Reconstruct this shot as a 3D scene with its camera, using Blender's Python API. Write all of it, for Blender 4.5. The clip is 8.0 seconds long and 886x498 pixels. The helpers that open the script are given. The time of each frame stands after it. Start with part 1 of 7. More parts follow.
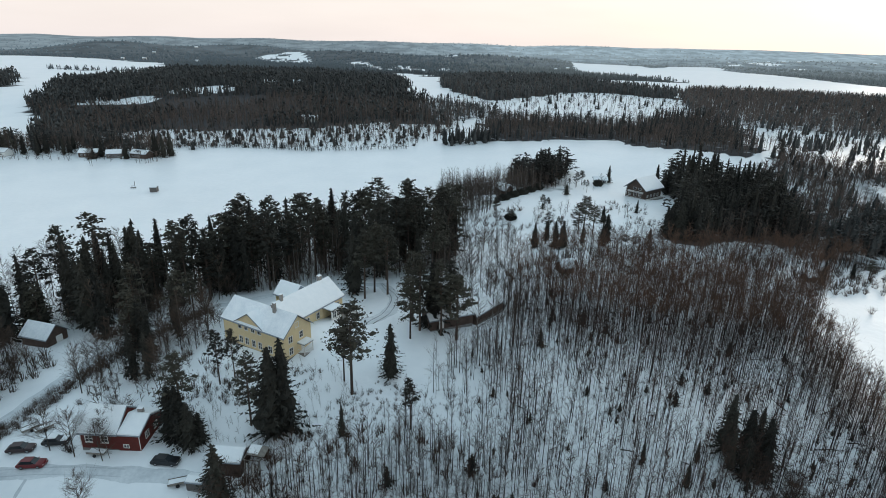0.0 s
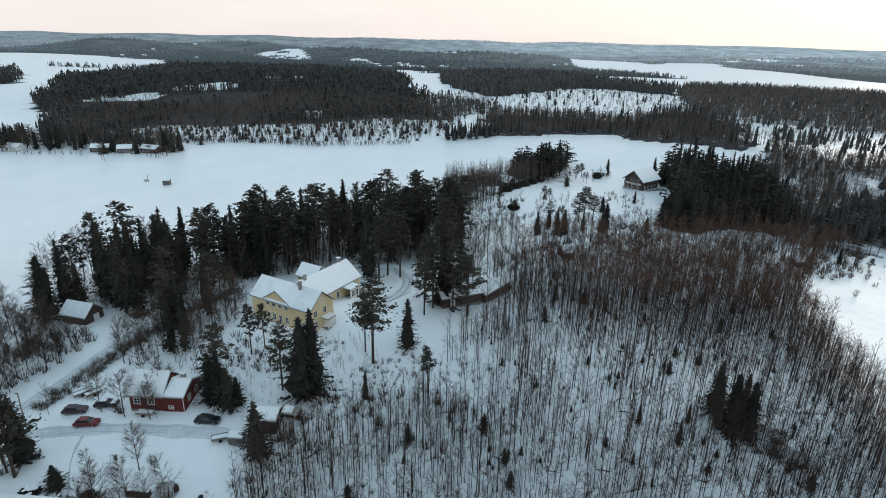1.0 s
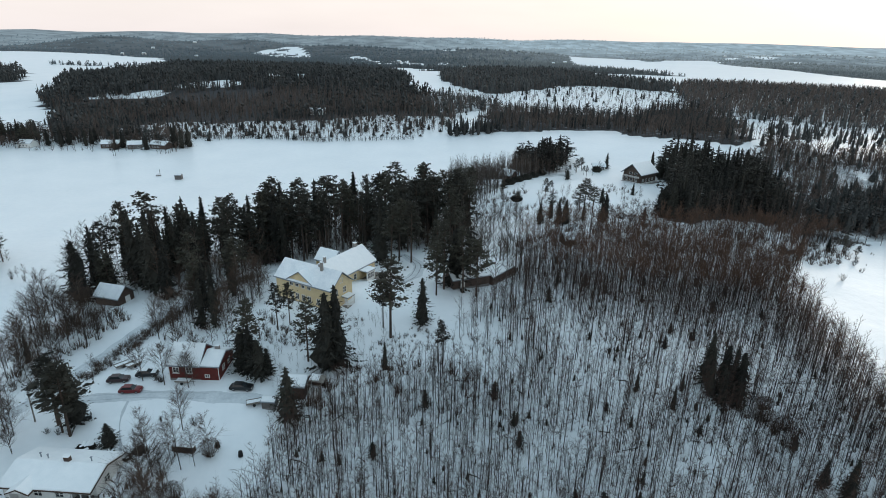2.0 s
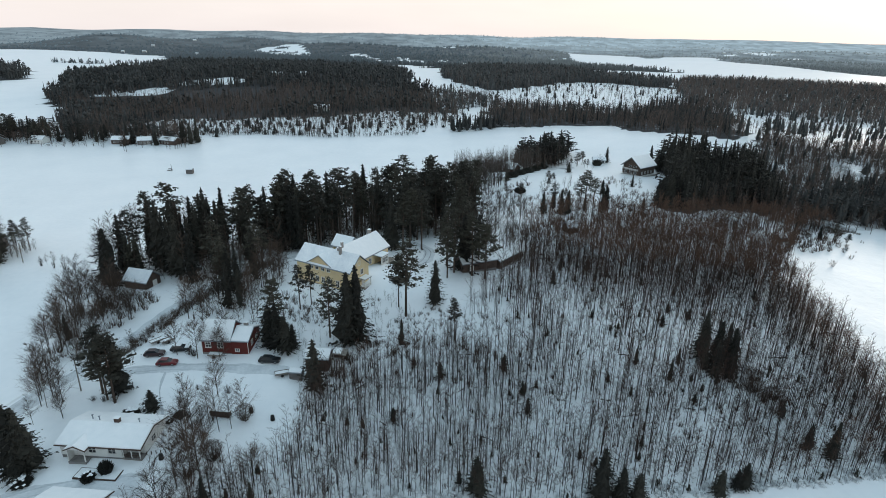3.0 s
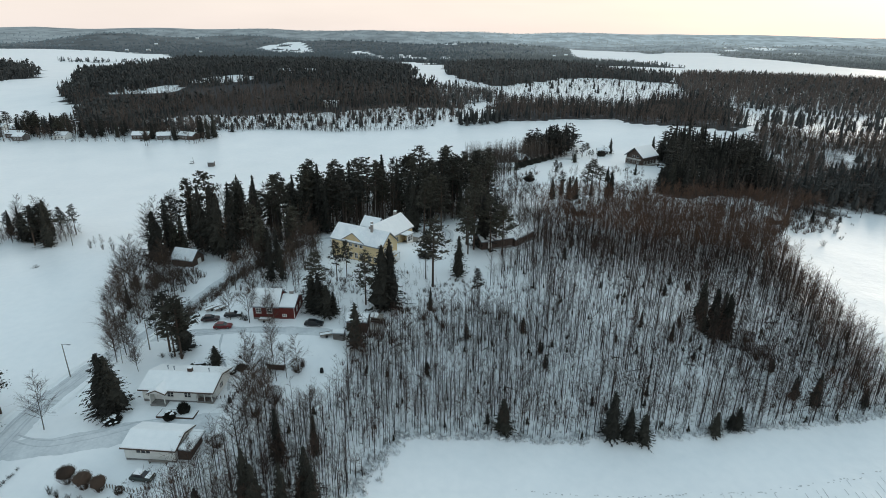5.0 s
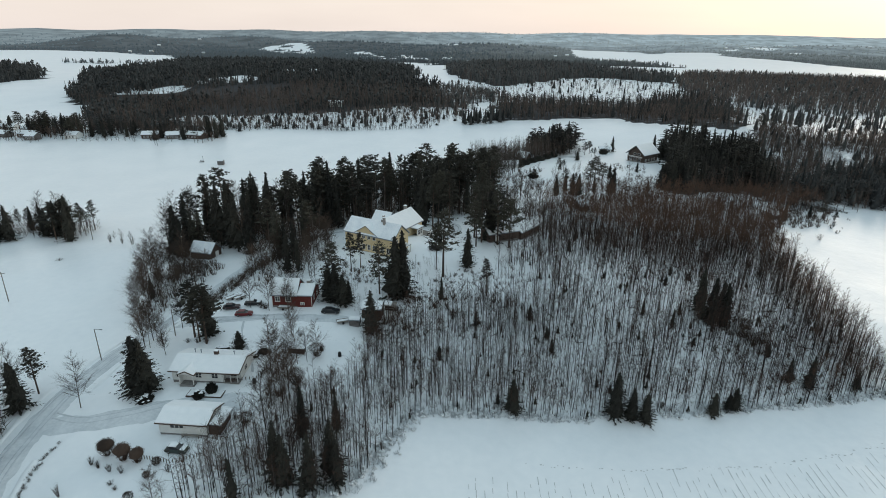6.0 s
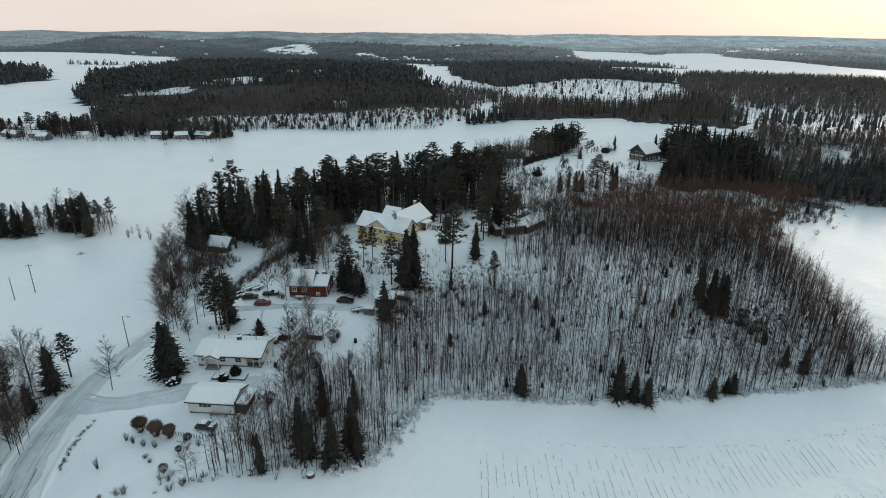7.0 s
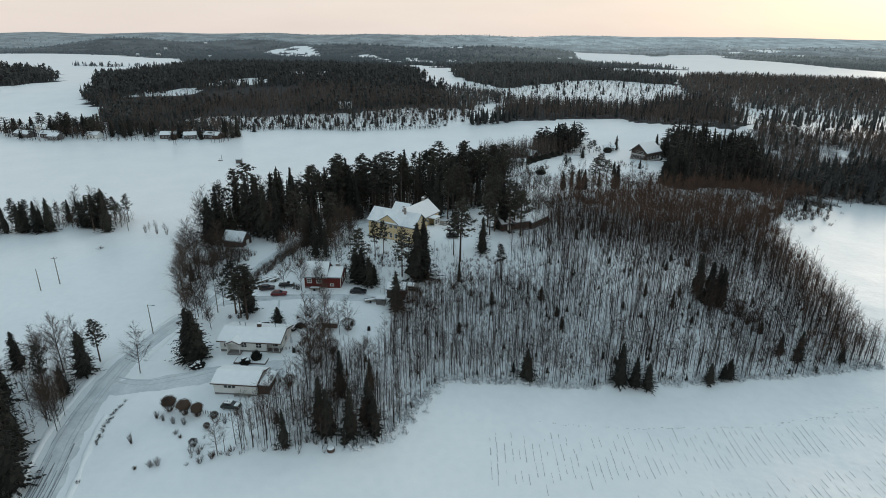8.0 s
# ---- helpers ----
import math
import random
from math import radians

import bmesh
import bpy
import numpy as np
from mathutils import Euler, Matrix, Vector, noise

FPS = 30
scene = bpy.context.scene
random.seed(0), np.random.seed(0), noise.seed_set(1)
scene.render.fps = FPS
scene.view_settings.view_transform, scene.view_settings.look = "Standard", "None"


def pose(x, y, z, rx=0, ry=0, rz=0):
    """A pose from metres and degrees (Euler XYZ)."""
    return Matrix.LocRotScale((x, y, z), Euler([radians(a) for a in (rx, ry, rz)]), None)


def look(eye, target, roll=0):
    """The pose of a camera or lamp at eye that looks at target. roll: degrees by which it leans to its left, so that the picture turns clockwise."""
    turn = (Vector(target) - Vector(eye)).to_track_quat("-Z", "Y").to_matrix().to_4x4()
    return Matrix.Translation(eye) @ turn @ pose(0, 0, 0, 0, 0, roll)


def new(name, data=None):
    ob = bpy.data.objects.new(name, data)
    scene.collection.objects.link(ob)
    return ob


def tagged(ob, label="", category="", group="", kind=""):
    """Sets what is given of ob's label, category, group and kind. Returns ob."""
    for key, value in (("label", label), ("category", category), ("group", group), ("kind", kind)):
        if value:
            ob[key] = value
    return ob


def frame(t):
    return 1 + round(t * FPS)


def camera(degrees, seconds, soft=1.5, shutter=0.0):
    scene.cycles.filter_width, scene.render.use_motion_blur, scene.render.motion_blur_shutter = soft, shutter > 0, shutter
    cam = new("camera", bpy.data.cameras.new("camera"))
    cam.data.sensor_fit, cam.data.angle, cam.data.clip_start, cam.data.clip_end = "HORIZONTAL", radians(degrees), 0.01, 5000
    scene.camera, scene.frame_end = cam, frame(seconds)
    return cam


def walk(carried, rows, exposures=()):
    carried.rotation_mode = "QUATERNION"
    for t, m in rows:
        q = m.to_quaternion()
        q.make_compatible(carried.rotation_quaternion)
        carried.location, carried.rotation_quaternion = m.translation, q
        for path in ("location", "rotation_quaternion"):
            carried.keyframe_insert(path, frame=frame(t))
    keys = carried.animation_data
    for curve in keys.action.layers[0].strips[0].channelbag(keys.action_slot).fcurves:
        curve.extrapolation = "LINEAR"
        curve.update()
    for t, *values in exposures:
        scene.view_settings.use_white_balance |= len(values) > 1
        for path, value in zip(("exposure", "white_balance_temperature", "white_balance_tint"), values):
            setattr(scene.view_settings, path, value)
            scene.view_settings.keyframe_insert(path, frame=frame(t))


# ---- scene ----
cam = camera(75.7, 8.0, soft=0.8)
METRES, EYE, TILT, LEAN, TURN = 72.0, 81.0, -19.7, -1.3, 0.0
ROWS = [
    (0.0, 0.0, 0.0, 0.0, 0.0, 0.0, -0.0),
    (0.5, -0.0214, -0.0715, -0.0245, -0.08, -0.13, 0.06),
    (1.0, -0.0432, -0.142, -0.0479, -0.13, -0.31, 0.13),
    (1.5, -0.0652, -0.2099, -0.072, -0.2, -0.41, 0.19),
    (3.0, -0.13, -0.4043, -0.1417, -0.3, -0.75, 0.4),
    (3.5, -0.1522, -0.46, -0.1613, -0.29, -0.89, 0.5),
    (4.0, -0.1742, -0.5151, -0.1811, -0.27, -0.97, 0.59),
    (4.5, -0.195, -0.5668, -0.199, -0.22, -1.03, 0.67),
    (6.0, -0.2493, -0.7107, -0.2486, -0.04, -0.98, 0.78),
    (6.5, -0.2662, -0.7565, -0.2643, 0.04, -0.92, 0.82),
    (7.0, -0.2819, -0.8024, -0.2802, 0.1, -0.87, 0.83),
    (7.5, -0.2964, -0.849, -0.2959, 0.19, -0.8, 0.83),
    (8.0, -0.3107, -0.8973, -0.312, 0.27, -0.72, 0.78),
]
walk(cam, [(t, pose(0, 0, EYE, TILT, LEAN, TURN) @ pose(METRES * x, METRES * y, METRES * z, 90 + pitch, roll, yaw)) for t, x, y, z, yaw, pitch, roll in ROWS],
     exposures=[(0.0, 0.25, 6620, 13), (1.5, 0.27, 6520, 13), (3.4, 0.28, 6580, 13), (4.5, 0.26, 6860, 13), (6.5, 0.09, 6920, 13), (8.0, 0.0, 6920, 13)])

# ---- world and sun: a bright overcast winter evening, warm low sky to the east ----
SUN_AZ, SUN_EL = 48.0, 9.0                      # degrees clockwise from +y, and above the horizon
world = bpy.data.worlds.new("winter_sky")
scene.world = world
world.use_nodes = True
wn, wl = world.node_tree.nodes, world.node_tree.links
wn.clear()
w_out = wn.new("ShaderNodeOutputWorld")
w_sky = wn.new("ShaderNodeTexSky")
w_sky.sky_type, w_sky.sun_disc = "NISHITA", False
w_sky.sun_elevation, w_sky.sun_rotation = radians(SUN_EL), radians(SUN_AZ)
w_sky.air_density, w_sky.dust_density, w_sky.ozone_density = 1.0, 2.0, 1.5
w_bg1 = wn.new("ShaderNodeBackground")
w_bg1.inputs["Strength"].default_value = 0.018
wl.new(w_sky.outputs[0], w_bg1.inputs["Color"])
# thin cloud cover: pale and warm by the horizon, blue-grey overhead
w_co = wn.new("ShaderNodeTexCoord")
w_sep = wn.new("ShaderNodeSeparateXYZ")
wl.new(w_co.outputs["Generated"], w_sep.inputs[0])
w_ramp = wn.new("ShaderNodeValToRGB")
els = w_ramp.color_ramp.elements
els[0].position, els[0].color = 0.0, (0.83, 0.78, 0.755, 1)
els[1].position, els[1].color = 1.0, (0.365, 0.54, 0.64, 1)
e = els.new(0.06)
e.color = (0.85, 0.805, 0.77, 1)
e = els.new(0.15)
e.color = (0.715, 0.752, 0.765, 1)
e = els.new(0.32)
e.color = (0.555, 0.69, 0.76, 1)
wl.new(w_sep.outputs["Z"], w_ramp.inputs[0])
w_noise = wn.new("ShaderNodeTexNoise")
w_noise.inputs["Scale"].default_value = 5.0
w_noise.inputs["Detail"].default_value = 5.0
w_map = wn.new("ShaderNodeMapping")
w_map.inputs["Scale"].default_value = (1, 1, 6)
wl.new(w_co.outputs["Generated"], w_map.inputs[0])
wl.new(w_map.outputs[0], w_noise.inputs["Vector"])
w_mr = wn.new("ShaderNodeMapRange")
w_mr.inputs["To Min"].default_value, w_mr.inputs["To Max"].default_value = 0.93, 1.06
wl.new(w_noise.outputs[0], w_mr.inputs["Value"])
w_bg2 = wn.new("ShaderNodeBackground")
wl.new(w_ramp.outputs[0], w_bg2.inputs["Color"])
CLOUD = 0.9
w_mul = wn.new("ShaderNodeMath")
w_mul.operation = "MULTIPLY"
w_mul.inputs[1].default_value = CLOUD
wl.new(w_mr.outputs[0], w_mul.inputs[0])
wl.new(w_mul.outputs[0], w_bg2.inputs["Strength"])
w_add = wn.new("ShaderNodeAddShader")
wl.new(w_bg1.outputs[0], w_add.inputs[0])
wl.new(w_bg2.outputs[0], w_add.inputs[1])
wl.new(w_add.outputs[0], w_out.inputs[0])

sun = new("sun", bpy.data.lights.new("sun", "SUN"))
sun.data.energy, sun.data.angle, sun.data.color = 0.5, radians(25), (1.0, 0.9, 0.78)
_az, _el = radians(SUN_AZ), radians(SUN_EL + 6)
sun.matrix_basis = look((0, 0, 200), (-math.sin(_az) * math.cos(_el), -math.cos(_az) * math.cos(_el), 200 - math.sin(_el)))

# ---- materials ----
def material(name, c1, c2, rough=0.8, scale=3.0, fine=25.0, bump=0.2, metal=0.0, stretch=(1, 1, 1), spec=0.3, rand=0.0, island=0.0):
    """A worn, two-scale mottled surface between the colours c1 and c2; sizes are in 1/metres."""
    m = bpy.data.materials.new(name)
    m.use_nodes = True
    n, l = m.node_tree.nodes, m.node_tree.links
    b = n["Principled BSDF"]
    co = n.new("ShaderNodeTexCoord")
    mp = n.new("ShaderNodeMapping")
    mp.inputs["Scale"].default_value = stretch
    l.new(co.outputs["Object"], mp.inputs[0])
    n1, n2 = n.new("ShaderNodeTexNoise"), n.new("ShaderNodeTexNoise")
    for nn, s in ((n1, scale), (n2, fine)):
        nn.inputs["Scale"].default_value = s
        nn.inputs["Detail"].default_value = 4.0
        l.new(mp.outputs[0], nn.inputs["Vector"])
    mix = n.new("ShaderNodeMath")
    mix.operation = "MULTIPLY_ADD"
    mix.inputs[1].default_value = 0.6
    l.new(n1.outputs[0], mix.inputs[0])
    sc = n.new("ShaderNodeMath")
    sc.operation = "MULTIPLY"
    sc.inputs[1].default_value = 0.4
    l.new(n2.outputs[0], sc.inputs[0])
    l.new(sc.outputs[0], mix.inputs[2])
    fac = mix.outputs[0]
    if rand or island:
        src = n.new("ShaderNodeObjectInfo") if rand else n.new("ShaderNodeNewGeometry")
        val = src.outputs["Random"] if rand else src.outputs["Random Per Island"]
        ad = n.new("ShaderNodeMath")
        ad.operation = "MULTIPLY_ADD"
        ad.inputs[1].default_value = rand or island
        l.new(val, ad.inputs[0])
        l.new(fac, ad.inputs[2])
        sb = n.new("ShaderNodeMath")
        sb.operation = "SUBTRACT"
        sb.inputs[1].default_value = (rand or island) / 2
        l.new(ad.outputs[0], sb.inputs[0])
        fac = sb.outputs[0]
    mr = n.new("ShaderNodeMapRange")
    mr.inputs["From Min"].default_value, mr.inputs["From Max"].default_value = 0.3, 0.7
    l.new(fac, mr.inputs["Value"])
    cm = n.new("ShaderNodeMix")
    cm.data_type = "RGBA"
    cm.inputs[6].default_value, cm.inputs[7].default_value = (*c1, 1), (*c2, 1)
    l.new(mr.outputs[0], cm.inputs[0])
    l.new(cm.outputs[2], b.inputs["Base Color"])
    b.inputs["Roughness"].default_value, b.inputs["Metallic"].default_value = rough, metal
    b.inputs["Specular IOR Level"].default_value = spec
    if bump:
        bp = n.new("ShaderNodeBump")
        bp.inputs["Strength"].default_value = bump
        bp.inputs["Distance"].default_value = 0.05
        l.new(n2.outputs[0], bp.inputs["Height"])
        l.new(bp.outputs[0], b.inputs["Normal"])
    return m


def boarded(name, c1, c2, pitch, upright=True, rough=0.75, depth=0.02):
    """Painted board cladding: boards of the given pitch in metres with grooves between them."""
    m = material(name, c1, c2, rough, 0.8, 14.0, 0.0)
    n, l = m.node_tree.nodes, m.node_tree.links
    co = n.new("ShaderNodeTexCoord")
    sp = n.new("ShaderNodeSeparateXYZ")
    l.new(co.outputs["Object"], sp.inputs[0])
    sm = n.new("ShaderNodeMath")
    if upright:
        l.new(sp.outputs["X"], sm.inputs[0])
        l.new(sp.outputs["Y"], sm.inputs[1])
    else:
        l.new(sp.outputs["Z"], sm.inputs[0])
        sm.inputs[1].default_value = 0.0
    fr = n.new("ShaderNodeMath")
    fr.operation = "PINGPONG"
    fr.inputs[1].default_value = pitch / 2
    l.new(sm.outputs[0], fr.inputs[0])
    mr = n.new("ShaderNodeMapRange")
    mr.inputs["From Max"].default_value = pitch * 0.12
    l.new(fr.outputs[0], mr.inputs["Value"])
    bp = n.new("ShaderNodeBump")
    bp.inputs["Distance"].default_value = depth
    l.new(mr.outputs[0], bp.inputs["Height"])
    l.new(bp.outputs[0], n["Principled BSDF"].inputs["Normal"])
    return m


def glass_material():
    m = bpy.data.materials.new("window_glass")
    m.use_nodes = True
    b = m.node_tree.nodes["Principled BSDF"]
    b.inputs["Base Color"].default_value = (0.03, 0.035, 0.04, 1)
    b.inputs["Roughness"].default_value = 0.08
    b.inputs["Specular IOR Level"].default_value = 0.6
    return m


def snow_ground_material():
    """Snow cover with drifts, wind crust and, where the mesh says wood, a darker mottled ground tone."""
    m = material("snow_ground", (0.80, 0.838, 0.865), (0.90, 0.923, 0.938), 0.36, 0.035, 0.5, 0.0, spec=1.0)
    n, l = m.node_tree.nodes, m.node_tree.links
    b = n["Principled BSDF"]
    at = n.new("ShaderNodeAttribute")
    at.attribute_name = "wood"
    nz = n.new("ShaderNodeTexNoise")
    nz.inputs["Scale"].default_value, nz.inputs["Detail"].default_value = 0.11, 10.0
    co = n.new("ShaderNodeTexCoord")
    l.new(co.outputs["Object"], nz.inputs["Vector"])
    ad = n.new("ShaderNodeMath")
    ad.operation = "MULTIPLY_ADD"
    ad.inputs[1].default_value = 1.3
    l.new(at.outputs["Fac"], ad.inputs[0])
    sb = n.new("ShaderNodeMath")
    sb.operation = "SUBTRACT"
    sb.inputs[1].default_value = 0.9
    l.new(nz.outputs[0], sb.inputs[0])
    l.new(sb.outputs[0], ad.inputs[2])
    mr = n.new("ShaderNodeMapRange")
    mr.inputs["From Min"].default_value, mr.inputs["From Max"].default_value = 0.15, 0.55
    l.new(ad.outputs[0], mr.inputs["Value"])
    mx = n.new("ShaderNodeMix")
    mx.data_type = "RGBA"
    # distance haze painted in: far wooded ground mixes from dark to pale grey
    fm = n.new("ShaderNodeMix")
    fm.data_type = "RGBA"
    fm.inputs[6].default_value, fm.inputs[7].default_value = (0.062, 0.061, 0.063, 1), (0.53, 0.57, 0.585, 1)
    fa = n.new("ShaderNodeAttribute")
    fa.attribute_name = "far_haze"
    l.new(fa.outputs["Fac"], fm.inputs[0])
    vn = n.new("ShaderNodeTexNoise")
    vn.inputs["Scale"].default_value, vn.inputs["Detail"].default_value = 0.011, 9.0
    l.new(co.outputs["Object"], vn.inputs["Vector"])
    vm = n.new("ShaderNodeMapRange")
    vm.inputs["From Min"].default_value, vm.inputs["From Max"].default_value = 0.35, 0.65
    vm.inputs["To Min"].default_value, vm.inputs["To Max"].default_value = 0.74, 1.22
    l.new(vn.outputs[0], vm.inputs["Value"])
    vx = n.new("ShaderNodeMix")
    vx.data_type, vx.blend_type = "RGBA", "MULTIPLY"
    vx.inputs[0].default_value = 1.0
    l.new(fm.outputs[2], vx.inputs[6])
    l.new(vm.outputs[0], vx.inputs[7])
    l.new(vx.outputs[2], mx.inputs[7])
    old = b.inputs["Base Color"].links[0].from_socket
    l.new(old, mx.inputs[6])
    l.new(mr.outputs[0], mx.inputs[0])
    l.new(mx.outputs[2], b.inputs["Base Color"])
    # only open snow is glossy enough to mirror the low sky
    gl = n.new("ShaderNodeMapRange")
    gl.inputs["To Min"].default_value, gl.inputs["To Max"].default_value = 0.5, 0.05
    l.new(mr.outputs[0], gl.inputs["Value"])
    l.new(gl.outputs[0], b.inputs["Specular IOR Level"])
    rg = n.new("ShaderNodeMapRange")
    rg.inputs["To Min"].default_value, rg.inputs["To Max"].default_value = 0.36, 0.95
    l.new(mr.outputs[0], rg.inputs["Value"])
    l.new(rg.outputs[0], b.inputs["Roughness"])
    # drifts, crust and small hummocks
    hs = []
    for s, d in ((0.12, 0.5), (0.6, 0.12), (3.0, 0.03)):
        q = n.new("ShaderNodeTexNoise")
        q.inputs["Scale"].default_value, q.inputs["Detail"].default_value = s, 4.0
        l.new(co.outputs["Object"], q.inputs["Vector"])
        bp = n.new("ShaderNodeBump")
        bp.inputs["Strength"].default_value, bp.inputs["Distance"].default_value = 0.6, d
        l.new(q.outputs[0], bp.inputs["Height"])
        if hs:
            l.new(hs[-1].outputs[0], bp.inputs["Normal"])
        hs.append(bp)
    l.new(hs[-1].outputs[0], b.inputs["Normal"])
    return m


SNOW_GROUND = snow_ground_material()
SNOW = material("roof_snow", (0.80, 0.835, 0.855), (0.89, 0.91, 0.92), 0.5, 0.9, 7.0, 0.35, spec=0.5)
PATCHY = material("thin_roof_snow", (0.66, 0.71, 0.75), (0.90, 0.92, 0.93), 0.6, 0.4, 2.5, 0.3)
PACKED = material("packed_road_snow", (0.50, 0.54, 0.57), (0.76, 0.79, 0.81), 0.5, 0.3, 1.6, 0.3)
FAINT_RUT = material("faint_rut", (0.40, 0.43, 0.46), (0.66, 0.70, 0.73), 0.55, 0.3, 2.0, 0.3)
RUT = material("bare_icy_rut", (0.06, 0.065, 0.07), (0.42, 0.45, 0.47), 0.45, 0.35, 2.2, 0.3, stretch=(2.5, 0.5, 1))
SPRUCE = material("spruce_needles", (0.0145, 0.0145, 0.0118), (0.041, 0.039, 0.0305), 0.8, 0.5, 6.0, 0.0, rand=0.5)
PINE = material("pine_needles", (0.020, 0.0195, 0.015), (0.058, 0.054, 0.040), 0.8, 0.5, 6.0, 0.0, rand=0.5)
BARK = material("dark_bark", (0.03, 0.026, 0.023), (0.09, 0.076, 0.066), 0.9, 1.5, 12.0, 0.4, stretch=(1, 1, 0.2), rand=0.4)
PINE_BARK = material("pine_bark", (0.042, 0.031, 0.026), (0.115, 0.080, 0.062), 0.9, 1.5, 12.0, 0.4, stretch=(1, 1, 0.2), rand=0.4)
BIRCH_BARK = material("birch_bark", (0.06, 0.054, 0.05), (0.22, 0.205, 0.19), 0.8, 1.0, 9.0, 0.2, rand=0.5)
TWIG = material("bare_twigs", (0.034, 0.0245, 0.0195), (0.092, 0.063, 0.048), 0.9, 0.4, 8.0, 0.0, rand=0.5)
POLE_WOOD_TRUNKS = material("young_trunks", (0.015, 0.014, 0.014), (0.058, 0.051, 0.048), 0.9, 0.3, 6.0, 0.0, island=0.5)
POLE_WOOD_TWIGS = material("young_twigs", (0.028, 0.018, 0.015), (0.085, 0.046, 0.032), 0.9, 0.03, 4.0, 0.0, island=0.4)
RED_TWIGS = material("reddish_twigs", (0.056, 0.033, 0.0235), (0.16, 0.089, 0.06), 0.9, 0.03, 4.0, 0.0, island=0.4)
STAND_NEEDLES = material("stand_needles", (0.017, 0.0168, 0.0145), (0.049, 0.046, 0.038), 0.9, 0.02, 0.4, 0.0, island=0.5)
FROSTED = material("frosted_grass", (0.34, 0.36, 0.38), (0.80, 0.83, 0.85), 0.9, 0.8, 9.0, 0.0, island=0.5)
# lighter than the near trees: these colours include some distance haze
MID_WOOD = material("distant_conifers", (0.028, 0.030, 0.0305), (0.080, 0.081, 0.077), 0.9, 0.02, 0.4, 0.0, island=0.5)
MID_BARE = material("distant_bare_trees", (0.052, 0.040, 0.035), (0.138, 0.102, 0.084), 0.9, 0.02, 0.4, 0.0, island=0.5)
# paler copies for woods further back, haze painted into both colours
HAZE_WOOD = material("hazed_conifers", (0.052, 0.055, 0.055), (0.125, 0.126, 0.122), 0.9, 0.02, 0.4, 0.0, island=0.5)
HAZE_BARE = material("hazed_bare_trees", (0.070, 0.054, 0.047), (0.165, 0.122, 0.102), 0.9, 0.02, 0.4, 0.0, island=0.5)
# far forest material whose base colour already holds the distance haze
def hazed_wood(k):
    return material("hazed_far_wood", tuple(c * 0.9 for c in k), tuple(c * 1.12 for c in k), 0.95, 0.004, 0.05, 0.0, island=0.6)


# painted haze: paler belt by belt, and paler again towards the sun side
FAR_WEST = [hazed_wood(k) for k in ((0.082, 0.092, 0.096), (0.122, 0.142, 0.152), (0.142, 0.168, 0.184), (0.175, 0.21, 0.228), (0.27, 0.31, 0.33))]
FAR_EAST = [hazed_wood(k) for k in ((0.135, 0.143, 0.143), (0.20, 0.21, 0.207), (0.28, 0.29, 0.282), (0.34, 0.35, 0.34), (0.47, 0.475, 0.46))]
GLASS = glass_material()
YELLOW = boarded("yellow_boards", (0.66, 0.525, 0.31), (0.76, 0.615, 0.375), 0.18)
RED = boarded("red_boards", (0.095, 0.019, 0.015), (0.15, 0.028, 0.021), 0.2)
WHITE_BOARD = boarded("white_boards", (0.66, 0.66, 0.63), (0.78, 0.78, 0.75), 0.2)
GREY_BOARD = boarded("weathered_boards", (0.09, 0.08, 0.075), (0.19, 0.175, 0.165), 0.2)
DARK_BOARD = boarded("brown_boards", (0.055, 0.035, 0.028), (0.11, 0.075, 0.06), 0.2)
LOG = boarded("chalet_logs", (0.06, 0.042, 0.035), (0.11, 0.08, 0.065), 0.25, False, depth=0.05)
TRIM = material("white_trim", (0.66, 0.65, 0.62), (0.78, 0.77, 0.74), 0.6, 3.0, 30.0, 0.05)
STONE = material("grey_foundation", (0.14, 0.135, 0.13), (0.28, 0.27, 0.26), 0.9, 1.2, 9.0, 0.5)
TIN = material("grey_sheet_metal", (0.22, 0.25, 0.28), (0.34, 0.37, 0.40), 0.45, 1.0, 10.0, 0.1, metal=0.6)
BRICK = material("chimney_plaster", (0.20, 0.19, 0.18), (0.32, 0.30, 0.28), 0.9, 2.0, 14.0, 0.4)
PLANK = material("grey_planks", (0.16, 0.145, 0.13), (0.30, 0.28, 0.25), 0.85, 2.0, 20.0, 0.3)
RUBBER = material("tyre_rubber", (0.015, 0.015, 0.016), (0.03, 0.03, 0.03), 0.85, 5.0, 40.0, 0.1)
STEEL = material("steel", (0.35, 0.36, 0.37), (0.5, 0.51, 0.52), 0.4, 4.0, 30.0, 0.05, metal=0.9)


def car_paint(name, c):
    return material(name, tuple(v * 0.85 for v in c), tuple(v * 1.15 for v in c), 0.3, 2.0, 20.0, 0.0, spec=0.5)


# ---- lie of the land ----
BASE = 4.0
BUMPS = [(-12, 118, 60, 45, 11.2), (-62, 72, 38, 38, 4.1), (38, 98, 45, 32, 4.2), (60, 225, 80, 80, 11.5), (-150, 105, 80, 80, 4.0),
         (-95, 140, 45, 45, 3.0), (60, 35, 70, 45, -7.3), (-150, 310, 130, 90, -2.5), (20, 480, 150, 120, 7.1), (-250, 880, 330, 260, 19.0),
         (220, 370, 130, 110, 13.8), (-430, 560, 160, 150, -9.8), (140, 150, 60, 60, -1.2), (-60, 20, 40, 40, 3.0), (-36, 113, 22, 18, 4.1),
         (30, 165, 40, 30, 4.6)]
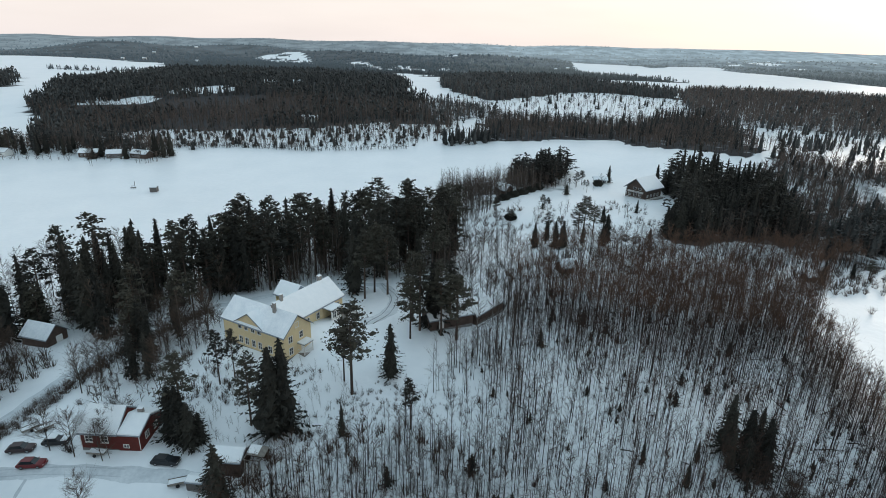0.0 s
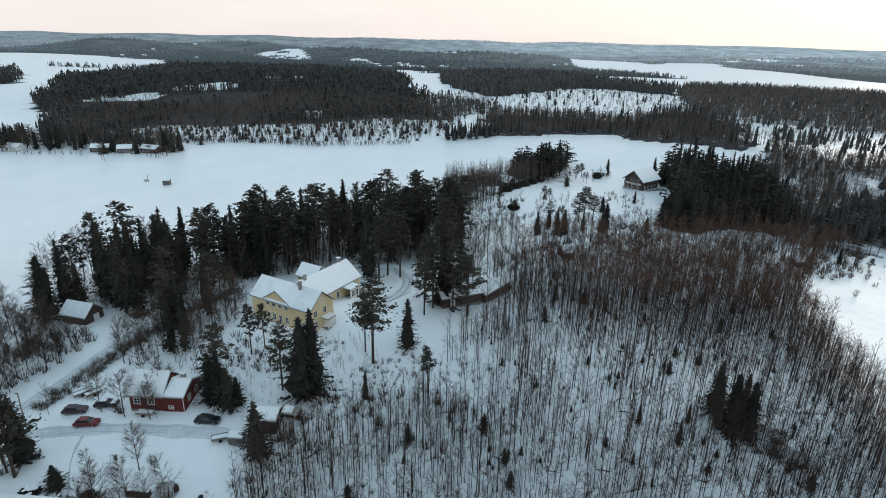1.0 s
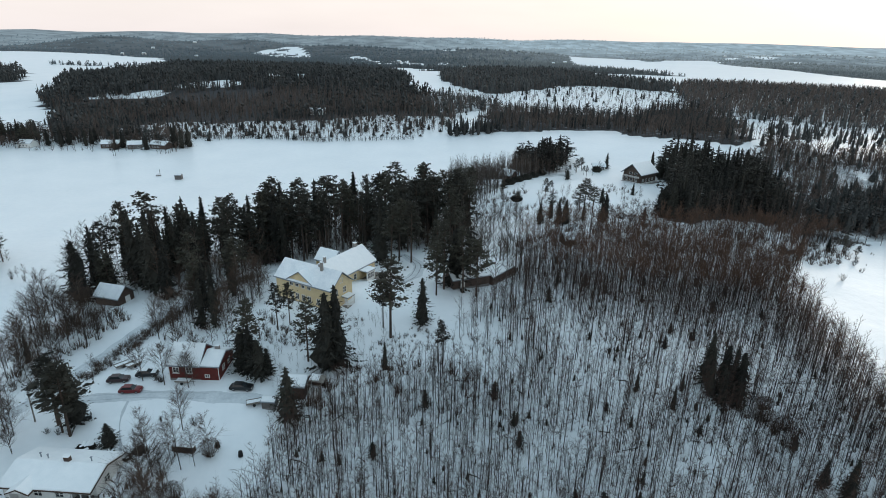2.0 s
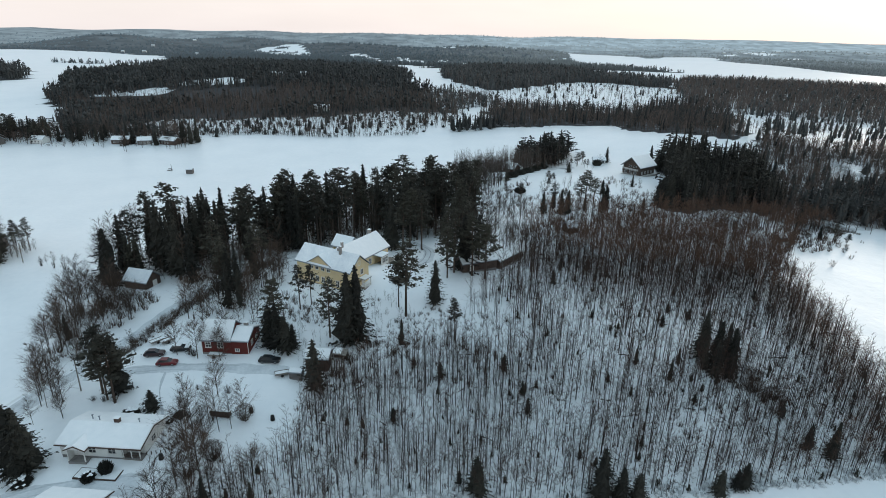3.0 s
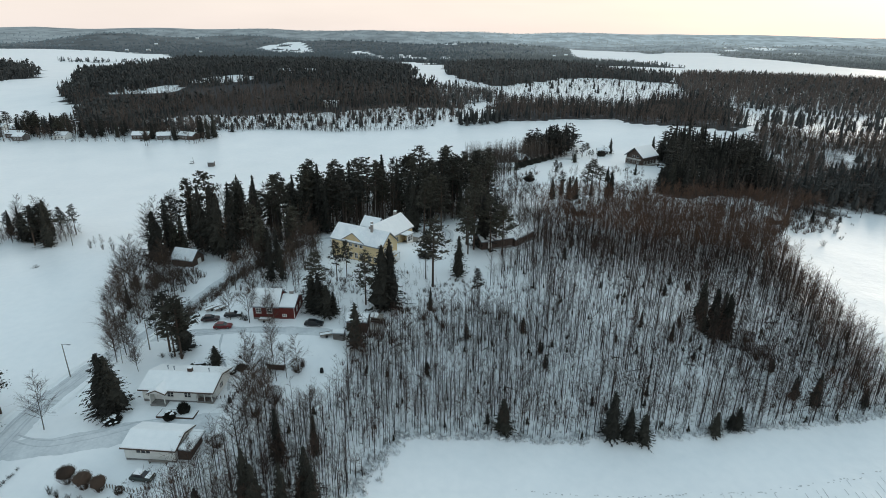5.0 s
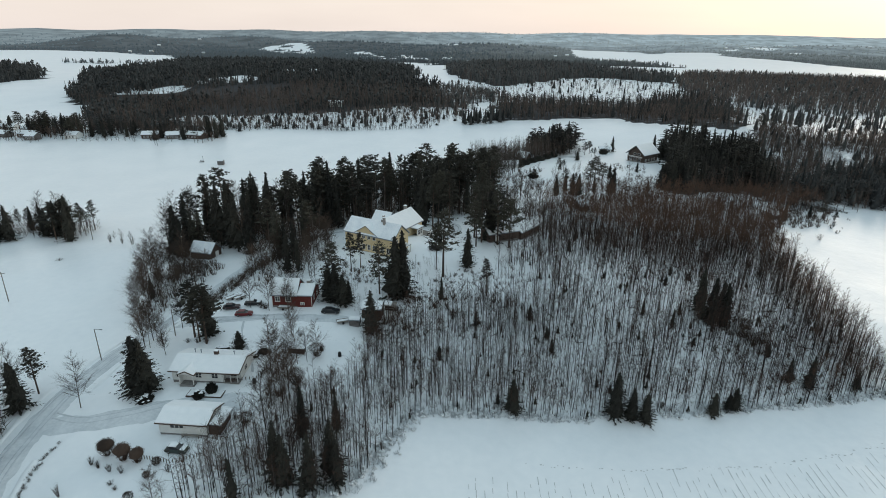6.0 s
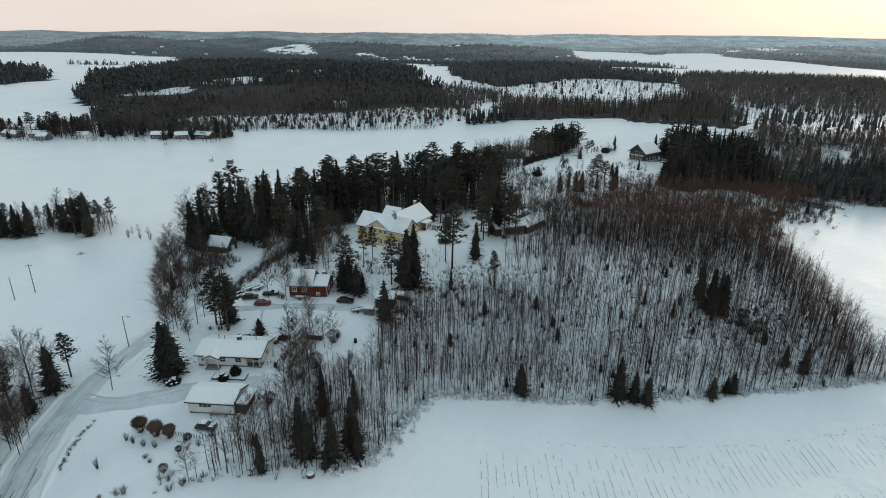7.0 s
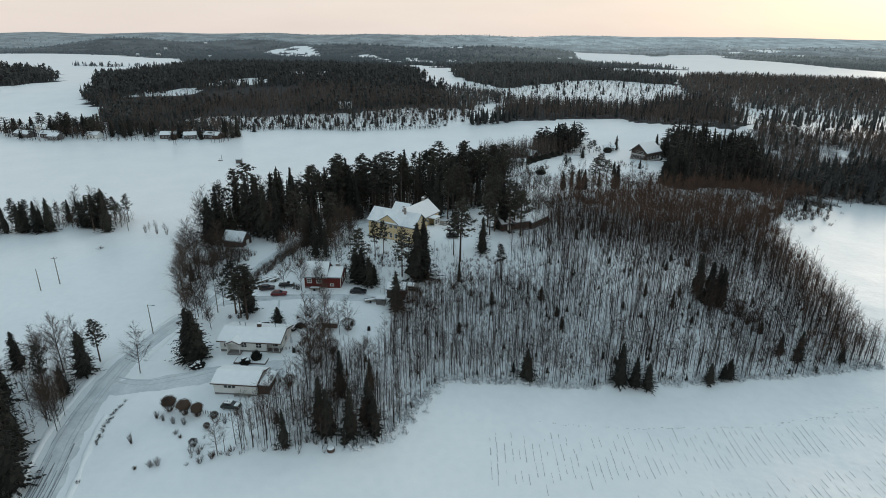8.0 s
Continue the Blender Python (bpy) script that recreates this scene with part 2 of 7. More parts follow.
RIDGES = [(-3000, 4500, 240, 200, 9), (-2050, 4620, 200, 220, 8), (-1750, 4700, 160, 200, 6), (-900, 4720, 260, 240, 10), (-600, 4750, 130, 200, 5), (350, 4780, 220, 240, 8), (1400, 4700, 300, 260, 8), (1800, 4720, 140, 200, 5), (3000, 4450, 260, 240, 8),
          (-1700, 4700, 1300, 420, 64), (100, 4850, 1300, 420, 66), (1900, 4750, 1300, 420, 66), (3600, 4500, 1300, 600, 68), (-3400, 4300, 1300, 600, 68),
          (-1650, 2950, 330, 230, 56), (-1050, 3200, 420, 240, 50), (-420, 2950, 330, 200, 40), (120, 2700, 300, 190, 34), (480, 2900, 260, 170, 22),
          (2050, 3000, 500, 300, 44), (1500, 3500, 420, 200, 40), (850, 3850, 420, 180, 36), (2700, 2300, 500, 300, 30), (150, 1250, 260, 240, 8), (600, 850, 260, 220, 6),
          (-2400, 4600, 300, 300, 13), (-1350, 4650, 260, 300, 11), (-350, 4700, 300, 300, 9), (900, 4700, 280, 300, 8), (2300, 4600, 350, 300, 12)]


def land(x, y):
    """The ground's height at x, y (numbers or arrays)."""
    x, y = np.asarray(x, float), np.asarray(y, float)
    z = BASE + 0 * x
    for a, b, r, s, h in BUMPS + RIDGES:
        z = z + h * np.exp(-((x - a) / r) ** 2 - ((y - b) / s) ** 2)
    z = z + 0.16 * np.sin(x * 0.21 + 1.3 * np.sin(y * 0.07)) * np.sin(y * 0.17 + 0.8) + 0.07 * np.sin(x * 0.55 + y * 0.31) * np.sin(y * 0.47 - x * 0.2)
    far = np.clip((y - 900) / 1500, 0, 1)
    return z + far * 6 * np.sin(x * 0.0061 + 2 * np.sin(y * 0.0023)) * np.sin(y * 0.0047 + x * 0.0015)


def H(x, y):
    return float(land(x, y))


def inside(x, y, poly):
    """Which of the points lie in the polygon."""
    x, y = np.asarray(x, float), np.asarray(y, float)
    r = np.zeros(np.broadcast(x, y).shape, bool)
    for (x1, y1), (x2, y2) in zip(poly, poly[1:] + poly[:1]):
        if y1 != y2:
            r ^= ((y1 > y) != (y2 > y)) & (x < (x2 - x1) * (y - y1) / (y2 - y1) + x1)
    return r


PLANTATION = [(-41, 21), (-33, 25), (-28, 36), (-22, 47), (-6, 49), (8, 49.5), (37, 54), (68, 58.5), (96, 62), (96, 76), (98, 92), (102, 108), (105, 128), (109, 152), (104, 160), (90, 162), (72, 160), (53, 157), (36, 152),
              (22, 147), (16, 136), (18, 122), (8, 110), (0, 104), (-8, 84), (-28, 78), (-34.5, 72), (-35.5, 65), (-35.5, 58), (-38, 52), (-46, 47), (-52, 40), (-58, 30), (-64, 18)]
HILL_WOOD = [(-414, 592), (-372, 525), (-312, 458), (-263, 428), (-150, 428), (-89, 412), (-24, 416), (10, 440), (0, 560), (-40, 800), (-90, 1250), (-330, 1600), (-720, 1620), (-620, 985), (-494, 716)]
YOUNG_EDGE = [(-300, 455), (-263, 426), (-150, 428), (-89, 412), (-24, 416), (10, 440), (0, 530), (-60, 530), (-150, 515), (-280, 500)]
BALD_ROCK = [(-428, 682), (-352, 684), (-362, 735), (-410, 722)]
BALD_KNOLL = [(-366, 756), (-270, 738), (-262, 770), (-300, 806), (-350, 792)]
BALD_FRONT = [(-430, 590), (-215, 660), (-205, 735), (-350, 695), (-425, 660)]
MID_STRIP = [(20, 426), (90, 462), (132, 450), (165, 398), (182, 362), (202, 374), (222, 412), (278, 512), (338, 733), (276, 700), (180, 600), (137, 605), (70, 615), (32, 545)]
SADDLE = [(2, 545), (24, 590), (60, 622), (72, 670), (28, 720), (-18, 740), (-30, 690)]
NORTH_WOOD = [(10, 890), (75, 805), (208, 1000), (311, 1020), (373, 910), (430, 1100), (360, 1250), (286, 1450), (91, 1480), (0, 1250)]
EAST_WOOD = [(315, 755), (304, 623), (360, 592), (411, 535), (600, 600), (820, 900), (760, 1010), (607, 1130), (475, 1160), (390, 950)]
EAST_BRUSH = [(146, 203), (195, 195), (330, 260), (420, 420), (275, 348), (205, 372), (172, 312), (168, 265)]
DARK_STAND = [(87, 214), (98, 206), (124, 214), (150, 212), (169, 262), (168, 300), (121, 304), (111, 285), (108, 262), (104, 238)]
BACK_GROVE = [(14, 270), (24, 264), (54, 294), (76, 330), (72, 348), (38, 320)]
REEDS = [(-960, 1450), (-640, 1440), (-660, 1520), (-1000, 1500)]
LAKE = [(690, 3377), (977, 2743), (1260, 2850), (1130, 2010), (1150, 1500), (886, 1172), (640, 1450), (480, 2048)]
WEST_FIELD = [(-412, 592), (-494, 716), (-620, 985), (-690, 1500), (-957, 2060), (-1240, 2185), (-1650, 2230), (-2400, 2500), (-2500, 1800), (-1000, 560)]
FAR_FIELD = [(-900, 2900), (-690, 2950), (-520, 2450), (-470, 2200), (-600, 2220)]
CENTRE_OPEN = [(-150, 1450), (-60, 1470), (-20, 1640), (-120, 1700)]
VILLAGE_SLOPE = [(-300, 1900), (-60, 1850), (60, 2000), (-120, 2130), (-300, 2100)]
EAST_CLEARING = [(1450, 2950), (1750, 2900), (1820, 3120), (1500, 3140)]
WEST_CLEARING = [(-2300, 3800), (-2050, 3850), (-2100, 3960), (-2330, 3930)]
WEST_PATCH = [(-700, 780), (-650, 800), (-660, 930), (-690, 960), (-900, 1250), (-1250, 1500), (-1300, 1100), (-900, 800)]
FAR_FIELD_B = [(-400, 2480), (-320, 2500), (-250, 2250), (-360, 2180)]


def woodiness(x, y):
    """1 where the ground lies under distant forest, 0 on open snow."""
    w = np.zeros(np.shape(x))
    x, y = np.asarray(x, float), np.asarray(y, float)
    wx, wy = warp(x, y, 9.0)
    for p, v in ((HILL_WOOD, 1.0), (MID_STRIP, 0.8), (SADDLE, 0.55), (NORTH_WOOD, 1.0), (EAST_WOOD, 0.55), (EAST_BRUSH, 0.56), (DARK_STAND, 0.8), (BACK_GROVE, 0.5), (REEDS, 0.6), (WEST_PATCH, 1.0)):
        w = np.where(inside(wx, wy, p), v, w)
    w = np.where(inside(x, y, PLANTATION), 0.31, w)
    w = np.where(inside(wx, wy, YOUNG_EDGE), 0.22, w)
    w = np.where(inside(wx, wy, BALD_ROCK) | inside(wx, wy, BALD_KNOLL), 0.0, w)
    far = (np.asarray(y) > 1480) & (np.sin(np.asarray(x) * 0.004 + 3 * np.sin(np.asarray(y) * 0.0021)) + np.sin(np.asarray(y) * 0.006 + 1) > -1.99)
    for p in (LAKE, WEST_FIELD, CENTRE_OPEN):
        far = far & ~inside(x, y, p)
    flecks = np.sin(x * 0.051 + 2 * np.sin(y * 0.013)) + np.sin(y * 0.037 + 2 * np.sin(x * 0.017))
    for p in (VILLAGE_SLOPE, EAST_CLEARING, WEST_CLEARING):
        far = far & ~(inside(x, y, p) & (flecks > 0.15))
    for p in (FAR_FIELD, FAR_FIELD_B):
        far = far & ~(inside(wx, wy, p) & (flecks > -0.75))
    return np.where(far, 1.0, w)


# ---- mesh helpers ----
def mesh_object(name, verts, faces, mats, index=None, smooth=False):
    """One mesh object from arrays of points and triangles (or lists of faces)."""
    me = bpy.data.meshes.new(name)
    if isinstance(faces, np.ndarray):
        nv, nf = len(verts), len(faces)
        me.vertices.add(nv)
        me.vertices.foreach_set("co", np.ascontiguousarray(verts, np.float32).ravel())
        k = faces.shape[1]
        me.loops.add(nf * k)
        me.loops.foreach_set("vertex_index", np.ascontiguousarray(faces, np.int32).ravel())
        me.polygons.add(nf)
        me.polygons.foreach_set("loop_start", np.arange(0, nf * k, k, dtype=np.int32))
        me.polygons.foreach_set("loop_total", np.full(nf, k, np.int32))
    else:
        me.from_pydata([tuple(v) for v in verts], [], faces)
    for m in mats:
        me.materials.append(m)
    if index is not None:
        me.polygons.foreach_set("material_index", np.ascontiguousarray(index, np.int32))
    if smooth:
        me.polygons.foreach_set("use_smooth", np.ones(len(me.polygons), bool))
    me.update(calc_edges=True)
    return new(name, me)


class Shape:
    """Points, triangles and material slots, gathered piece by piece."""

    def __init__(self):
        self.v, self.f, self.m, self.n = [], [], [], 0

    def add(self, verts, faces, slot=0):
        self.v.append(np.asarray(verts, float))
        self.f.append(np.asarray(faces, int) + self.n)
        self.m.append(np.full(len(faces), slot))
        self.n += len(verts)

    def tube(self, pts, radii, sides, slot=0):
        """A tapered, bent limb; a radius of 0 ends it in a point."""
        pts = [np.asarray(p, float) for p in pts]
        vs, fs, ring = [], [], []
        for i, (p, r) in enumerate(zip(pts, radii)):
            d = pts[min(i + 1, len(pts) - 1)] - pts[max(i - 1, 0)]
            d /= np.linalg.norm(d) + 1e-9
            a = np.cross(d, (0.3, 0.9, 0.1) if abs(d[2]) > 0.8 else (0, 0, 1))
            a /= np.linalg.norm(a) + 1e-9
            b = np.cross(d, a)
            ring.append((len(vs), 1 if r == 0 else sides))
            if r == 0:
                vs.append(p)
            else:
                vs += [p + r * (math.cos(k * 2 * math.pi / sides) * a + math.sin(k * 2 * math.pi / sides) * b) for k in range(sides)]
        for (s0, n0), (s1, n1) in zip(ring, ring[1:]):
            for k in range(sides):
                k2 = (k + 1) % sides
                if n1 == 1:
                    fs.append((s0 + k, s0 + k2, s1))
                else:
                    fs += [(s0 + k, s0 + k2, s1 + k2), (s0 + k, s1 + k2, s1 + k)]
        self.add(vs, fs, slot)

    def arrays(self):
        return np.concatenate(self.v), np.concatenate(self.f), np.concatenate(self.m)


def scatter(name, shapes, places, mats, label, category, rng, tilt=0.0):
    """One object of kind stuff: the shapes set down at (x, y, z, size, height) rows, turned at random."""
    vs, fs, ms, n = [], [], [], 0
    ready = [s.arrays() for s in shapes]
    for x, y, z, sc, hs in places:
        v, f, m = ready[rng.integers(len(ready))]
        a = rng.uniform(0, 2 * math.pi)
        c, s = math.cos(a), math.sin(a)
        w = np.empty_like(v)
        w[:, 0] = (v[:, 0] * c - v[:, 1] * s) * sc + x
        w[:, 1] = (v[:, 0] * s + v[:, 1] * c) * sc + y
        w[:, 2] = v[:, 2] * hs + z
        if tilt:
            tx, ty = rng.normal(0, tilt, 2)
            w[:, 0] += tx * v[:, 2] * hs
            w[:, 1] += ty * v[:, 2] * hs
        vs.append(w)
        fs.append(f + n)
        ms.append(m)
        n += len(v)
    ob = mesh_object(name, np.concatenate(vs), np.concatenate(fs), mats, np.concatenate(ms))
    return tagged(ob, label, category, kind="stuff")


def warp(x, y, a):
    """Bends coordinates by up to about a metres, for uneven edges."""
    return (x + a * (np.sin(y / 31 + 1.7 * np.sin(x / 57)) + 0.6 * np.sin(y / 11 + x / 17)), y + a * (np.sin(x / 37 + 1.3 * np.sin(y / 43)) + 0.6 * np.sin(x / 13 - y / 19)))


def sow(poly, spacing, rng, keep=None, loose=0.75, bend=0.0):
    """Scattered points about that many metres apart within a polygon."""
    xs, ys = [p[0] for p in poly], [p[1] for p in poly]
    cx, cy = (min(xs) + max(xs)) / 2, (min(ys) + max(ys)) / 2
    half = math.hypot(max(xs) - min(xs), max(ys) - min(ys)) / 2 + 3 * bend
    n = np.arange(-half, half, spacing)
    gx, gy = np.meshgrid(n, n)
    gx = gx.ravel() + rng.uniform(-loose, loose, gx.size) * spacing
    gy = gy.ravel() + rng.uniform(-loose, loose, gy.size) * spacing
    c, s = math.cos(0.57), math.sin(0.57)
    x, y = cx + gx * c - gy * s, cy + gx * s + gy * c
    ok = inside(*(warp(x, y, bend) if bend else (x, y)), poly)
    if keep is not None:
        ok &= keep(x, y)
    return x[ok], y[ok]


# ---- the ground: one sheet to the horizon ----
def graded(lo, a, b, hi, step, grow):
    """Coordinates that are step apart from a to b, and further and further apart beyond."""
    mid = list(np.arange(a, b + step / 2, step))
    s, v = step, mid[0]
    left = []
    while v > lo:
        s *= grow
        v -= s
        left.append(v)
    s, v = step, mid[-1]
    right = []
    while v < hi:
        s *= grow
        v += s
        right.append(v)
    return np.array(left[::-1] + mid + right)


def haze_share(x, y):
    """How much haze is painted into the wooded ground: none near by, most on the far ridges towards the lake."""
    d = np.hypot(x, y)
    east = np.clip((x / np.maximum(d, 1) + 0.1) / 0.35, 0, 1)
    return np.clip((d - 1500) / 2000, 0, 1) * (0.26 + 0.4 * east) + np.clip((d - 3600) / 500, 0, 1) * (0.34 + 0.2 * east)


def build_ground():
    xs, ys = graded(-5200, -150, 125, 5200, 2.8, 1.05), graded(-600, -60, 200, 5400, 2.8, 1.028)
    gx, gy = np.meshgrid(xs, ys)
    gz = land(gx, gy)
    nx, ny = len(xs), len(ys)
    i = np.arange(nx * ny).reshape(ny, nx)
    q = np.stack([i[:-1, :-1], i[:-1, 1:], i[1:, 1:], i[1:, :-1]], -1).reshape(-1, 4)
    ob = mesh_object("ground", np.stack([gx, gy, gz], -1).reshape(-1, 3), q, [SNOW_GROUND], smooth=True)
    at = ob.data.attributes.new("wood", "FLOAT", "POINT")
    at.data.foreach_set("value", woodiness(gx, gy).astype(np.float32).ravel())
    at = ob.data.attributes.new("far_haze", "FLOAT", "POINT")
    at.data.foreach_set("value", haze_share(gx, gy).astype(np.float32).ravel())
    tagged(ob, "snow-covered rolling fields, yards and forest floor", "ground", kind="structure")


build_ground()


def strip(name, pts, width, mat, label, lift=0.05, category="road", steps=4, ragged=0.0):
    """A road or track laid along the points, following the ground."""
    fine = []
    for (x0, y0), (x1, y1) in zip(pts, pts[1:]):
        n = max(2, int(math.hypot(x1 - x0, y1 - y0) / 1.5))
        fine += [(x0 + (x1 - x0) * k / n, y0 + (y1 - y0) * k / n) for k in range(n)]
    fine.append(pts[-1])
    p = np.array(fine)
    for _ in range(6):
        p[1:-1] = (p[:-2] + 2 * p[1:-1] + p[2:]) / 4
    d = np.gradient(p, axis=0)
    d /= np.linalg.norm(d, axis=1)[:, None]
    nrm = np.stack([-d[:, 1], d[:, 0]], 1)
    us = np.linspace(-0.5, 0.5, steps + 1)
    wob = 1 + ragged * np.sin(np.arange(len(p)) * 0.9) * np.sin(np.arange(len(p)) * 0.37)
    x = p[:, None, 0] + nrm[:, None, 0] * us * width * wob[:, None]
    y = p[:, None, 1] + nrm[:, None, 1] * us * width * wob[:, None]
    z = land(x, y) + lift - np.where(np.abs(us) > 0.49, lift + 0.1, 0)
    i = np.arange(x.size).reshape(x.shape)
    q = np.stack([i[:-1, :-1], i[:-1, 1:], i[1:, 1:], i[1:, :-1]], -1).reshape(-1, 4)
    ob = mesh_object(name, np.stack([x, y, z], -1).reshape(-1, 3), q, [mat], smooth=True)
    return tagged(ob, label, category, kind="structure")


# ---- building helpers ----
def part(name, bm, mat, parent, label="", m=None):
    """Link a bmesh as one mesh object under a thing or a part."""
    if m is not None:
        bmesh.ops.transform(bm, matrix=m, verts=bm.verts)
    bmesh.ops.recalc_face_normals(bm, faces=bm.faces)
    me = bpy.data.meshes.new(name)
    bm.to_mesh(me)
    bm.free()
    me.materials.append(mat)
    ob = new(name, me)
    ob.parent = parent
    return tagged(ob, label)


def box(bm, x0, y0, z0, x1, y1, z1):
    v = [bm.verts.new((x, y, z)) for x in (x0, x1) for y in (y0, y1) for z in (z0, z1)]
    for f in ((0, 1, 3, 2), (4, 6, 7, 5), (0, 4, 5, 1), (2, 3, 7, 6), (0, 2, 6, 4), (1, 5, 7, 3)):
        bm.faces.new([v[k] for k in f])


def boxes(*rows):
    bm = bmesh.new()
    for r in rows:
        box(bm, *r)
    return bm


def prism(profile, x0, x1):
    """A closed outline in (y, z), drawn out along x."""
    bm = bmesh.new()
    a = [bm.verts.new((x0, y, z)) for y, z in profile]
    b = [bm.verts.new((x1, y, z)) for y, z in profile]
    n = len(a)
    bm.faces.new(a[::-1])
    bm.faces.new(b)
    for k in range(n):
        bm.faces.new((a[k], a[(k + 1) % n], b[(k + 1) % n], b[k]))
    return bm


def thing(name, x, y, z, rz, label, category, group="", kind=""):
    ob = new(name)
    ob.empty_display_size = 0.5
    ob.matrix_basis = pose(x, y, z, 0, 0, rz)
    return tagged(ob, label, category, group, kind)


def window(parent, m, s, z, w, h, bars=(1, 2)):
    """A casement with white surround, glazing bars and a dark pane, in the wall frame m (s along, y inward, z up)."""
    t = 0.12
    bm = bmesh.new()
    ring = []
    for y in (-0.05, 0.08):
        for q in (t, 0.0):
            ring.append([bm.verts.new(c) for c in ((s - q, y, z - q), (s + w + q, y, z - q), (s + w + q, y, z + h + q), (s - q, y, z + h + q))])
    for k in range(4):
        j = (k + 1) % 4
        for p, q in ((0, 1), (1, 3), (3, 2), (2, 0)):
            bm.faces.new((ring[p][k], ring[p][j], ring[q][j], ring[q][k]))
    fr = part("window", bm, TRIM, parent, "", m)
    for k in range(1, bars[0] + 1):
        u = s + w * k / (bars[0] + 1)
        part("glazing_bar", boxes((u - 0.035, 0.0, z, u + 0.035, 0.06, z + h)), TRIM, fr, "", m)
    for k in range(1, bars[1]):
        v = z + h * k / bars[1]
        part("glazing_bar", boxes((s, 0.005, v - 0.03, s + w, 0.055, v + 0.03)), TRIM, fr, "", m)
    part("pane", boxes((s, 0.065, z, s + w, 0.075, z + h)), GLASS, fr, "", m)
    return fr


def wall(parent, p0, p1, h, mat, openings=(), base=0.0, thick=0.2, gable=0.0, m=None, bars=(1, 2)):
    """A wall from p0 to p1 (outside to the right of the way), with openings (s, z, w, h) cut through and glazed."""
    d = Vector((p1[0] - p0[0], p1[1] - p0[1], 0))
    ln = d.length
    d.normalize()
    inward = Vector((-d.y, d.x, 0))
    f = Matrix(((d.x, inward.x, 0, p0[0]), (d.y, inward.y, 0, p0[1]), (0, 0, 1, 0), (0, 0, 0, 1)))
    if m is not None:
        f = m @ f
    ss = sorted({0.0, ln, *(o[0] for o in openings), *(o[0] + o[2] for o in openings)})
    bm = bmesh.new()
    for a, b in zip(ss, ss[1:]):
        holes = sorted((o[1], o[1] + o[3]) for o in openings if o[0] < (a + b) / 2 < o[0] + o[2])
        z = base
        for lo, hi in holes:
            if lo > z:
                box(bm, a, 0, z, b, thick, lo)
            z = hi
        if z < h:
            box(bm, a, 0, z, b, thick, h)
    if gable:
        g = [bm.verts.new(v) for v in ((0, 0, h), (ln, 0, h), (ln / 2, 0, h + gable), (0, thick, h), (ln, thick, h), (ln / 2, thick, h + gable))]
        for q in ((0, 1, 2), (5, 4, 3), (0, 2, 5, 3), (1, 4, 5, 2)):
            bm.faces.new([g[k] for k in q])
    bmesh.ops.remove_doubles(bm, verts=bm.verts, dist=0.0005)
    part("wall", bm, mat, parent, "", f)
    for o in openings:
        if len(o) > 4 and o[4] == "door":
            dr = part("door", boxes((o[0], 0.05, o[1], o[0] + o[2], 0.11, o[1] + o[3])), TRIM, parent, "", f)
            part("door_handle", boxes((o[0] + 0.1, 0.0, o[1] + 0.95, o[0] + 0.2, 0.05, o[1] + 1.0)), STEEL, dr, "", f)
        else:
            window(parent, f, *o[:4], bars=bars)
    return f


def gable_roof(parent, x0, x1, y0, y1, eave, rise, over=0.5, mat=None, snow=0.18, m=None, gap=0.0, snow_label="", cover=None):
    """A pitched roof with its ridge along x, and the snow that lies on it."""
    mid, half = (y0 + y1) / 2, (y1 - y0) / 2
    k = rise / half
    t = 0.16
    lo, top = eave - k * over, eave + rise
    prof = [(y0 - over, lo), (mid, top), (y1 + over, lo), (y1 + over, lo + t), (mid, top + t * 1.2), (y0 - over, lo + t)]
    rf = part("roof", prism(prof, x0 - over, x1 + over), mat or TIN, parent, "", m)
    if snow:
        b, s = t + 0.004, snow
        q = over - 0.12
        prof = [(y0 - q, lo + k * 0.13 + b), (mid, top + b * 1.2), (y1 + q, lo + k * 0.13 + b), (y1 + q - 0.05, lo + k * 0.17 + b + s * 0.7),
                (mid + 0.25, top - k * 0.25 + b + s), (mid, top + b + s * 0.9), (mid - 0.25, top - k * 0.25 + b + s), (y0 - q + 0.05, lo + k * 0.17 + b + s * 0.7)]
        bm = prism(prof, x0 - over + 0.1 + gap, x1 + over - 0.1)
        part("snow_cover", bm, cover or SNOW, rf, snow_label, m)
    return rf


def chimney(parent, x, y, z0, z1, w=0.7, d=0.5, m=None, mat=None):
    c = part("chimney", boxes((x - w / 2, y - d / 2, z0, x + w / 2, y + d / 2, z1)), mat or BRICK, parent, "", m)
    part("chimney_cap", boxes((x - w / 2 - 0.08, y - d / 2 - 0.08, z1, x + w / 2 + 0.08, y + d / 2 + 0.08, z1 + 0.1)), SNOW, c, "", m)


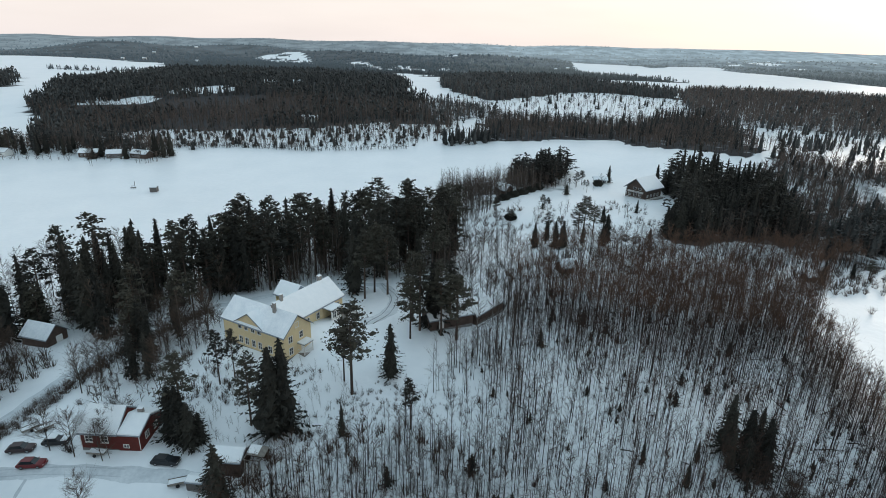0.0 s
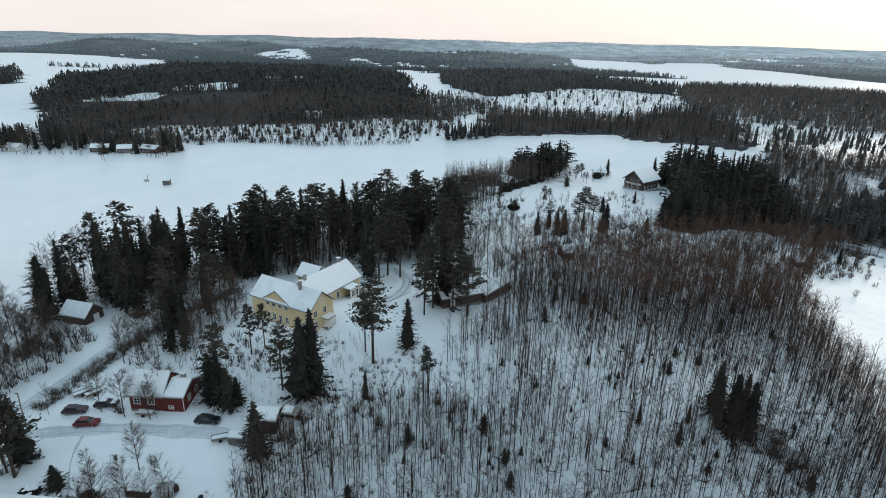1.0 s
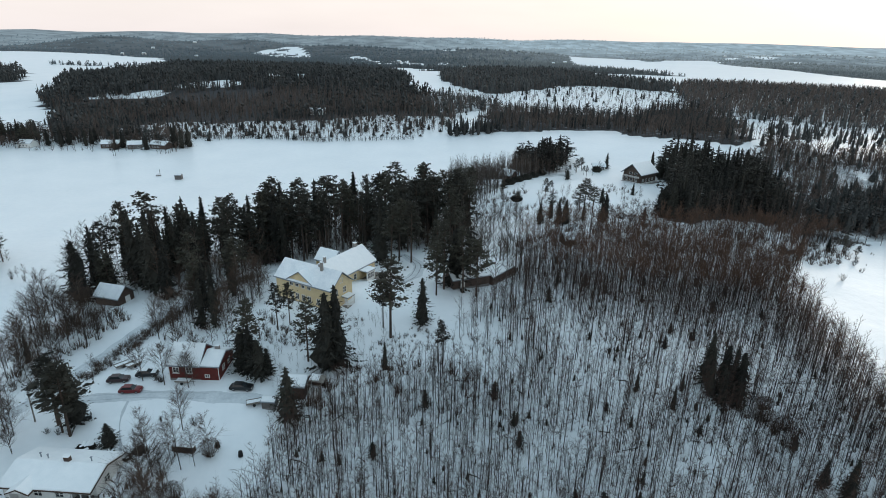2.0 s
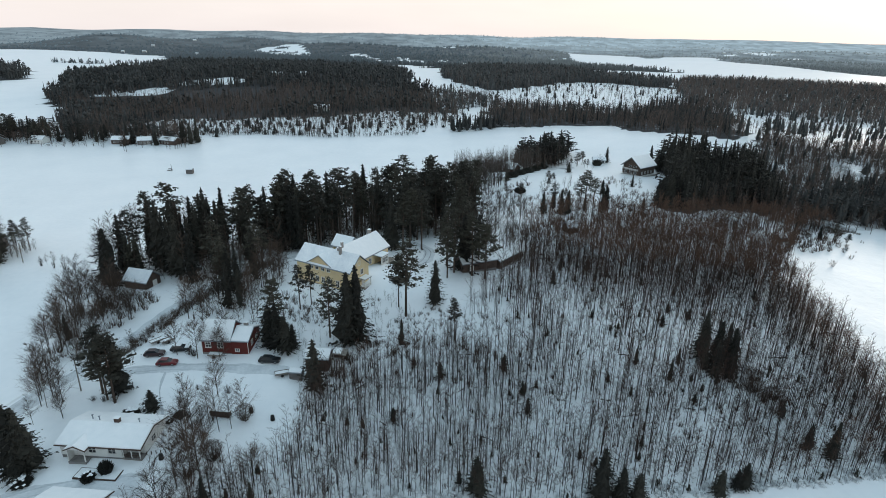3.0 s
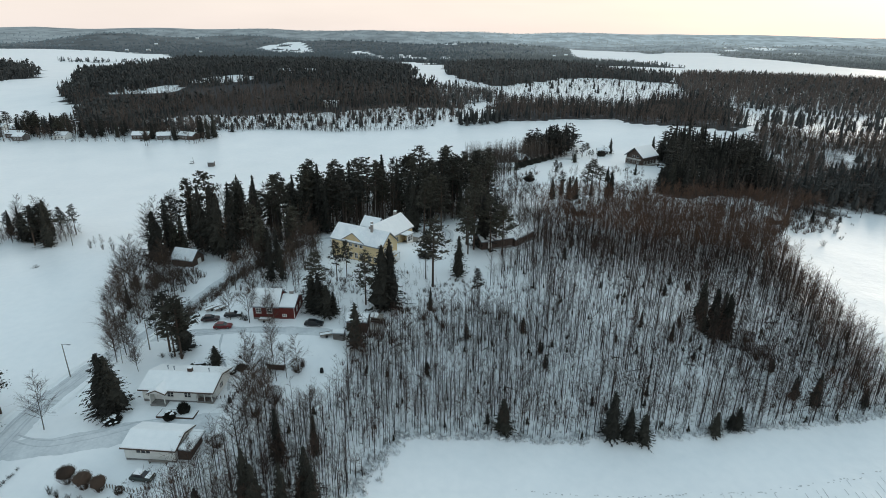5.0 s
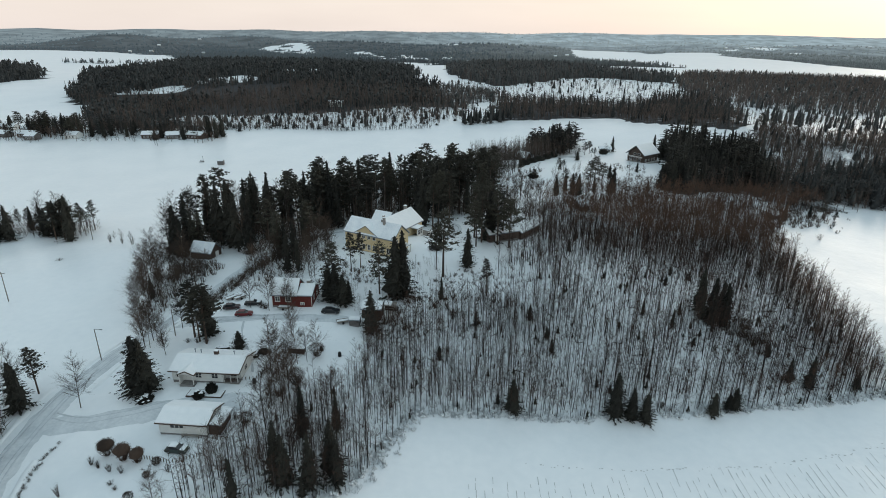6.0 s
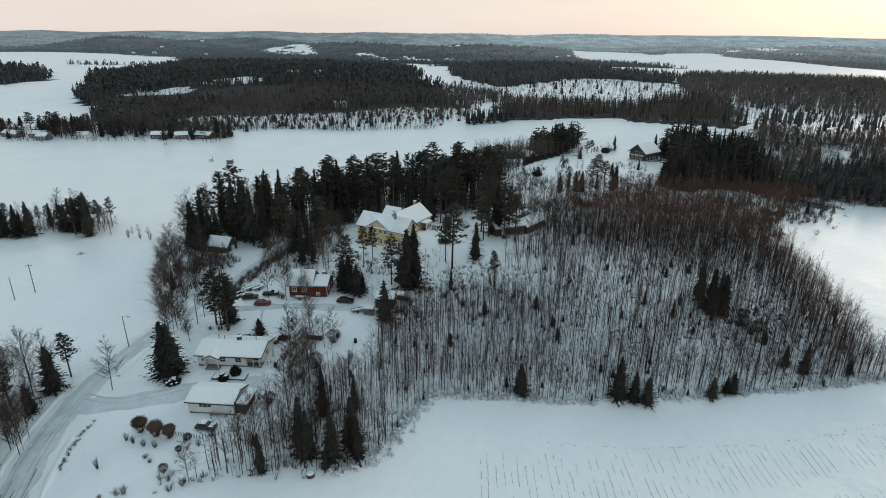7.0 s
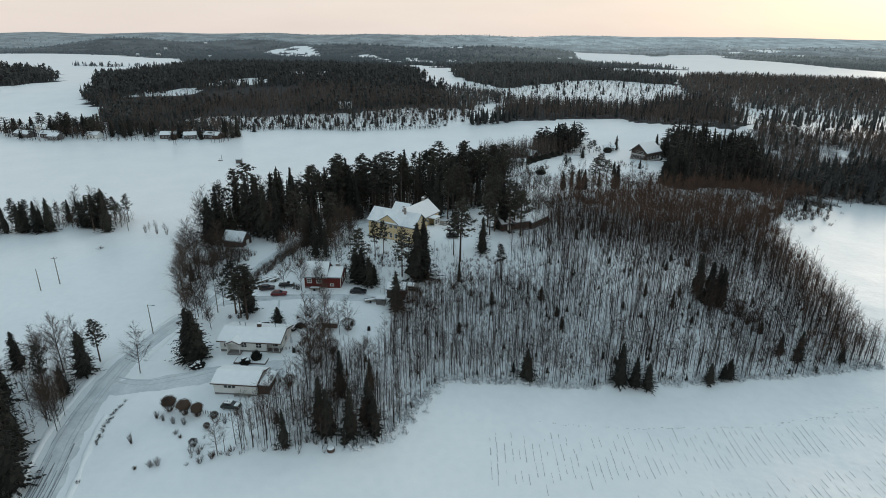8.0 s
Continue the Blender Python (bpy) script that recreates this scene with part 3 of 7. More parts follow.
def simple_house(name, x, y, rz, ln, wd, eave, rise, mat, label, openings=((), (), (), ()), over=0.5, dig=1.5, roof=None, snow=0.2, chim=(), group="", category="house", z=None, bars=(1, 2), cover=None):
    """A gabled house: front wall along x at y = 0, ridge along x. Openings for front, right, back, left."""
    if z is None:
        z = H(x, y)
    t = thing(name, x, y, z, rz, label, category, group)
    part("foundation", boxes((0.05, 0.05, -dig, ln - 0.05, wd - 0.05, 0.25)), STONE, t)
    cs = [(0, 0), (ln, 0), (ln, wd), (0, wd)]
    for k in range(4):
        p0, p1 = cs[k], cs[(k + 1) % 4]
        if k in (1, 3):
            p0, p1 = (p0[0], p0[1] + (0.2 if k == 1 else -0.2)), (p1[0], p1[1] - (0.2 if k == 1 else -0.2))
        wall(t, p0, p1, eave, mat, openings[k], 0.25, gable=(rise * (wd - 0.4) / wd if k in (1, 3) else 0), bars=bars)
    gable_roof(t, 0, ln, 0, wd, eave, rise, over, roof, snow, cover=cover)
    for cx, cy, top in chim:
        chimney(t, cx, cy, eave, top)
    return t


# ---- roads and tracks ----
ROAD = [(-84, -30), (-88.6, -4), (-91.2, 10), (-95, 22), (-96.4, 30), (-97.6, 40), (-97.6, 50), (-93.5, 66), (-87, 80), (-82, 95)]
strip("road", ROAD[:8] + [(-90, 73)], 8.0, PACKED, "broad packed-snow road with streaky wheel tracks", 0.06, ragged=0.08)
strip("road", [(-93.5, 66), (-87, 80), (-82, 95), (-76, 118), (-66, 140), (-50, 152), (-30, 162), (-17, 158), (-11, 142), (-12, 128), (-20, 118)],
      5.2, PACKED, "packed-snow lane climbing past the yards to the villa", 0.065, ragged=0.12)
for side, ends in ((-4.9, (0, 9)), (4.9, (0, 5)), (4.7, (6, 9))):
    strip("snow_bank", [(x + side * (1 if k < 7 else 0.85), y) for k, (x, y) in enumerate(ROAD)][ends[0]:ends[1]], 1.5, SNOW, "ploughed snow bank beside the road", 0.25, "snow bank", 4, 0.45)
strip("road", [(-96, 40), (-88, 39.5), (-80, 41), (-72, 43.8), (-58, 45.5)], 7.4, PACKED, "cleared snowy drive to the white bungalow", 0.08, ragged=0.15)
strip("road", [(-86, 76), (-76, 77), (-64, 78), (-50, 77), (-38, 77)], 4.2, PACKED, "cleared yard track by the red house", 0.07, ragged=0.2)
for off, w, far in ((-2.9, 0.35, 13), (-2.5, 0.5, 16), (-1.9, 0.3, 19), (-1.5, 0.35, 14), (-0.7, 0.5, 17), (-0.25, 0.3, 12), (0.5, 0.25, 15), (1.3, 0.5, 22), (1.8, 0.22, 17)):
    strip("wheel_rut", [(-84.4 + off, -30), (-89.0 + off, -4), (-91.0 + off, 9), (-92.0 + off, 13), (-91.0 + off - (far - 9) * 0.27, far)], w, RUT, "bare dark wheel rut in the icy road", 0.085, "wheel rut", 4, 0.5)
for off, w in ((-2.7, 0.35), (-1.9, 0.6), (0.3, 0.4), (1.3, 0.55)):
    strip("wheel_rut", [(-91.6 + off, 11), (-95.2 + off, 23), (-96.6 + off * 0.95, 31), (-97.6 + off * 0.9, 41), (-97.4 + off * 0.8, 51), (-93.3 + off * 0.7, 66), (-87 + off * 0.6, 80), (-82 + off * 0.5, 95)], w, FAINT_RUT, "shallow wheel rut in the packed snow", 0.08, "wheel rut", 4, 0.4)
for off in (-0.7, 0.9):
    strip("wheel_rut", [(-96, 43 + off), (-89, 40 + off), (-81, 41.5 + off), (-73, 45 + off), (-66, 46.5 + off)], 0.5, FAINT_RUT, "shallow wheel rut in the cleared drive", 0.1, "wheel rut", 4, 0.4)
for off in (-0.8, 0.8):
    strip("wheel_rut", [(-17, 158 + off), (-11.3 + off, 142), (-12.4 + off, 128), (-16 + off, 121)], 0.4, RUT, "curved wheel rut in the snowy drive", 0.075, "wheel rut", 4, 0.3)
    strip("wheel_rut", [(-82, 76.4 + off), (-76, 77 + off), (-64, 78 + off), (-52, 77.2 + off)], 0.4, FAINT_RUT, "shallow wheel rut across the yard", 0.09, "wheel rut", 4, 0.4)
strip("garden_path", [(-67.5, 76), (-66.5, 70), (-63.5, 65), (-60.5, 60), (-59, 55)], 1.0, FAINT_RUT, "trodden path through the garden snow", 0.05, "path", 2, 0.4)


# ---- the yellow villa ----
def build_villa():
    z0 = 18.6
    v = thing("villa", -46.5, 111.7, z0, -30, "large two-storey yellow wooden villa with white window frames and snowy roofs", "house")
    L, W, E, R = 17.8, 7.9, 5.9, 3.3
    part("foundation", boxes((0.05, 0.05, -3.5, L - 0.05, W - 0.05, 0.35), (2.6, W, -3.0, 11.4, 26, 0.35)), STONE, v)
    low = [(1.0, 1.0, 1.0, 1.5), (4.6, 1.0, 0.95, 1.5), (6.4, 1.0, 0.95, 1.5), (8.4, 1.0, 0.95, 1.5), (10.3, 1.0, 0.95, 1.5), (13.2, 1.0, 1.0, 1.5), (15.4, 1.0, 1.0, 1.5)]
    up = [(4.6, 4.4, 0.95, 1.42), (6.4, 4.4, 0.95, 1.42), (8.4, 4.4, 0.95, 1.42), (10.3, 4.4, 0.95, 1.42)]
    wall(v, (0, 0), (L, 0), E, YELLOW, low[1:] + up, 0.35)
    wall(v, (L, 0.2), (L, W - 0.2), E, YELLOW, [(1.2, 1.0, 0.95, 1.5), (1.2, 3.7, 0.95, 1.4), (4.3, 3.7, 0.95, 1.4), (4.6, 0.5, 0.95, 2.0, "door")], 0.35, gable=R * 0.95)
    wall(v, (L, W), (0, W), E, YELLOW, [], 0.35)
    wall(v, (0, W - 0.2), (0, 0.2), E, YELLOW, [(1.5, 1.0, 0.95, 1.5), (4.5, 1.0, 0.95, 1.5)], 0.35, gable=R * 0.95)
    window(v, Matrix.Translation((L, 0, 0)) @ pose(0, 0, 0, 0, 0, 90), 3.45, 6.5, 0.9, 1.1)
    gable_roof(v, 0, L, 0, W, E, R, 0.5, TIN, 0.08, cover=PATCHY, snow_label="thin patchy snow over grey sheet metal")
    # the cross gable over the front
    m = pose(7.9, 0, 0, 0, 0, 90)
    bm = bmesh.new()
    g = [bm.verts.new(c) for c in ((4.0, -0.006, E), (11.8, -0.006, E), (7.9, -0.006, E + 2.5), (4.0, 0.25, E), (11.8, 0.25, E), (7.9, 0.25, E + 2.5))]
    for q in ((0, 1, 2), (5, 4, 3), (0, 2, 5, 3), (1, 4, 5, 2), (0, 3, 4, 1)):
        bm.faces.new([g[k] for k in q])
    part("gable", bm, YELLOW, v)
    gable_roof(v, 0.1, 3.4, -3.9, 3.9, E, 2.5, 0.45, TIN, 0.12, m=m)
    for s in (4.0, 11.5, L - 0.17, 0.0):
        part("corner_board", boxes((s, -0.035, 0.35, s + 0.17, 0.0, E)), YELLOW, v)
    part("floor_band", boxes((0.2, -0.04, 3.3, L - 0.2, 0.0, 3.5)), YELLOW, v, "yellow board band between the storeys")
    for x, y, t in ((12.4, 3.2, 10.9), (11.3, 3.9, 10.0)):
        chimney(v, x, y, E + 1.5, t)
    # the long wing behind
    wz = 3.9
    m = pose(11.6, W, 0, 0, 0, 90)
    wall(v, (0, 0), (18, 0), wz, YELLOW, [(2.0, 1.2, 1.0, 1.5), (5.2, 1.2, 1.0, 1.5), (8.6, 1.2, 1.0, 1.5), (15.6, 1.2, 1.0, 1.5)], 0.35, m=m)
    wall(v, (18, 0.2), (18, 9.0), wz, YELLOW, [(3, 1.2, 1.0, 1.5)], 0.35, gable=3.2, m=m)
    wall(v, (18, 9.2), (0, 9.2), wz, YELLOW, [], 0.35, m=m)
    gable_roof(v, 0.3, 18, 0, 9.2, wz, 3.5, 0.5, TIN, 0.22, m=m)
    chimney(v, 2.2, 4.3, wz + 2.5, 9.0, m=m)
    chimney(v, 15.5, 4.9, wz + 2.5, 8.8, 0.9, 0.8, m=m)
    # a cross wing on its far side
    m2 = m @ pose(12.5, 14.5, 0, 0, 0, -90)
    gable_roof(v, 0, 6, -2.6, 2.6, wz, 2.4, 0.4, TIN, 0.2, m=m2)
    wall(v, (0, 2.4), (0, -2.4), wz, YELLOW, [], 0.35, gable=2.2, m=m2)
    # porch of the wing, with its deck
    m3 = m @ pose(10.8, 0, 0)
    part("porch_roof", boxes((-0.2, -3.0, 3.1, 3.6, 0.0, 3.25)), TIN, v, "", m3)
    part("porch_snow", boxes((-0.15, -2.95, 3.254, 3.55, -0.02, 3.5)), SNOW, v, "", m3)
    for a, b in ((0.0, -2.75), (3.2, -2.75)):
        part("porch_post", boxes((a, b, 0.3, a + 0.2, b + 0.2, 3.1)), TRIM, v, "", m3)
    wall(v, (0.2, -2.7), (3.2, -2.7), 3.1, WHITE_BOARD, [(0.3, 1.1, 1.1, 1.5), (1.7, 1.1, 1.1, 1.5)], 0.3, 0.1, m=m3)
    wall(v, (3.25, -2.5), (3.25, -0.01), 3.1, YELLOW, [(0.6, 1.1, 1.2, 1.5)], 0.3, 0.1, m=m3)
    part("porch_floor", boxes((-0.1, -2.9, -2.0, 3.5, -0.01, 0.3)), PLANK, v, "", m3)
    part("deck", boxes((3.52, -4.6, -0.1, 7.6, -0.2, 0.25)), PLANK, v, "", m3)
    rail = []
    for k in range(15):
        rail.append((3.6 + k * 0.28, -4.55, 0.25, 3.68 + k * 0.28, -4.5, 1.15))
    rail += [(3.55, -4.58, 1.15, 7.6, -4.46, 1.22), (3.55, -4.58, 0.4, 7.6, -4.47, 0.46)]
    part("deck_railing", boxes(*rail), TRIM, v, "white deck railing", m3)
    # the small gable-end porch
    m4 = Matrix.Translation((L, 3.6, 0)) @ pose(0, 0, 0, 0, 0, 90)
    part("porch_roof", boxes((0, -2.0, 2.75, 2.9, -0.01, 2.9)), TIN, v, "", m4)
    part("porch_snow", boxes((0.05, -1.95, 2.904, 2.85, -0.05, 3.12)), SNOW, v, "", m4)
    for a in (0.1, 2.65):
        part("porch_post", boxes((a, -1.9, 0.4, a + 0.14, -1.76, 2.75)), TRIM, v, "", m4)
    part("porch_floor", boxes((0.0, -1.95, -0.3, 2.9, -0.01, 0.4)), PLANK, v, "", m4)
    rows = [(0.14 + 0.2 * k, -1.88, 0.4, 0.19 + 0.2 * k, -1.84, 1.25) for k in range(13)] + [(0.1, -1.9, 1.25, 2.8, -1.82, 1.32), (0.1, -1.9, 1.25, 0.18, -0.1, 1.32)]
    part("porch_railing", boxes(*rows), TRIM, v, "", m4)


build_villa()


# ---- the red house and its shed ----
def build_red_house():
    """A tall block with a steep roof and a lower one beside it, over a cellar on the downhill side."""
    r = thing("red_house", -61.9, 82.6, 12.9, -3, "red wooden house with white windows, steep snowy roof and cellar", "house")
    L, M, W, E = 10.7, 6.7, 7.6, 3.25
    part("foundation", boxes((0.05, 0.05, -2.0, L - 0.05, W - 0.1, 0.1)), STONE, r)
    wall(r, (0, 0), (M, 0), E, RED, [(0.95, 1.45, 1.15, 1.15), (3.75, 1.45, 1.15, 1.15)], 0.1)
    wall(r, (M, 0.2), (M, W - 0.2), E, RED, [], 0.1, gable=2.85)
    wall(r, (0, W - 0.2), (0, 0.2), E, RED, [(2.4, 1.4, 1.0, 1.1)], 0.1, gable=2.85)
    wall(r, (L - 0.05, W), (0, W), E - 0.1, RED, [], 0.1)
    wall(r, (M, 0.006), (L, 0.006), E - 0.05, RED, [(1.0, 0.55, 0.85, 0.6)], -1.8)
    wall(r, (L, 0.2), (L, W - 0.2), E - 0.05, RED, [(1.6, 1.3, 1.0, 1.15), (4.4, 1.3, 1.0, 1.15)], -1.8, gable=1.35)
    gable_roof(r, 0.1, M - 0.15, 0, W, E, 3.0, 0.35, TIN, 0.2)
    gable_roof(r, M + 0.4, L, 0, W, E - 0.05, 1.5, 0.3, TIN, 0.25)
    part("verge_board", boxes((M - 0.1, -0.3, 0, M + 0.16, 5.0, 0.2)), DARK_BOARD, r, "dark red gable verge board", Matrix.Translation((0, 0, E - 0.25)) @ pose(0, 0, 0, 38.5, 0, 0))
    chimney(r, 8.9, 4.4, E + 0.9, E + 2.5, 0.9, 0.7)
    for x in (0.0, L - 0.14):
        part("corner_board", boxes((x, -0.03, 0.1, x + 0.14, 0.0, E - 0.1)), TRIM, r)
    for k, sx in enumerate((0.95, 3.75)):
        part("window_sill", boxes((sx - 0.18, -0.14, 1.26, sx + 1.33, -0.055, 1.32)), TRIM, r)


build_red_house()


def build_shed():
    """A tumbledown store: closed part with a snowy roof, and an open lean-to with leaning boards."""
    s = thing("store_shed", -37.6, 78.2, 12.0, -5, "tumbledown dark board shed with open lean-to and snowy roof", "shed")
    wall(s, (0, 0), (5.0, 0), 2.3, DARK_BOARD, [], -0.6)
    wall(s, (5.0, 0.2), (5.0, 4.3), 2.3, DARK_BOARD, [], -0.6, gable=0.9)
    wall(s, (5.0, 4.5), (0, 4.5), 2.3, DARK_BOARD, [], -0.6)
    wall(s, (0, 4.3), (0, 0.2), 2.3, DARK_BOARD, [], -0.6, gable=0.9)
    gable_roof(s, 0, 5.0, 0, 4.5, 2.3, 1.0, 0.3, TIN, 0.3)
    rf = part("lean_to_roof", boxes((5.2, 2.0, 2.3, 8.4, 4.4, 2.4)), PLANK, s, "sagging plank lean-to roof", pose(0, 0, 0.6, 6, 5, 0))
    part("snow_cover", boxes((5.3, 2.3, 2.404, 7.2, 4.3, 2.6)), SNOW, rf, "", pose(0, 0, 0.6, 6, 5, 0))
    part("back_wall", boxes((5.2, 4.3, -0.6, 8.4, 4.42, 2.0)), DARK_BOARD, s)
    for x, y in ((5.6, 0.5), (8.2, 0.5), (8.2, 4.0)):
        part("post", boxes((x, y, -0.5, x + 0.14, y + 0.14, 2.7)), PLANK, s)
    part("rafter", boxes((5.4, 0.5, 2.55, 5.5, 4.2, 2.7), (8.2, 0.5, 2.3, 8.3, 4.2, 2.45), (5.5, 0.52, 2.5, 8.2, 0.6, 2.62)), PLANK, s)
    for k in range(7):
        part("leaning_board", boxes((0, 0, 0, 0.2, 0.04, 2.3)), TRIM if k % 3 == 1 else PLANK, s, "", pose(5.6 + 0.38 * k, -0.2 - 0.05 * (k % 3), -0.2, -18 - 3 * (k % 4), 0, 4 * (k % 3)))


build_shed()
simple_house("small_outhouse", -40.4, 74.6, -5, 2.6, 2.0, 1.7, 0.3, GREY_BOARD, "small grey outhouse with a flat snowy roof", over=0.2, category="shed")

# ---- the white bungalow and its garage ----
def build_bungalow():
    b = thing("bungalow", -75.3, 51.9, 9.9, -4, "long white bungalow with low snowy roof and a gabled entrance", "house")
    L, W, E, R = 14.6, 8.6, 2.7, 1.3
    part("foundation", boxes((0.05, 0.05, -2.0, L - 0.05, W - 0.05, 0.3)), STONE, b)
    wall(b, (0, 0), (11.2, 0), E, WHITE_BOARD, [(1.0, 1.0, 0.7, 1.1), (3.0, 0.3, 1.0, 2.05, "door"), (5.2, 1.1, 1.3, 1.1), (8.8, 1.1, 1.3, 1.1)], 0.3)
    wall(b, (11.2, 1.5), (L, 1.5), E, WHITE_BOARD, [(0.8, 0.9, 1.6, 1.3)], 0.3)
    wall(b, (11.2, 0.2), (11.2, 1.5), E, WHITE_BOARD, [], 0.3)
    wall(b, (L, 1.7), (L, W - 0.2), E, WHITE_BOARD, [(2, 1.0, 1.3, 1.1)], 0.3)
    wall(b, (L, 0.3), (L, W - 0.2), E + 0.02, WHITE_BOARD, [], E - 0.1, gable=R * 0.9)
    wall(b, (L, W), (0, W), E, WHITE_BOARD, [], 0.3)
    wall(b, (0, W - 0.2), (0, 0.2), E, WHITE_BOARD, [(3, 1.1, 1.3, 1.1)], 0.3, gable=R * 0.95)
    for x in (11.3, 12.8, 14.3):
        part("porch_post", boxes((x, 0.05, 0.1, x + 0.15, 0.2, E)), TRIM, b)
    part("porch_floor", boxes((11.25, 0.0, -0.8, L, 1.5, 0.12)), PLANK, b)
    part("porch_railing", boxes((11.4, 0.08, 0.85, 14.4, 0.15, 0.95), *[(11.5 + 0.24 * k, 0.09, 0.12, 11.6 + 0.24 * k, 0.14, 0.85) for k in range(12)]), DARK_BOARD, b)
    gable_roof(b, 0, L, 0, W, E, R, 0.6, DARK_BOARD, 0.22)
    m = pose(3.8, -1.4, 0, 0, 0, 90)
    gable_roof(b, 0, 3.6, -1.7, 1.7, E - 0.1, 0.75, 0.3, DARK_BOARD, 0.2, m=m)
    wall(b, (2.3, -1.35), (2.35, -0.02), E - 0.1, WHITE_BOARD, [], 0.1, 0.1)
    for x in (2.2, 5.2):
        part("porch_post", boxes((x, -1.4, -0.4, x + 0.16, -1.24, E - 0.1)), TRIM, b)
    bm = bmesh.new()
    g = [bm.verts.new(c) for c in ((2.0, -1.42, E - 0.1), (5.6, -1.42, E - 0.1), (3.8, -1.42, E + 0.62), (2.0, -1.3, E - 0.1), (5.6, -1.3, E - 0.1), (3.8, -1.3, E + 0.62))]
    for q in ((0, 1, 2), (5, 4, 3), (0, 2, 5, 3), (1, 4, 5, 2), (0, 3, 4, 1)):
        bm.faces.new([g[k] for k in q])
    part("entrance_gable", bm, WHITE_BOARD, b)
    part("entrance_step", boxes((2.2, -1.5, -1.0, 5.4, -0.01, 0.15)), STONE, b)
    chimney(b, 8.2, 4.6, 3.6, 5.2, 0.9, 0.7, mat=DARK_BOARD)
    for x, y in ((4.5, 4.9), (12.0, 4.9), (3.0, 5.2)):
        part("vent_pipe", boxes((x, y, 3.6, x + 0.14, y + 0.14, 4.9), (x - 0.08, y - 0.08, 4.9, x + 0.22, y + 0.22, 5.0)), TIN, b)


def build_garage():
    g = thing("garage", -71.0, 35.9, 8.8, -5, "white board garage with a snowy roof and a lower annexe", "garage")
    L, W, E, R = 9.4, 6.5, 2.6, 1.0
    part("foundation", boxes((0.05, 0.05, -1.5, L - 0.05, W - 0.05, 0.2)), STONE, g)
    wall(g, (0, 0), (L, 0), E, WHITE_BOARD, [(2.3, 1.5, 0.75, 0.6), (3.2, 1.5, 0.75, 0.6), (4.1, 1.5, 0.75, 0.6)], 0.2, bars=(0, 1))
    wall(g, (L, 0.2), (L, W - 0.2), E, WHITE_BOARD, [], 0.2, gable=R * 0.95)
    wall(g, (L, W), (0, W), E, WHITE_BOARD, [], 0.2)
    wall(g, (0, W - 0.2), (0, 0.2), E, WHITE_BOARD, [], 0.2, gable=R * 0.95)
    gable_roof(g, 0, L, 0, W, E, R, 0.5, DARK_BOARD, 0.22)
    wall(g, (L + 0.01, 0.8), (L + 2.2, 0.8), 2.0, DARK_BOARD, [], -0.4)
    wall(g, (L + 2.2, 1.0), (L + 2.2, 5.6), 2.0, DARK_BOARD, [], -0.4)
    rf = part("annexe_roof", boxes((L + 0.3, 0.4, 2.05, L + 2.7, 6.0, 2.2)), TIN, g, "", pose(0, 0, 0.9, 0, 4, 0))
    part("annexe_snow", boxes((L + 0.35, 0.45, 2.204, L + 2.65, 5.95, 2.42)), SNOW, rf, "", pose(0, 0, 0.9, 0, 4, 0))
    part("bench", boxes((4.6, -0.7, 0.3, 8.0, -0.2, 0.42), (4.7, -0.65, -0.6, 4.82, -0.3, 0.3), (7.8, -0.65, -0.6, 7.92, -0.3, 0.3)), PLANK, g)


build_bungalow()
build_garage()

# ---- other buildings ----
simple_house("grey_barn", -99.5, 121.5, -16, 7.6, 5.6, 2.8, 2.4, DARK_BOARD, "old dark board barn with thin patchy roof snow", ((), ((2.3, 0.3, 1.8, 2.0, "door"),), (), ()), snow=0.08, category="barn", cover=PATCHY)
simple_house("long_shed", -1.5, 118.5, 24, 11.0, 5.2, 2.8, 1.5, DARK_BOARD, "long low dark board shed with a white door and snowy roof", (((2.2, 0.3, 1.3, 2.0, "door"),), (), (), ()), over=0.4, category="shed")
simple_house("long_shed", 9.5, 123.4, 52, 12.0, 4.6, 2.6, 1.3, DARK_BOARD, "low dark shed wing running back among the birches", over=0.4, category="shed")
simple_house("forest_hut", 37.5, 160, 20, 4.2, 4.0, 2.2, 1.8, DARK_BOARD, "small brown hut with a patchy snow roof among birches", over=0.4, category="hut", cover=PATCHY)
simple_house("cottage", 18, 252, 10, 8, 5, 2.6, 1.5, WHITE_BOARD, "small pale cottage with a snowy roof", (((1.5, 1, 1, 1.1), (5, 1, 1, 1.1)), (), (), ()))
simple_house("brown_outbuilding", 27, 277, -40, 7, 6, 3.4, 2.4, DARK_BOARD, "brown gabled outbuilding with a snowy roof", category="shed")
simple_house("garden_pavilion", 83, 302, -8, 7, 5, 2.6, 1.2, WHITE_BOARD, "white garden pavilion with wide windows in the snow", (((0.8, 0.8, 1.4, 1.5), (2.8, 0.8, 1.4, 1.5), (4.8, 0.8, 1.4, 1.5)), ((1.5, 0.8, 1.8, 1.5),), (), ()), category="pavilion")
simple_house("house_in_wood", -64, 212, -20, 10, 8, 4.0, 2.6, GREY_BOARD, "grey house with a snowy roof behind tall pines")
simple_house("house_in_wood", -55, 238, -20, 9, 8, 4.2, 2.8, GREY_BOARD, "grey house with a snowy roof among the pines")
simple_house("field_shed", 125.5, 178.5, 15, 4.0, 3.2, 2.0, 1.0, DARK_BOARD, "small dark shed with a snowy roof beside the wood", category="shed", over=0.3)
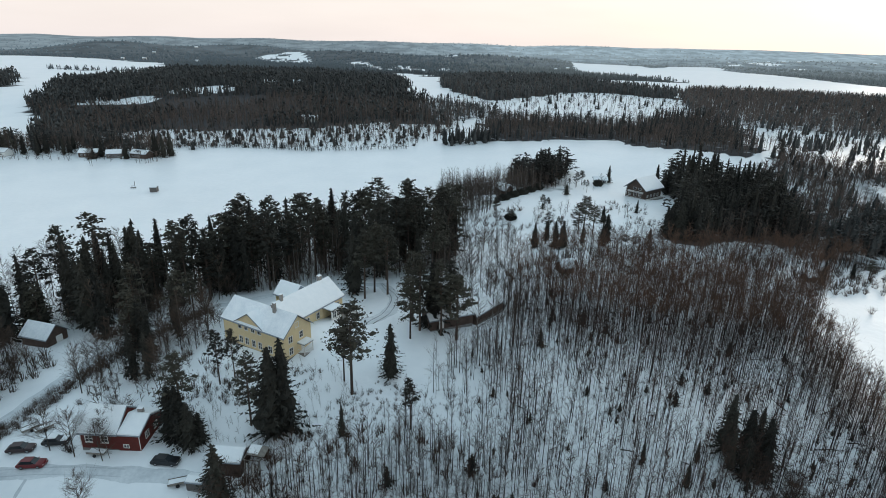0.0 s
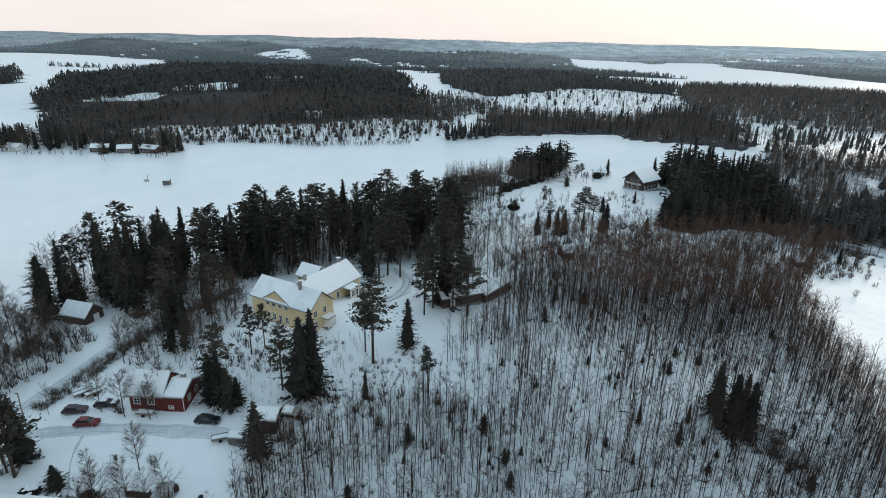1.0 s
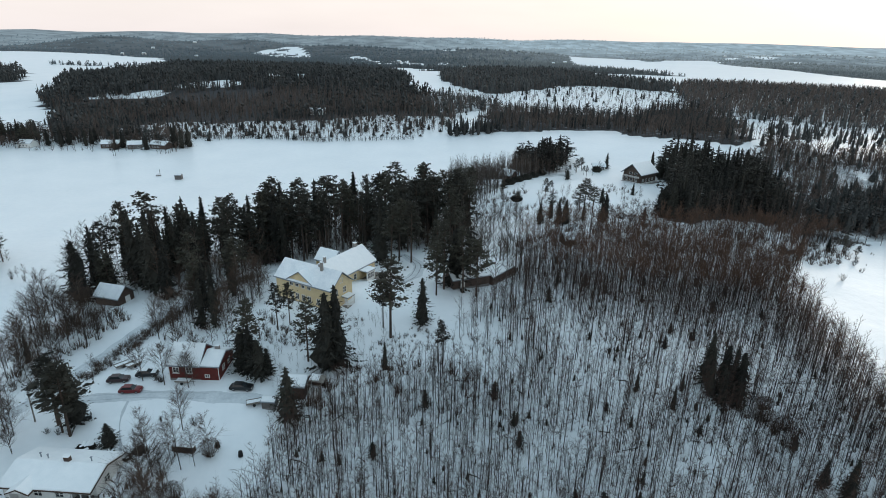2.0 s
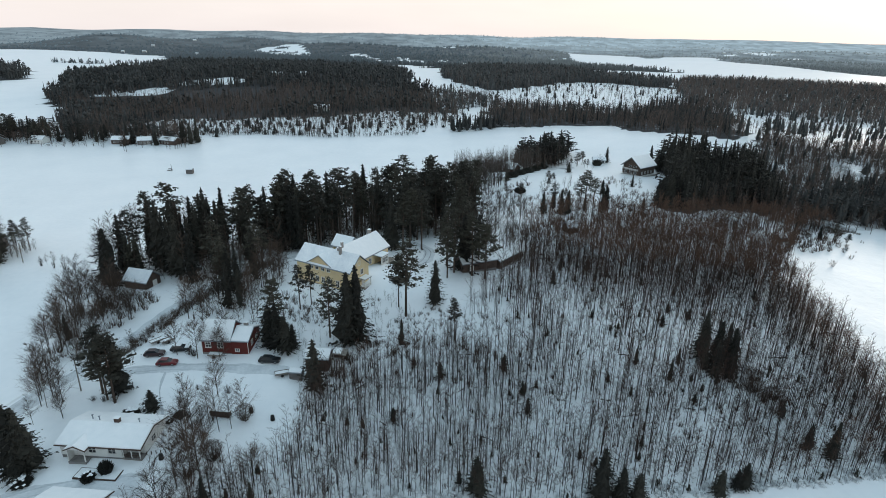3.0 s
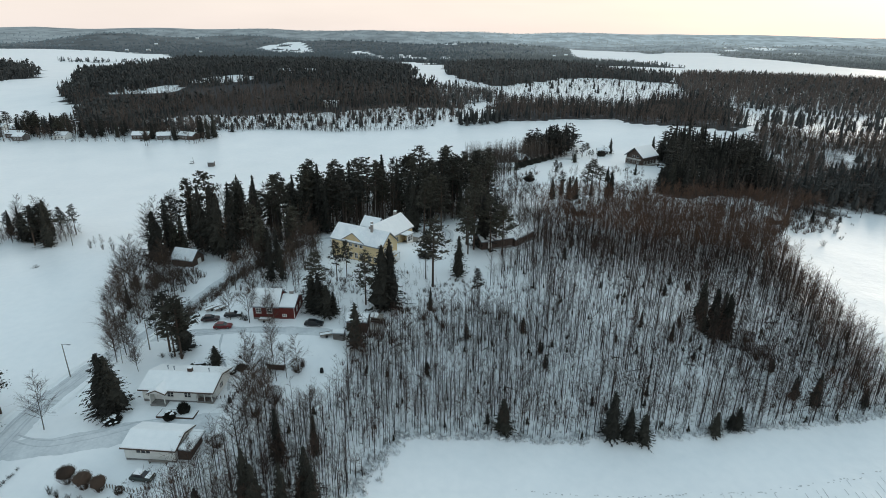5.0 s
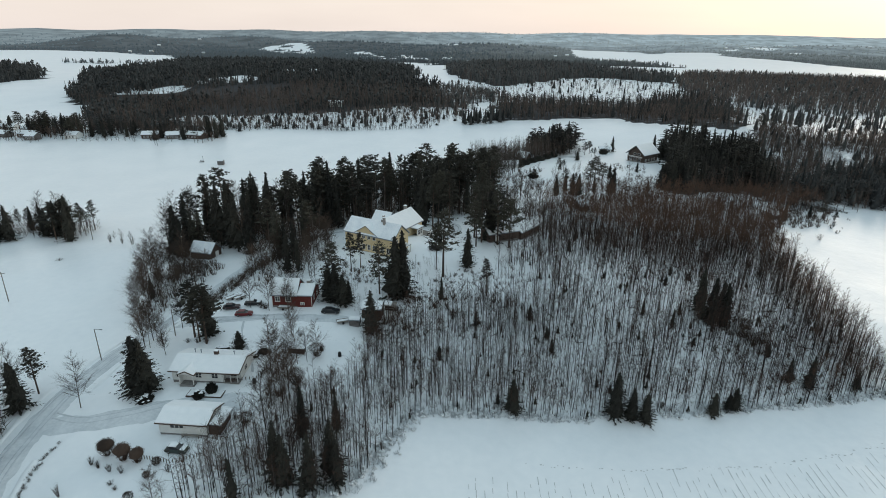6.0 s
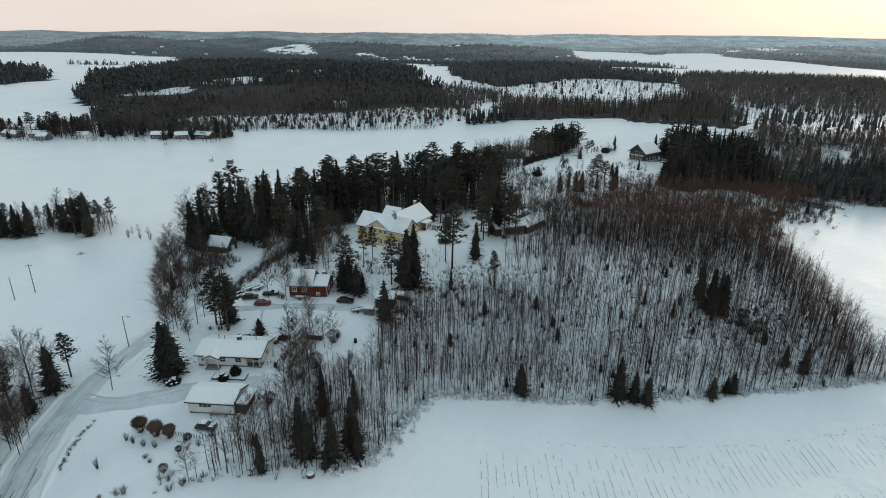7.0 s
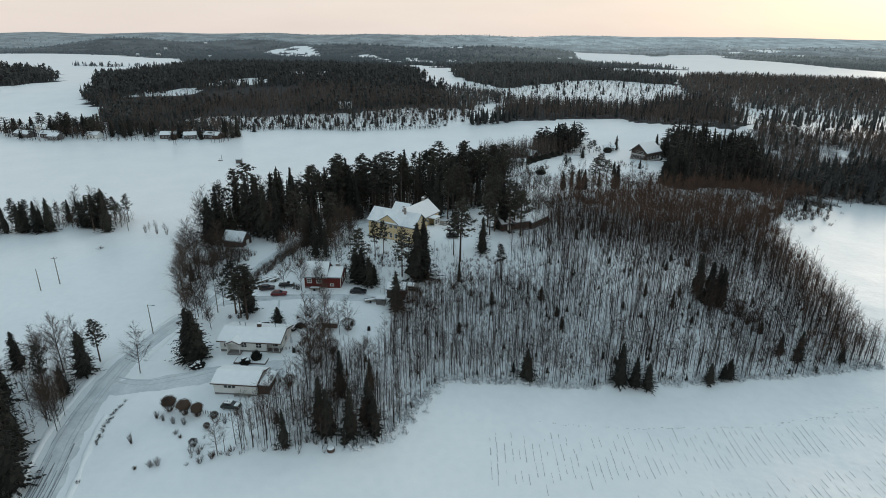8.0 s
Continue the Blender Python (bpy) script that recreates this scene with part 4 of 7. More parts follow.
simple_house("dark_lodge", 112, 230, 25, 7, 5, 2.4, 1.6, DARK_BOARD, "dark lodge with a patchy snow roof beside the spruces")
simple_house("grove_house", -176, 160, 5, 10, 7, 2.6, 2.0, GREY_BOARD, "low grey house with a snowy roof in a pine grove", (((1.5, 1, 1.2, 1.1), (6, 1, 1.2, 1.1)), (), (), ()))
simple_house("field_hut", -158, 303, 5, 3.6, 3.0, 2.6, 0.5, GREY_BOARD, "small dark grey hut alone in the snowfield", category="hut", over=0.2)


def build_chalet():
    c = thing("log_chalet", 97.5, 263.0, H(98, 268) - 0.2, 38, "large dark log chalet with balcony, broad eaves and snowy roof", "house")
    L, W, E, R = 13.0, 10.5, 5.4, 4.2
    part("foundation", boxes((0.02, 0.02, -3, L - 0.02, W - 0.02, 0.6)), STONE, c)
    row = [(1.2, 1.2, 1.1, 1.2), (4.0, 1.2, 1.1, 1.2), (7.0, 1.2, 1.1, 1.2), (9.6, 1.2, 1.1, 1.2)]
    wall(c, (0, 0), (L, 0), E, LOG, row, 0.6)
    wall(c, (L, 0.2), (L, W - 0.2), E, LOG, [(1.5, 1.2, 1.2, 1.3), (5.5, 1.2, 1.2, 1.3)], 0.6, gable=R * 0.95)
    wall(c, (L, W), (0, W), E, LOG, [], 0.6)
    wall(c, (0, W - 0.2), (0, 0.2), E, LOG, [(1.0, 1.1, 1.3, 1.4), (3.8, 1.1, 1.5, 1.4), (6.6, 1.1, 1.3, 1.4)], 0.6, gable=R * 0.95)
    gable_roof(c, -0.6, L, 0, W, E, R, 1.0, TIN, 0.3)
    part("balcony", boxes((-1.5, 0.4, 3.0, -0.01, W - 0.4, 3.15)), DARK_BOARD, c)
    part("balcony_railing", boxes((-1.5, 0.4, 3.9, -1.42, W - 0.4, 4.0), *[(-1.49, 0.5 + 0.3 * k, 3.15, -1.43, 0.62 + 0.3 * k, 3.9) for k in range(29)]), TRIM, c)
    for y in (0.5, 4.6, W - 0.7):
        part("balcony_post", boxes((-1.48, y, -2.5, -1.3, y + 0.18, 4.6)), DARK_BOARD, c)
    part("terrace", boxes((-2.6, -1.8, -2.5, -0.01, W, 0.3), (-0.01, -1.8, -2.5, L, -0.01, 0.3)), PLANK, c)
    part("terrace_railing", boxes((-2.6, -1.8, 1.1, L, -1.72, 1.2), (-2.6, -1.72, 1.1, -2.52, W, 1.2), *[(-2.5 + 0.5 * k, -1.79, 0.3, -2.4 + 0.5 * k, -1.73, 1.1) for k in range(30)]), TRIM, c)
    for y in (2.6, 5.4):
        w = part("upper_window", boxes((-0.05, y, 4.3, 0.05, y + 0.1, 5.4), (-0.05, y + 1.6, 4.3, 0.05, y + 1.7, 5.4), (-0.05, y + 0.1, 5.3, 0.05, y + 1.6, 5.4), (-0.05, y + 0.1, 4.3, 0.05, y + 1.6, 4.4)), TRIM, c, "white-framed upper window")
        part("pane", boxes((-0.02, y + 0.1, 4.4, 0.0, y + 1.6, 5.3)), GLASS, w)
    chimney(c, 7.5, 5.2, 6.5, 9.2, 0.9, 0.8)


build_chalet()
_rngv = np.random.default_rng(8)
FAR_HOUSES = ((-1150, 2300, 14), (-1300, 2700, 14), (60, 1700, 12), (420, 2250, 14), (1500, 3150, 16), (1650, 3050, 14), (2050, 2850, 16), (-900, 2180, 12), (-1200, 2240, 13), (-620, 2230, 12), (-240, 1960, 12), (-150, 2010, 12),
              (-2250, 3950, 20), (-2180, 3880, 20), (-1240, 3020, 16), (1560, 3010, 18), (1690, 2990, 18), (1740, 2940, 18), (490, 2370, 14))
for vx, vy, vl in FAR_HOUSES:
    simple_house("farmhouse", vx, vy, _rngv.uniform(-25, 25), vl, 9, 5.0, 3.0, WHITE_BOARD, "pale farmhouse with a snowy roof on a far hillside", group="distant farmhouses")
for vx, vy, vl, vm, vt in ((-246, 386, 12, DARK_BOARD, "brown"), (-226, 384, 9, GREY_BOARD, "grey"), (-212, 388, 13, DARK_BOARD, "brown"), (-305, 386, 10, WHITE_BOARD, "pale"),
                           (-345, 392, 14, DARK_BOARD, "dark brown"), (-372, 400, 18, GREY_BOARD, "grey"), (-365, 425, 16, DARK_BOARD, "brown"), (-395, 440, 14, WHITE_BOARD, "white"), (-330, 378, 8, GREY_BOARD, "grey"),
                           (-133, 548, 16, WHITE_BOARD, "white"), (-255, 836, 22, WHITE_BOARD, "white"), (-215, 850, 16, WHITE_BOARD, "pale"), (150, 1450, 24, WHITE_BOARD, "pale")):
    simple_house("farmhouse", vx, vy, _rngv.uniform(-25, 25), vl, 7.5, 3.2 if vy < 500 else 4.5, 2.0, vm, vt + " farmhouse with a snowy roof beside a wood",
                 (((1.5, 1.0, 1.2, 1.2), (4.0, 1.0, 1.2, 1.2), (6.5, 1.0, 1.2, 1.2)), (), (), ()), group="distant farmhouses")


# ---- tree shapes ----
def clump(rng, x, y, z, rx, rz):
    """Vertices and faces of a small uneven needle mass."""
    v = [(x, y, z + rz * rng.uniform(0.8, 1.3))]
    for k in range(4):
        a = 1.571 * k + rng.uniform(-0.5, 0.5)
        q = rx * rng.uniform(0.6, 1.3)
        v.append((x + q * math.cos(a), y + q * math.sin(a), z + rz * rng.uniform(-0.8, 0.4)))
    return v, [(0, 1 + k, 1 + (k + 1) % 4) for k in range(4)] + [(1, 3, 2), (1, 4, 3)]


def spruce_shape(rng, h=20.0, r=3.0, whorls=22, limbs=6, sprigs=5, start=0.05, size=0.6, core=0.6):
    """A Norway spruce: straight stem, a dense uneven mantle of drooping limbs, hanging sprigs at their ends."""
    t, c = Shape(), Shape()
    t.tube([(0, 0, -0.5), (0, 0, h * 0.5), (0, 0, h * 0.97)], [0.014 * h, 0.009 * h, 0.0], 6)
    taper = rng.uniform(0.7, 0.95)
    p1, p2, p3 = rng.uniform(0, 6.28, 3)

    def spread(f, a):
        """How far the mantle reaches at a share f of the height, towards a."""
        lump = 1 + 0.15 * math.sin(2 * a + p1 + 6 * f) + 0.11 * math.sin(3 * a + p2 - 11 * f) + 0.08 * math.sin(17 * f + p3)
        return r * (1 - f) ** taper * (0.35 + 0.65 * min(1, (f - start + 0.03) / 0.13)) * lump + 0.008 * h

    for i in range(whorls):
        f0 = start + (0.985 - start) * (i / whorls) ** 0.95
        turn = rng.uniform(0, 6.28)
        n = limbs if f0 < 0.8 else max(4, limbs - 2)
        for j in range(n):
            if rng.uniform() < 0.07:
                continue
            f = f0 + rng.uniform(-0.5, 0.5) / whorls
            a = turn + 6.283 * (j + rng.uniform(-0.35, 0.35)) / n
            reach = spread(f, a) * rng.choice([0.58, 0.78, 0.95, 1.06, 1.2]) * rng.uniform(0.9, 1.1)
            u, sd = np.array([math.cos(a), math.sin(a), 0]), np.array([-math.sin(a), math.cos(a), 0])
            dip = reach * rng.uniform(0.25, 0.5) * (1 - 0.5 * f)
            for k in range(sprigs):
                g = 0.35 + 0.65 * (k + rng.uniform(0.2, 1.0)) / sprigs
                p = np.array([0, 0, h * f]) + u * reach * g - (0, 0, dip * math.sin(2.1 * g))
                side = rng.choice([-1, 1]) * (1.25 - g)
                d = u * 0.6 + sd * side * 0.9 - (0, 0, rng.uniform(0.1, 0.9))
                ln = size * rng.uniform(0.6, 1.15) * (1.3 - 0.55 * g) * (1.15 - 0.5 * f)
                d *= ln / np.linalg.norm(d)
                e = np.cross(d, (0, 0, 1.0)) + rng.normal(0, 0.5, 3) * ln
                e *= 0.36 * ln / (np.linalg.norm(e) + 1e-6)
                c.add([p - d * 0.5, p + e - (0, 0, 0.15 * ln), p + d, p - e - (0, 0, 0.15 * ln)], [(0, 1, 2), (0, 2, 3)])
    # the opaque inner mantle
    rings, sides = 10, 7
    v, fs = [], []
    for i in range(rings):
        f = start + (0.97 - start) * i / (rings - 1)
        for k in range(sides):
            a = k * 6.283 / sides + i * 0.45
            q = core * spread(f, a) * rng.uniform(0.5, 1.25)
            v.append((q * math.cos(a), q * math.sin(a), h * f - 0.2 * q + rng.uniform(-0.025, 0.025) * h))
    for i in range(rings - 1):
        for k in range(sides):
            p, q = i * sides + k, i * sides + (k + 1) % sides
            fs += [(p, q, q + sides), (p, q + sides, p + sides)]
    c.add(v, fs)
    c.tube([(0, 0, h * 0.93), (0, 0, h * 1.0)], [0.006 * h, 0.0], 4)
    return t, c


def pine_shape(rng, h=21.0, r=3.2, crown=0.5, boughs=26, tufts=20, small=1.0):
    """A Scots pine: tall bare stem and a crown of dense needle pads at the bough ends."""
    t, c = Shape(), Shape()
    lx, ly = rng.normal(0, 0.02, 2) * h
    stem = lambda f: np.array([lx * f * f, ly * f * f, h * f])
    t.tube([stem(0) - (0, 0, 0.5), stem(0.35), stem(0.7), stem(0.97)], [0.0155 * h, 0.012 * h, 0.008 * h, 0.0], 6)
    for _ in range(3):
        f = rng.uniform(0.15, max(0.2, 1 - crown))
        a = rng.uniform(0, 6.28)
        t.tube([stem(f), stem(f) + (math.cos(a) * 1.2, math.sin(a) * 1.2, -0.1)], [0.05, 0.0], 3)
    for i in range(boughs):
        f = 1 - crown + crown * (i + rng.uniform(0, 0.7)) / boughs
        g = (f - 1 + crown) / crown
        reach = r * (0.55 + 0.75 * math.sin(math.pi * min(1, 0.25 + 0.75 * g))) * (1.05 - 0.45 * g) * rng.uniform(0.5, 1.2)
        a = i * 2.4 + rng.uniform(-0.6, 0.6)
        u = np.array([math.cos(a), math.sin(a), rng.uniform(-0.05, 0.45)])
        p0, p1 = stem(f), stem(f) + u * reach
        t.tube([p0, (p0 + p1) / 2 + (0, 0, -0.1), p1], [0.07, 0.045, 0.0], 3)
        wide = 0.5 + 0.22 * reach
        for q in (0.62, 0.98):
            m = p0 + (p1 - p0) * (q + rng.uniform(-0.12, 0.08))
            c.add(*clump(rng, m[0], m[1], m[2], 0.62 * wide, 0.36 * wide))
        for k in range(tufts):
            b = p0 + (p1 - p0) * rng.choice([0.62, 0.98]) + rng.normal(0, 1, 3) * (0.62, 0.62, 0.3) * wide
            s = rng.uniform(0.38, 0.8) * small
            d = rng.normal(0, 1, (4, 3)) * (1, 1, 0.55)
            d *= (s / np.linalg.norm(d, axis=1))[:, None]
            c.add(b + d, [(0, 1, 2), (0, 2, 3)])
    return t, c


def bare_shape(rng, h=13.0, spread=0.2, boughs=22, twigs=4, clear=0.4, r0=0.0075, droop=0.0, fat=1.0, bend=0.018, wild=0.55):
    """A leafless birch or alder: slim stem, rising boughs and fine twigs."""
    t, c = Shape(), Shape()
    bx, by = rng.normal(0, bend, 2) * h
    stem = lambda f: np.array([bx * math.sin(2.2 * f), by * f * f, h * f])
    t.tube([stem(0) - (0, 0, 0.4), stem(0.33), stem(0.66), stem(1.0)], [r0 * h, r0 * 0.75 * h, r0 * 0.4 * h, 0.0], 5)
    for i in range(boughs):
        f = clear + (0.97 - clear) * ((i + rng.uniform(0, 0.9)) / boughs)
        ln = h * spread * (1.15 - 0.85 * (f - clear) / (1 - clear)) * rng.uniform(0.65, 1.2)
        a = rng.uniform(0, 6.28)
        up = rng.uniform(0.7, 1.5)
        d = np.array([math.cos(a), math.sin(a), up])
        d /= np.linalg.norm(d)
        p0 = stem(f)
        p1 = p0 + d * ln * 0.55
        p2 = p1 + (d + (0, 0, 0.25 - droop)) * ln * 0.5
        c.tube([p0, p1, p2], [0.018 * fat * (1.5 - f) + 0.008, 0.014 * fat, 0.0], 3)
        for _ in range(twigs):
            g = rng.uniform(0.25, 1.0)
            q = p0 + (p1 - p0) * min(1, g * 2) if g < 0.5 else p1 + (p2 - p1) * (2 * g - 1)
            e = d + rng.normal(0, wild, 3) + (0, 0, 0.1 - droop)
            c.tube([q, q + e * ln * rng.uniform(0.22, 0.42)], [0.012 * fat, 0.0], 3)
    return t, c


def slim_shape(rng, h=12.0, boughs=9, twigs=2, spread=0.15, r0=0.0058, clear=0.4, fat=2.0):
    """A slender leafless birch for the dense plantation: thin stem, few boughs, some twigs."""
    t, c = Shape(), Shape()
    bx, by = rng.normal(0, 0.009, 2) * h
    t.tube([(0, 0, -0.3), (bx, by, h * 0.55), (bx * 1.2, by * 1.3, h)], [r0 * h, r0 * 0.6 * h, 0.0], 3)
    for i in range(boughs):
        f = clear + (0.96 - clear) * (i + rng.uniform(0, 0.9)) / boughs
        k = f / 0.55 if f < 0.55 else 1 + 0.25 * (f - 0.55) / 0.45
        p0 = np.array([bx * k, by * k, h * f])
        a = rng.uniform(0, 6.28)
        d = np.array([math.cos(a), math.sin(a), rng.uniform(0.9, 2.2)])
        d *= h * spread * (1.2 - 0.8 * (f - clear) / (1 - clear)) * rng.uniform(0.6, 1.2) / np.linalg.norm(d)
        c.tube([p0, p0 + d * 1.1], [0.016 * fat, 0.0], 3)
        for _ in range(twigs):
            q = p0 + d * rng.uniform(0.2, 0.9)
            e = (d + rng.normal(0, 0.55, 3) * np.linalg.norm(d)) * rng.uniform(0.35, 0.7)
            w = np.cross(e, rng.normal(0, 1, 3))
            w *= 0.015 * fat / (np.linalg.norm(w) + 1e-6)
            c.add([q - w, q + w, q + e], [(0, 1, 2)])
    return t, c


def shrub_shape(rng, r=1.5, h=2.0, stems=34, twigs=3, fat=1.0, bent=True):
    """A leafless bush: many stems that fan out from one root."""
    c = Shape()
    for _ in range(stems):
        a, o = rng.uniform(0, 6.28), rng.uniform(0.1, 1.0)
        p0 = np.array([math.cos(a) * 0.15 * r, math.sin(a) * 0.15 * r, -0.2])
        p2 = np.array([math.cos(a) * o * r, math.sin(a) * o * r, h * math.sqrt(max(0.12, 1 - 0.75 * o * o)) * rng.uniform(0.75, 1.05)])
        p1 = p0 * 0.4 + p2 * 0.6 + (0, 0, 0.12 * h)
        if bent:
            c.tube([p0, p1, p2], [0.025 * fat, 0.018 * fat, 0.0], 3)
        else:
            p1 = p0 * 0.4 + p2 * 0.6
            c.tube([p0, p2], [0.025 * fat, 0.0], 3)
        for _ in range(twigs):
            q = p1 + (p2 - p1) * rng.uniform(-0.6, 0.9)
            c.tube([q, q + (p2 - p0) * rng.uniform(0.15, 0.3) + rng.normal(0, 0.16, 3) * r], [0.014 * fat, 0.0], 3)
    return c


def joined(pair):
    """Stem and crown as one shape with two material slots."""
    s = Shape()
    for k, p in enumerate(pair):
        v, f, _ = p.arrays()
        s.add(v, f, k)
    return s


def tiered_shape(rng, h, r, tiers, points, base=0.08):
    """A plain small conifer for stands further off: ragged skirts, one above the other."""
    s = Shape()
    for i in range(tiers):
        f0 = base + (1 - base) * i / tiers
        top = min(1.0, f0 + (1 - base) / tiers * rng.uniform(1.5, 2.1))
        rr = r * (1 - f0) ** 0.85
        n = points * 2
        ring = []
        for k in range(n):
            a = 2 * math.pi * (k + rng.uniform(-0.3, 0.3)) / n
            q = rr * (rng.uniform(0.85, 1.15) if k % 2 == 0 else rng.uniform(0.45, 0.7))
            ring.append((q * math.cos(a), q * math.sin(a), h * f0 - (0.25 * rr if k % 2 == 0 else 0)))
        ring.append((0, 0, h * top))
        s.add(ring, [(k, (k + 1) % n, n) for k in range(n)])
    return s


_r = np.random.default_rng(21)
KINDS = {}


def register(kind, pairs, trunk_mat, crown_mat):
    """Meshes of a tree kind, shared by all its trees."""
    out = []
    for pr in pairs:
        ms = []
        for nm, sh, mt in (("trunk", pr[0], trunk_mat), ("crown", pr[1], crown_mat)):
            v, f, m = sh.arrays()
            me = bpy.data.meshes.new(kind + "_" + nm)
            me.from_pydata(v.tolist(), [], f.tolist())
            me.materials.append(mt)
            ms.append(me)
        out.append(ms)
    KINDS[kind] = out


register("spruce", [spruce_shape(_r, 20, 3.7 + 0.2 * k, 28 + k % 3, 8, 7, 0.03 + 0.025 * (k % 3), 0.66, 0.58) for k in range(6)], BARK, SPRUCE)
register("stand_birch", [bare_shape(_r, 16, 0.24, 22, 5, 0.3 + 0.06 * (k % 3), droop=0.12, fat=3.0) for k in range(6)], BIRCH_BARK, TWIG)
register("stand_alder", [bare_shape(_r, 9, 0.36, 19, 5, 0.12 + 0.04 * (k % 3), 0.012, 0.1, 3.0) for k in range(6)], BARK, TWIG)
register("stand_spruce", [spruce_shape(_r, 20, 2.9 + 0.26 * k, 22, 7, 4, 0.05 + 0.05 * (k % 3), 0.98, 0.52) for k in range(6)], BARK, SPRUCE)
register("small_spruce", [spruce_shape(_r, 5, 1.2 + 0.12 * k, 12, 7, 3, 0.03, 0.38, 0.45) for k in range(4)], BARK, SPRUCE)
register("alder", [bare_shape(_r, 9, 0.38, 30, 24, 0.16 + 0.05 * (k % 3), 0.012, 0.1, 1.45, wild=0.85) for k in range(6)], BARK, TWIG)
register("pine", [pine_shape(_r, 21, 2.8 + 0.3 * (k % 3), 0.5 + 0.07 * (k % 4), 36 + 2 * k, 34, 0.5) for k in range(6)], PINE_BARK, PINE)
register("stand_pine", [pine_shape(_r, 21, 2.8 + 0.3 * (k % 3), 0.45 + 0.08 * (k % 4), 28 + 2 * k, 14, 0.8) for k in range(6)], PINE_BARK, PINE)
register("birch", [bare_shape(_r, 16, 0.25, 32, 24, 0.2 + 0.05 * (k % 3), droop=0.18, fat=1.75, wild=0.8) for k in range(6)], BIRCH_BARK, TWIG)
register("young_birch", [bare_shape(_r, 13, 0.16, 18, 6, 0.36 + 0.06 * (k % 3), 0.0062, fat=1.5, bend=0.009) for k in range(6)], POLE_WOOD_TRUNKS, POLE_WOOD_TWIGS)
LABELS = {"small_spruce": ("small_spruce", "small dark spruce among leafless birches", "spruce"), "alder": ("bare_alder", "leafless spreading alder with dense dark twigs", "alder"),
          "stand_birch": ("bare_birch", "leafless brown birch among other trees in snow", "birch"), "stand_alder": ("bare_alder", "leafless alder with dark twigs among other trees", "alder"),
          "stand_pine": ("pine_tree", "tall pine with a bare trunk among other trees", "pine"),
          "stand_spruce": ("spruce_tree", "dark spruce standing close among other trees", "spruce"),
          "spruce": ("spruce_tree", "dark green spruce with drooping boughs standing in snow", "spruce"),
          "pine": ("pine_tree", "tall scots pine with bare trunk and open crown", "pine"),
          "birch": ("bare_birch", "leafless birch with fine brown twigs in snow", "birch"),
          "young_birch": ("young_birch", "slim leafless young birch in a dense plantation", "birch")}
HEIGHTS = {"small_spruce": 5.0, "alder": 9.0, "stand_birch": 16.0, "stand_alder": 9.0, "stand_spruce": 20.0, "stand_pine": 21.0, "spruce": 20.0, "pine": 21.0, "birch": 16.0, "young_birch": 13.0}


def plant(kind, x, y, h, wide=1.0, label="", group="", rng=_r, z=None):
    """A tree of its own: trunk and crown under an empty at its foot."""
    nm, lb, cat = LABELS[kind]
    me = KINDS[kind][rng.integers(len(KINDS[kind]))]
    t = new(nm)
    t.empty_display_size = 0.5
    k = h / HEIGHTS[kind]
    t.matrix_basis = pose(x, y, (H(x, y) if z is None else z) - 0.1, 0, 0, rng.uniform(0, 360)) @ Matrix.Diagonal((k * wide, k * wide, k, 1))
    tagged(t, label or lb, cat, group)
    for a, d in zip(("trunk", "crown"), me):
        ob = new(a, d)
        ob.parent = t
    return t


# ---- single trees that stand out ----
HILL_TREES = [
    ("pine", -16.5, 96.5, 20, 1.15), ("pine", -18.5, 99.5, 14, 0.85), ("spruce", -9.3, 101.5, 12.5, 1.0), ("pine", -43, 98, 12, 0.9), ("pine", -40.5, 99.5, 11, 0.8),
    ("spruce", -105, 124, 18, 1.5), ("spruce", -101, 128, 14, 1.2), ("pine", 1, 117, 18, 1.0), ("pine", -4, 119, 19, 1.0), ("spruce", -1, 122, 17, 1.6), ("pine", 3, 121, 17, 1.1),
    ("pine", -6, 124, 18, 1.2), ("pine", -6, 115, 15, 1.0), ("pine", 4.5, 115.5, 16, 1.2), ("pine", -14, 146, 20, 1.0), ("pine", -18, 149, 20, 1.0), ("pine", -20, 143, 19, 1.0),
    ("spruce", -24, 150, 19, 1.1), ("pine", -16, 163, 20, 1), ("pine", -2, 158, 18, 1.2), ("spruce", 1, 173, 20, 1.35), ("spruce", 4, 186, 21, 1.2), ("pine", 2, 182, 20, 1.2), ("spruce", 130, 178, 9, 1.0),
    ("pine", 154, 181, 5, 1.4)]
HILLFOOT_TREES = [
    ("pine", -4.5, 89.0, 11, 0.8), ("spruce", -17.0, 87.2, 7, 0.9), ("pine", -34, 88.5, 15, 1.0), ("spruce", -29.5, 86.8, 18.5, 1.25), ("spruce", -27.5, 87.8, 19.5, 1.15),
    ("spruce", -34.6, 72.8, 12, 1.45), ("pine", -46.5, 88.5, 15, 1.1), ("spruce", -45.5, 85.0, 11.5, 1.7), ("spruce", -43.3, 83.6, 9, 1.8), ("spruce", -47.5, 86.0, 10.5, 1.5),
    ("spruce", -41.8, 84.5, 6.5, 1.5), ("spruce", -99, 93, 7, 1.1)]
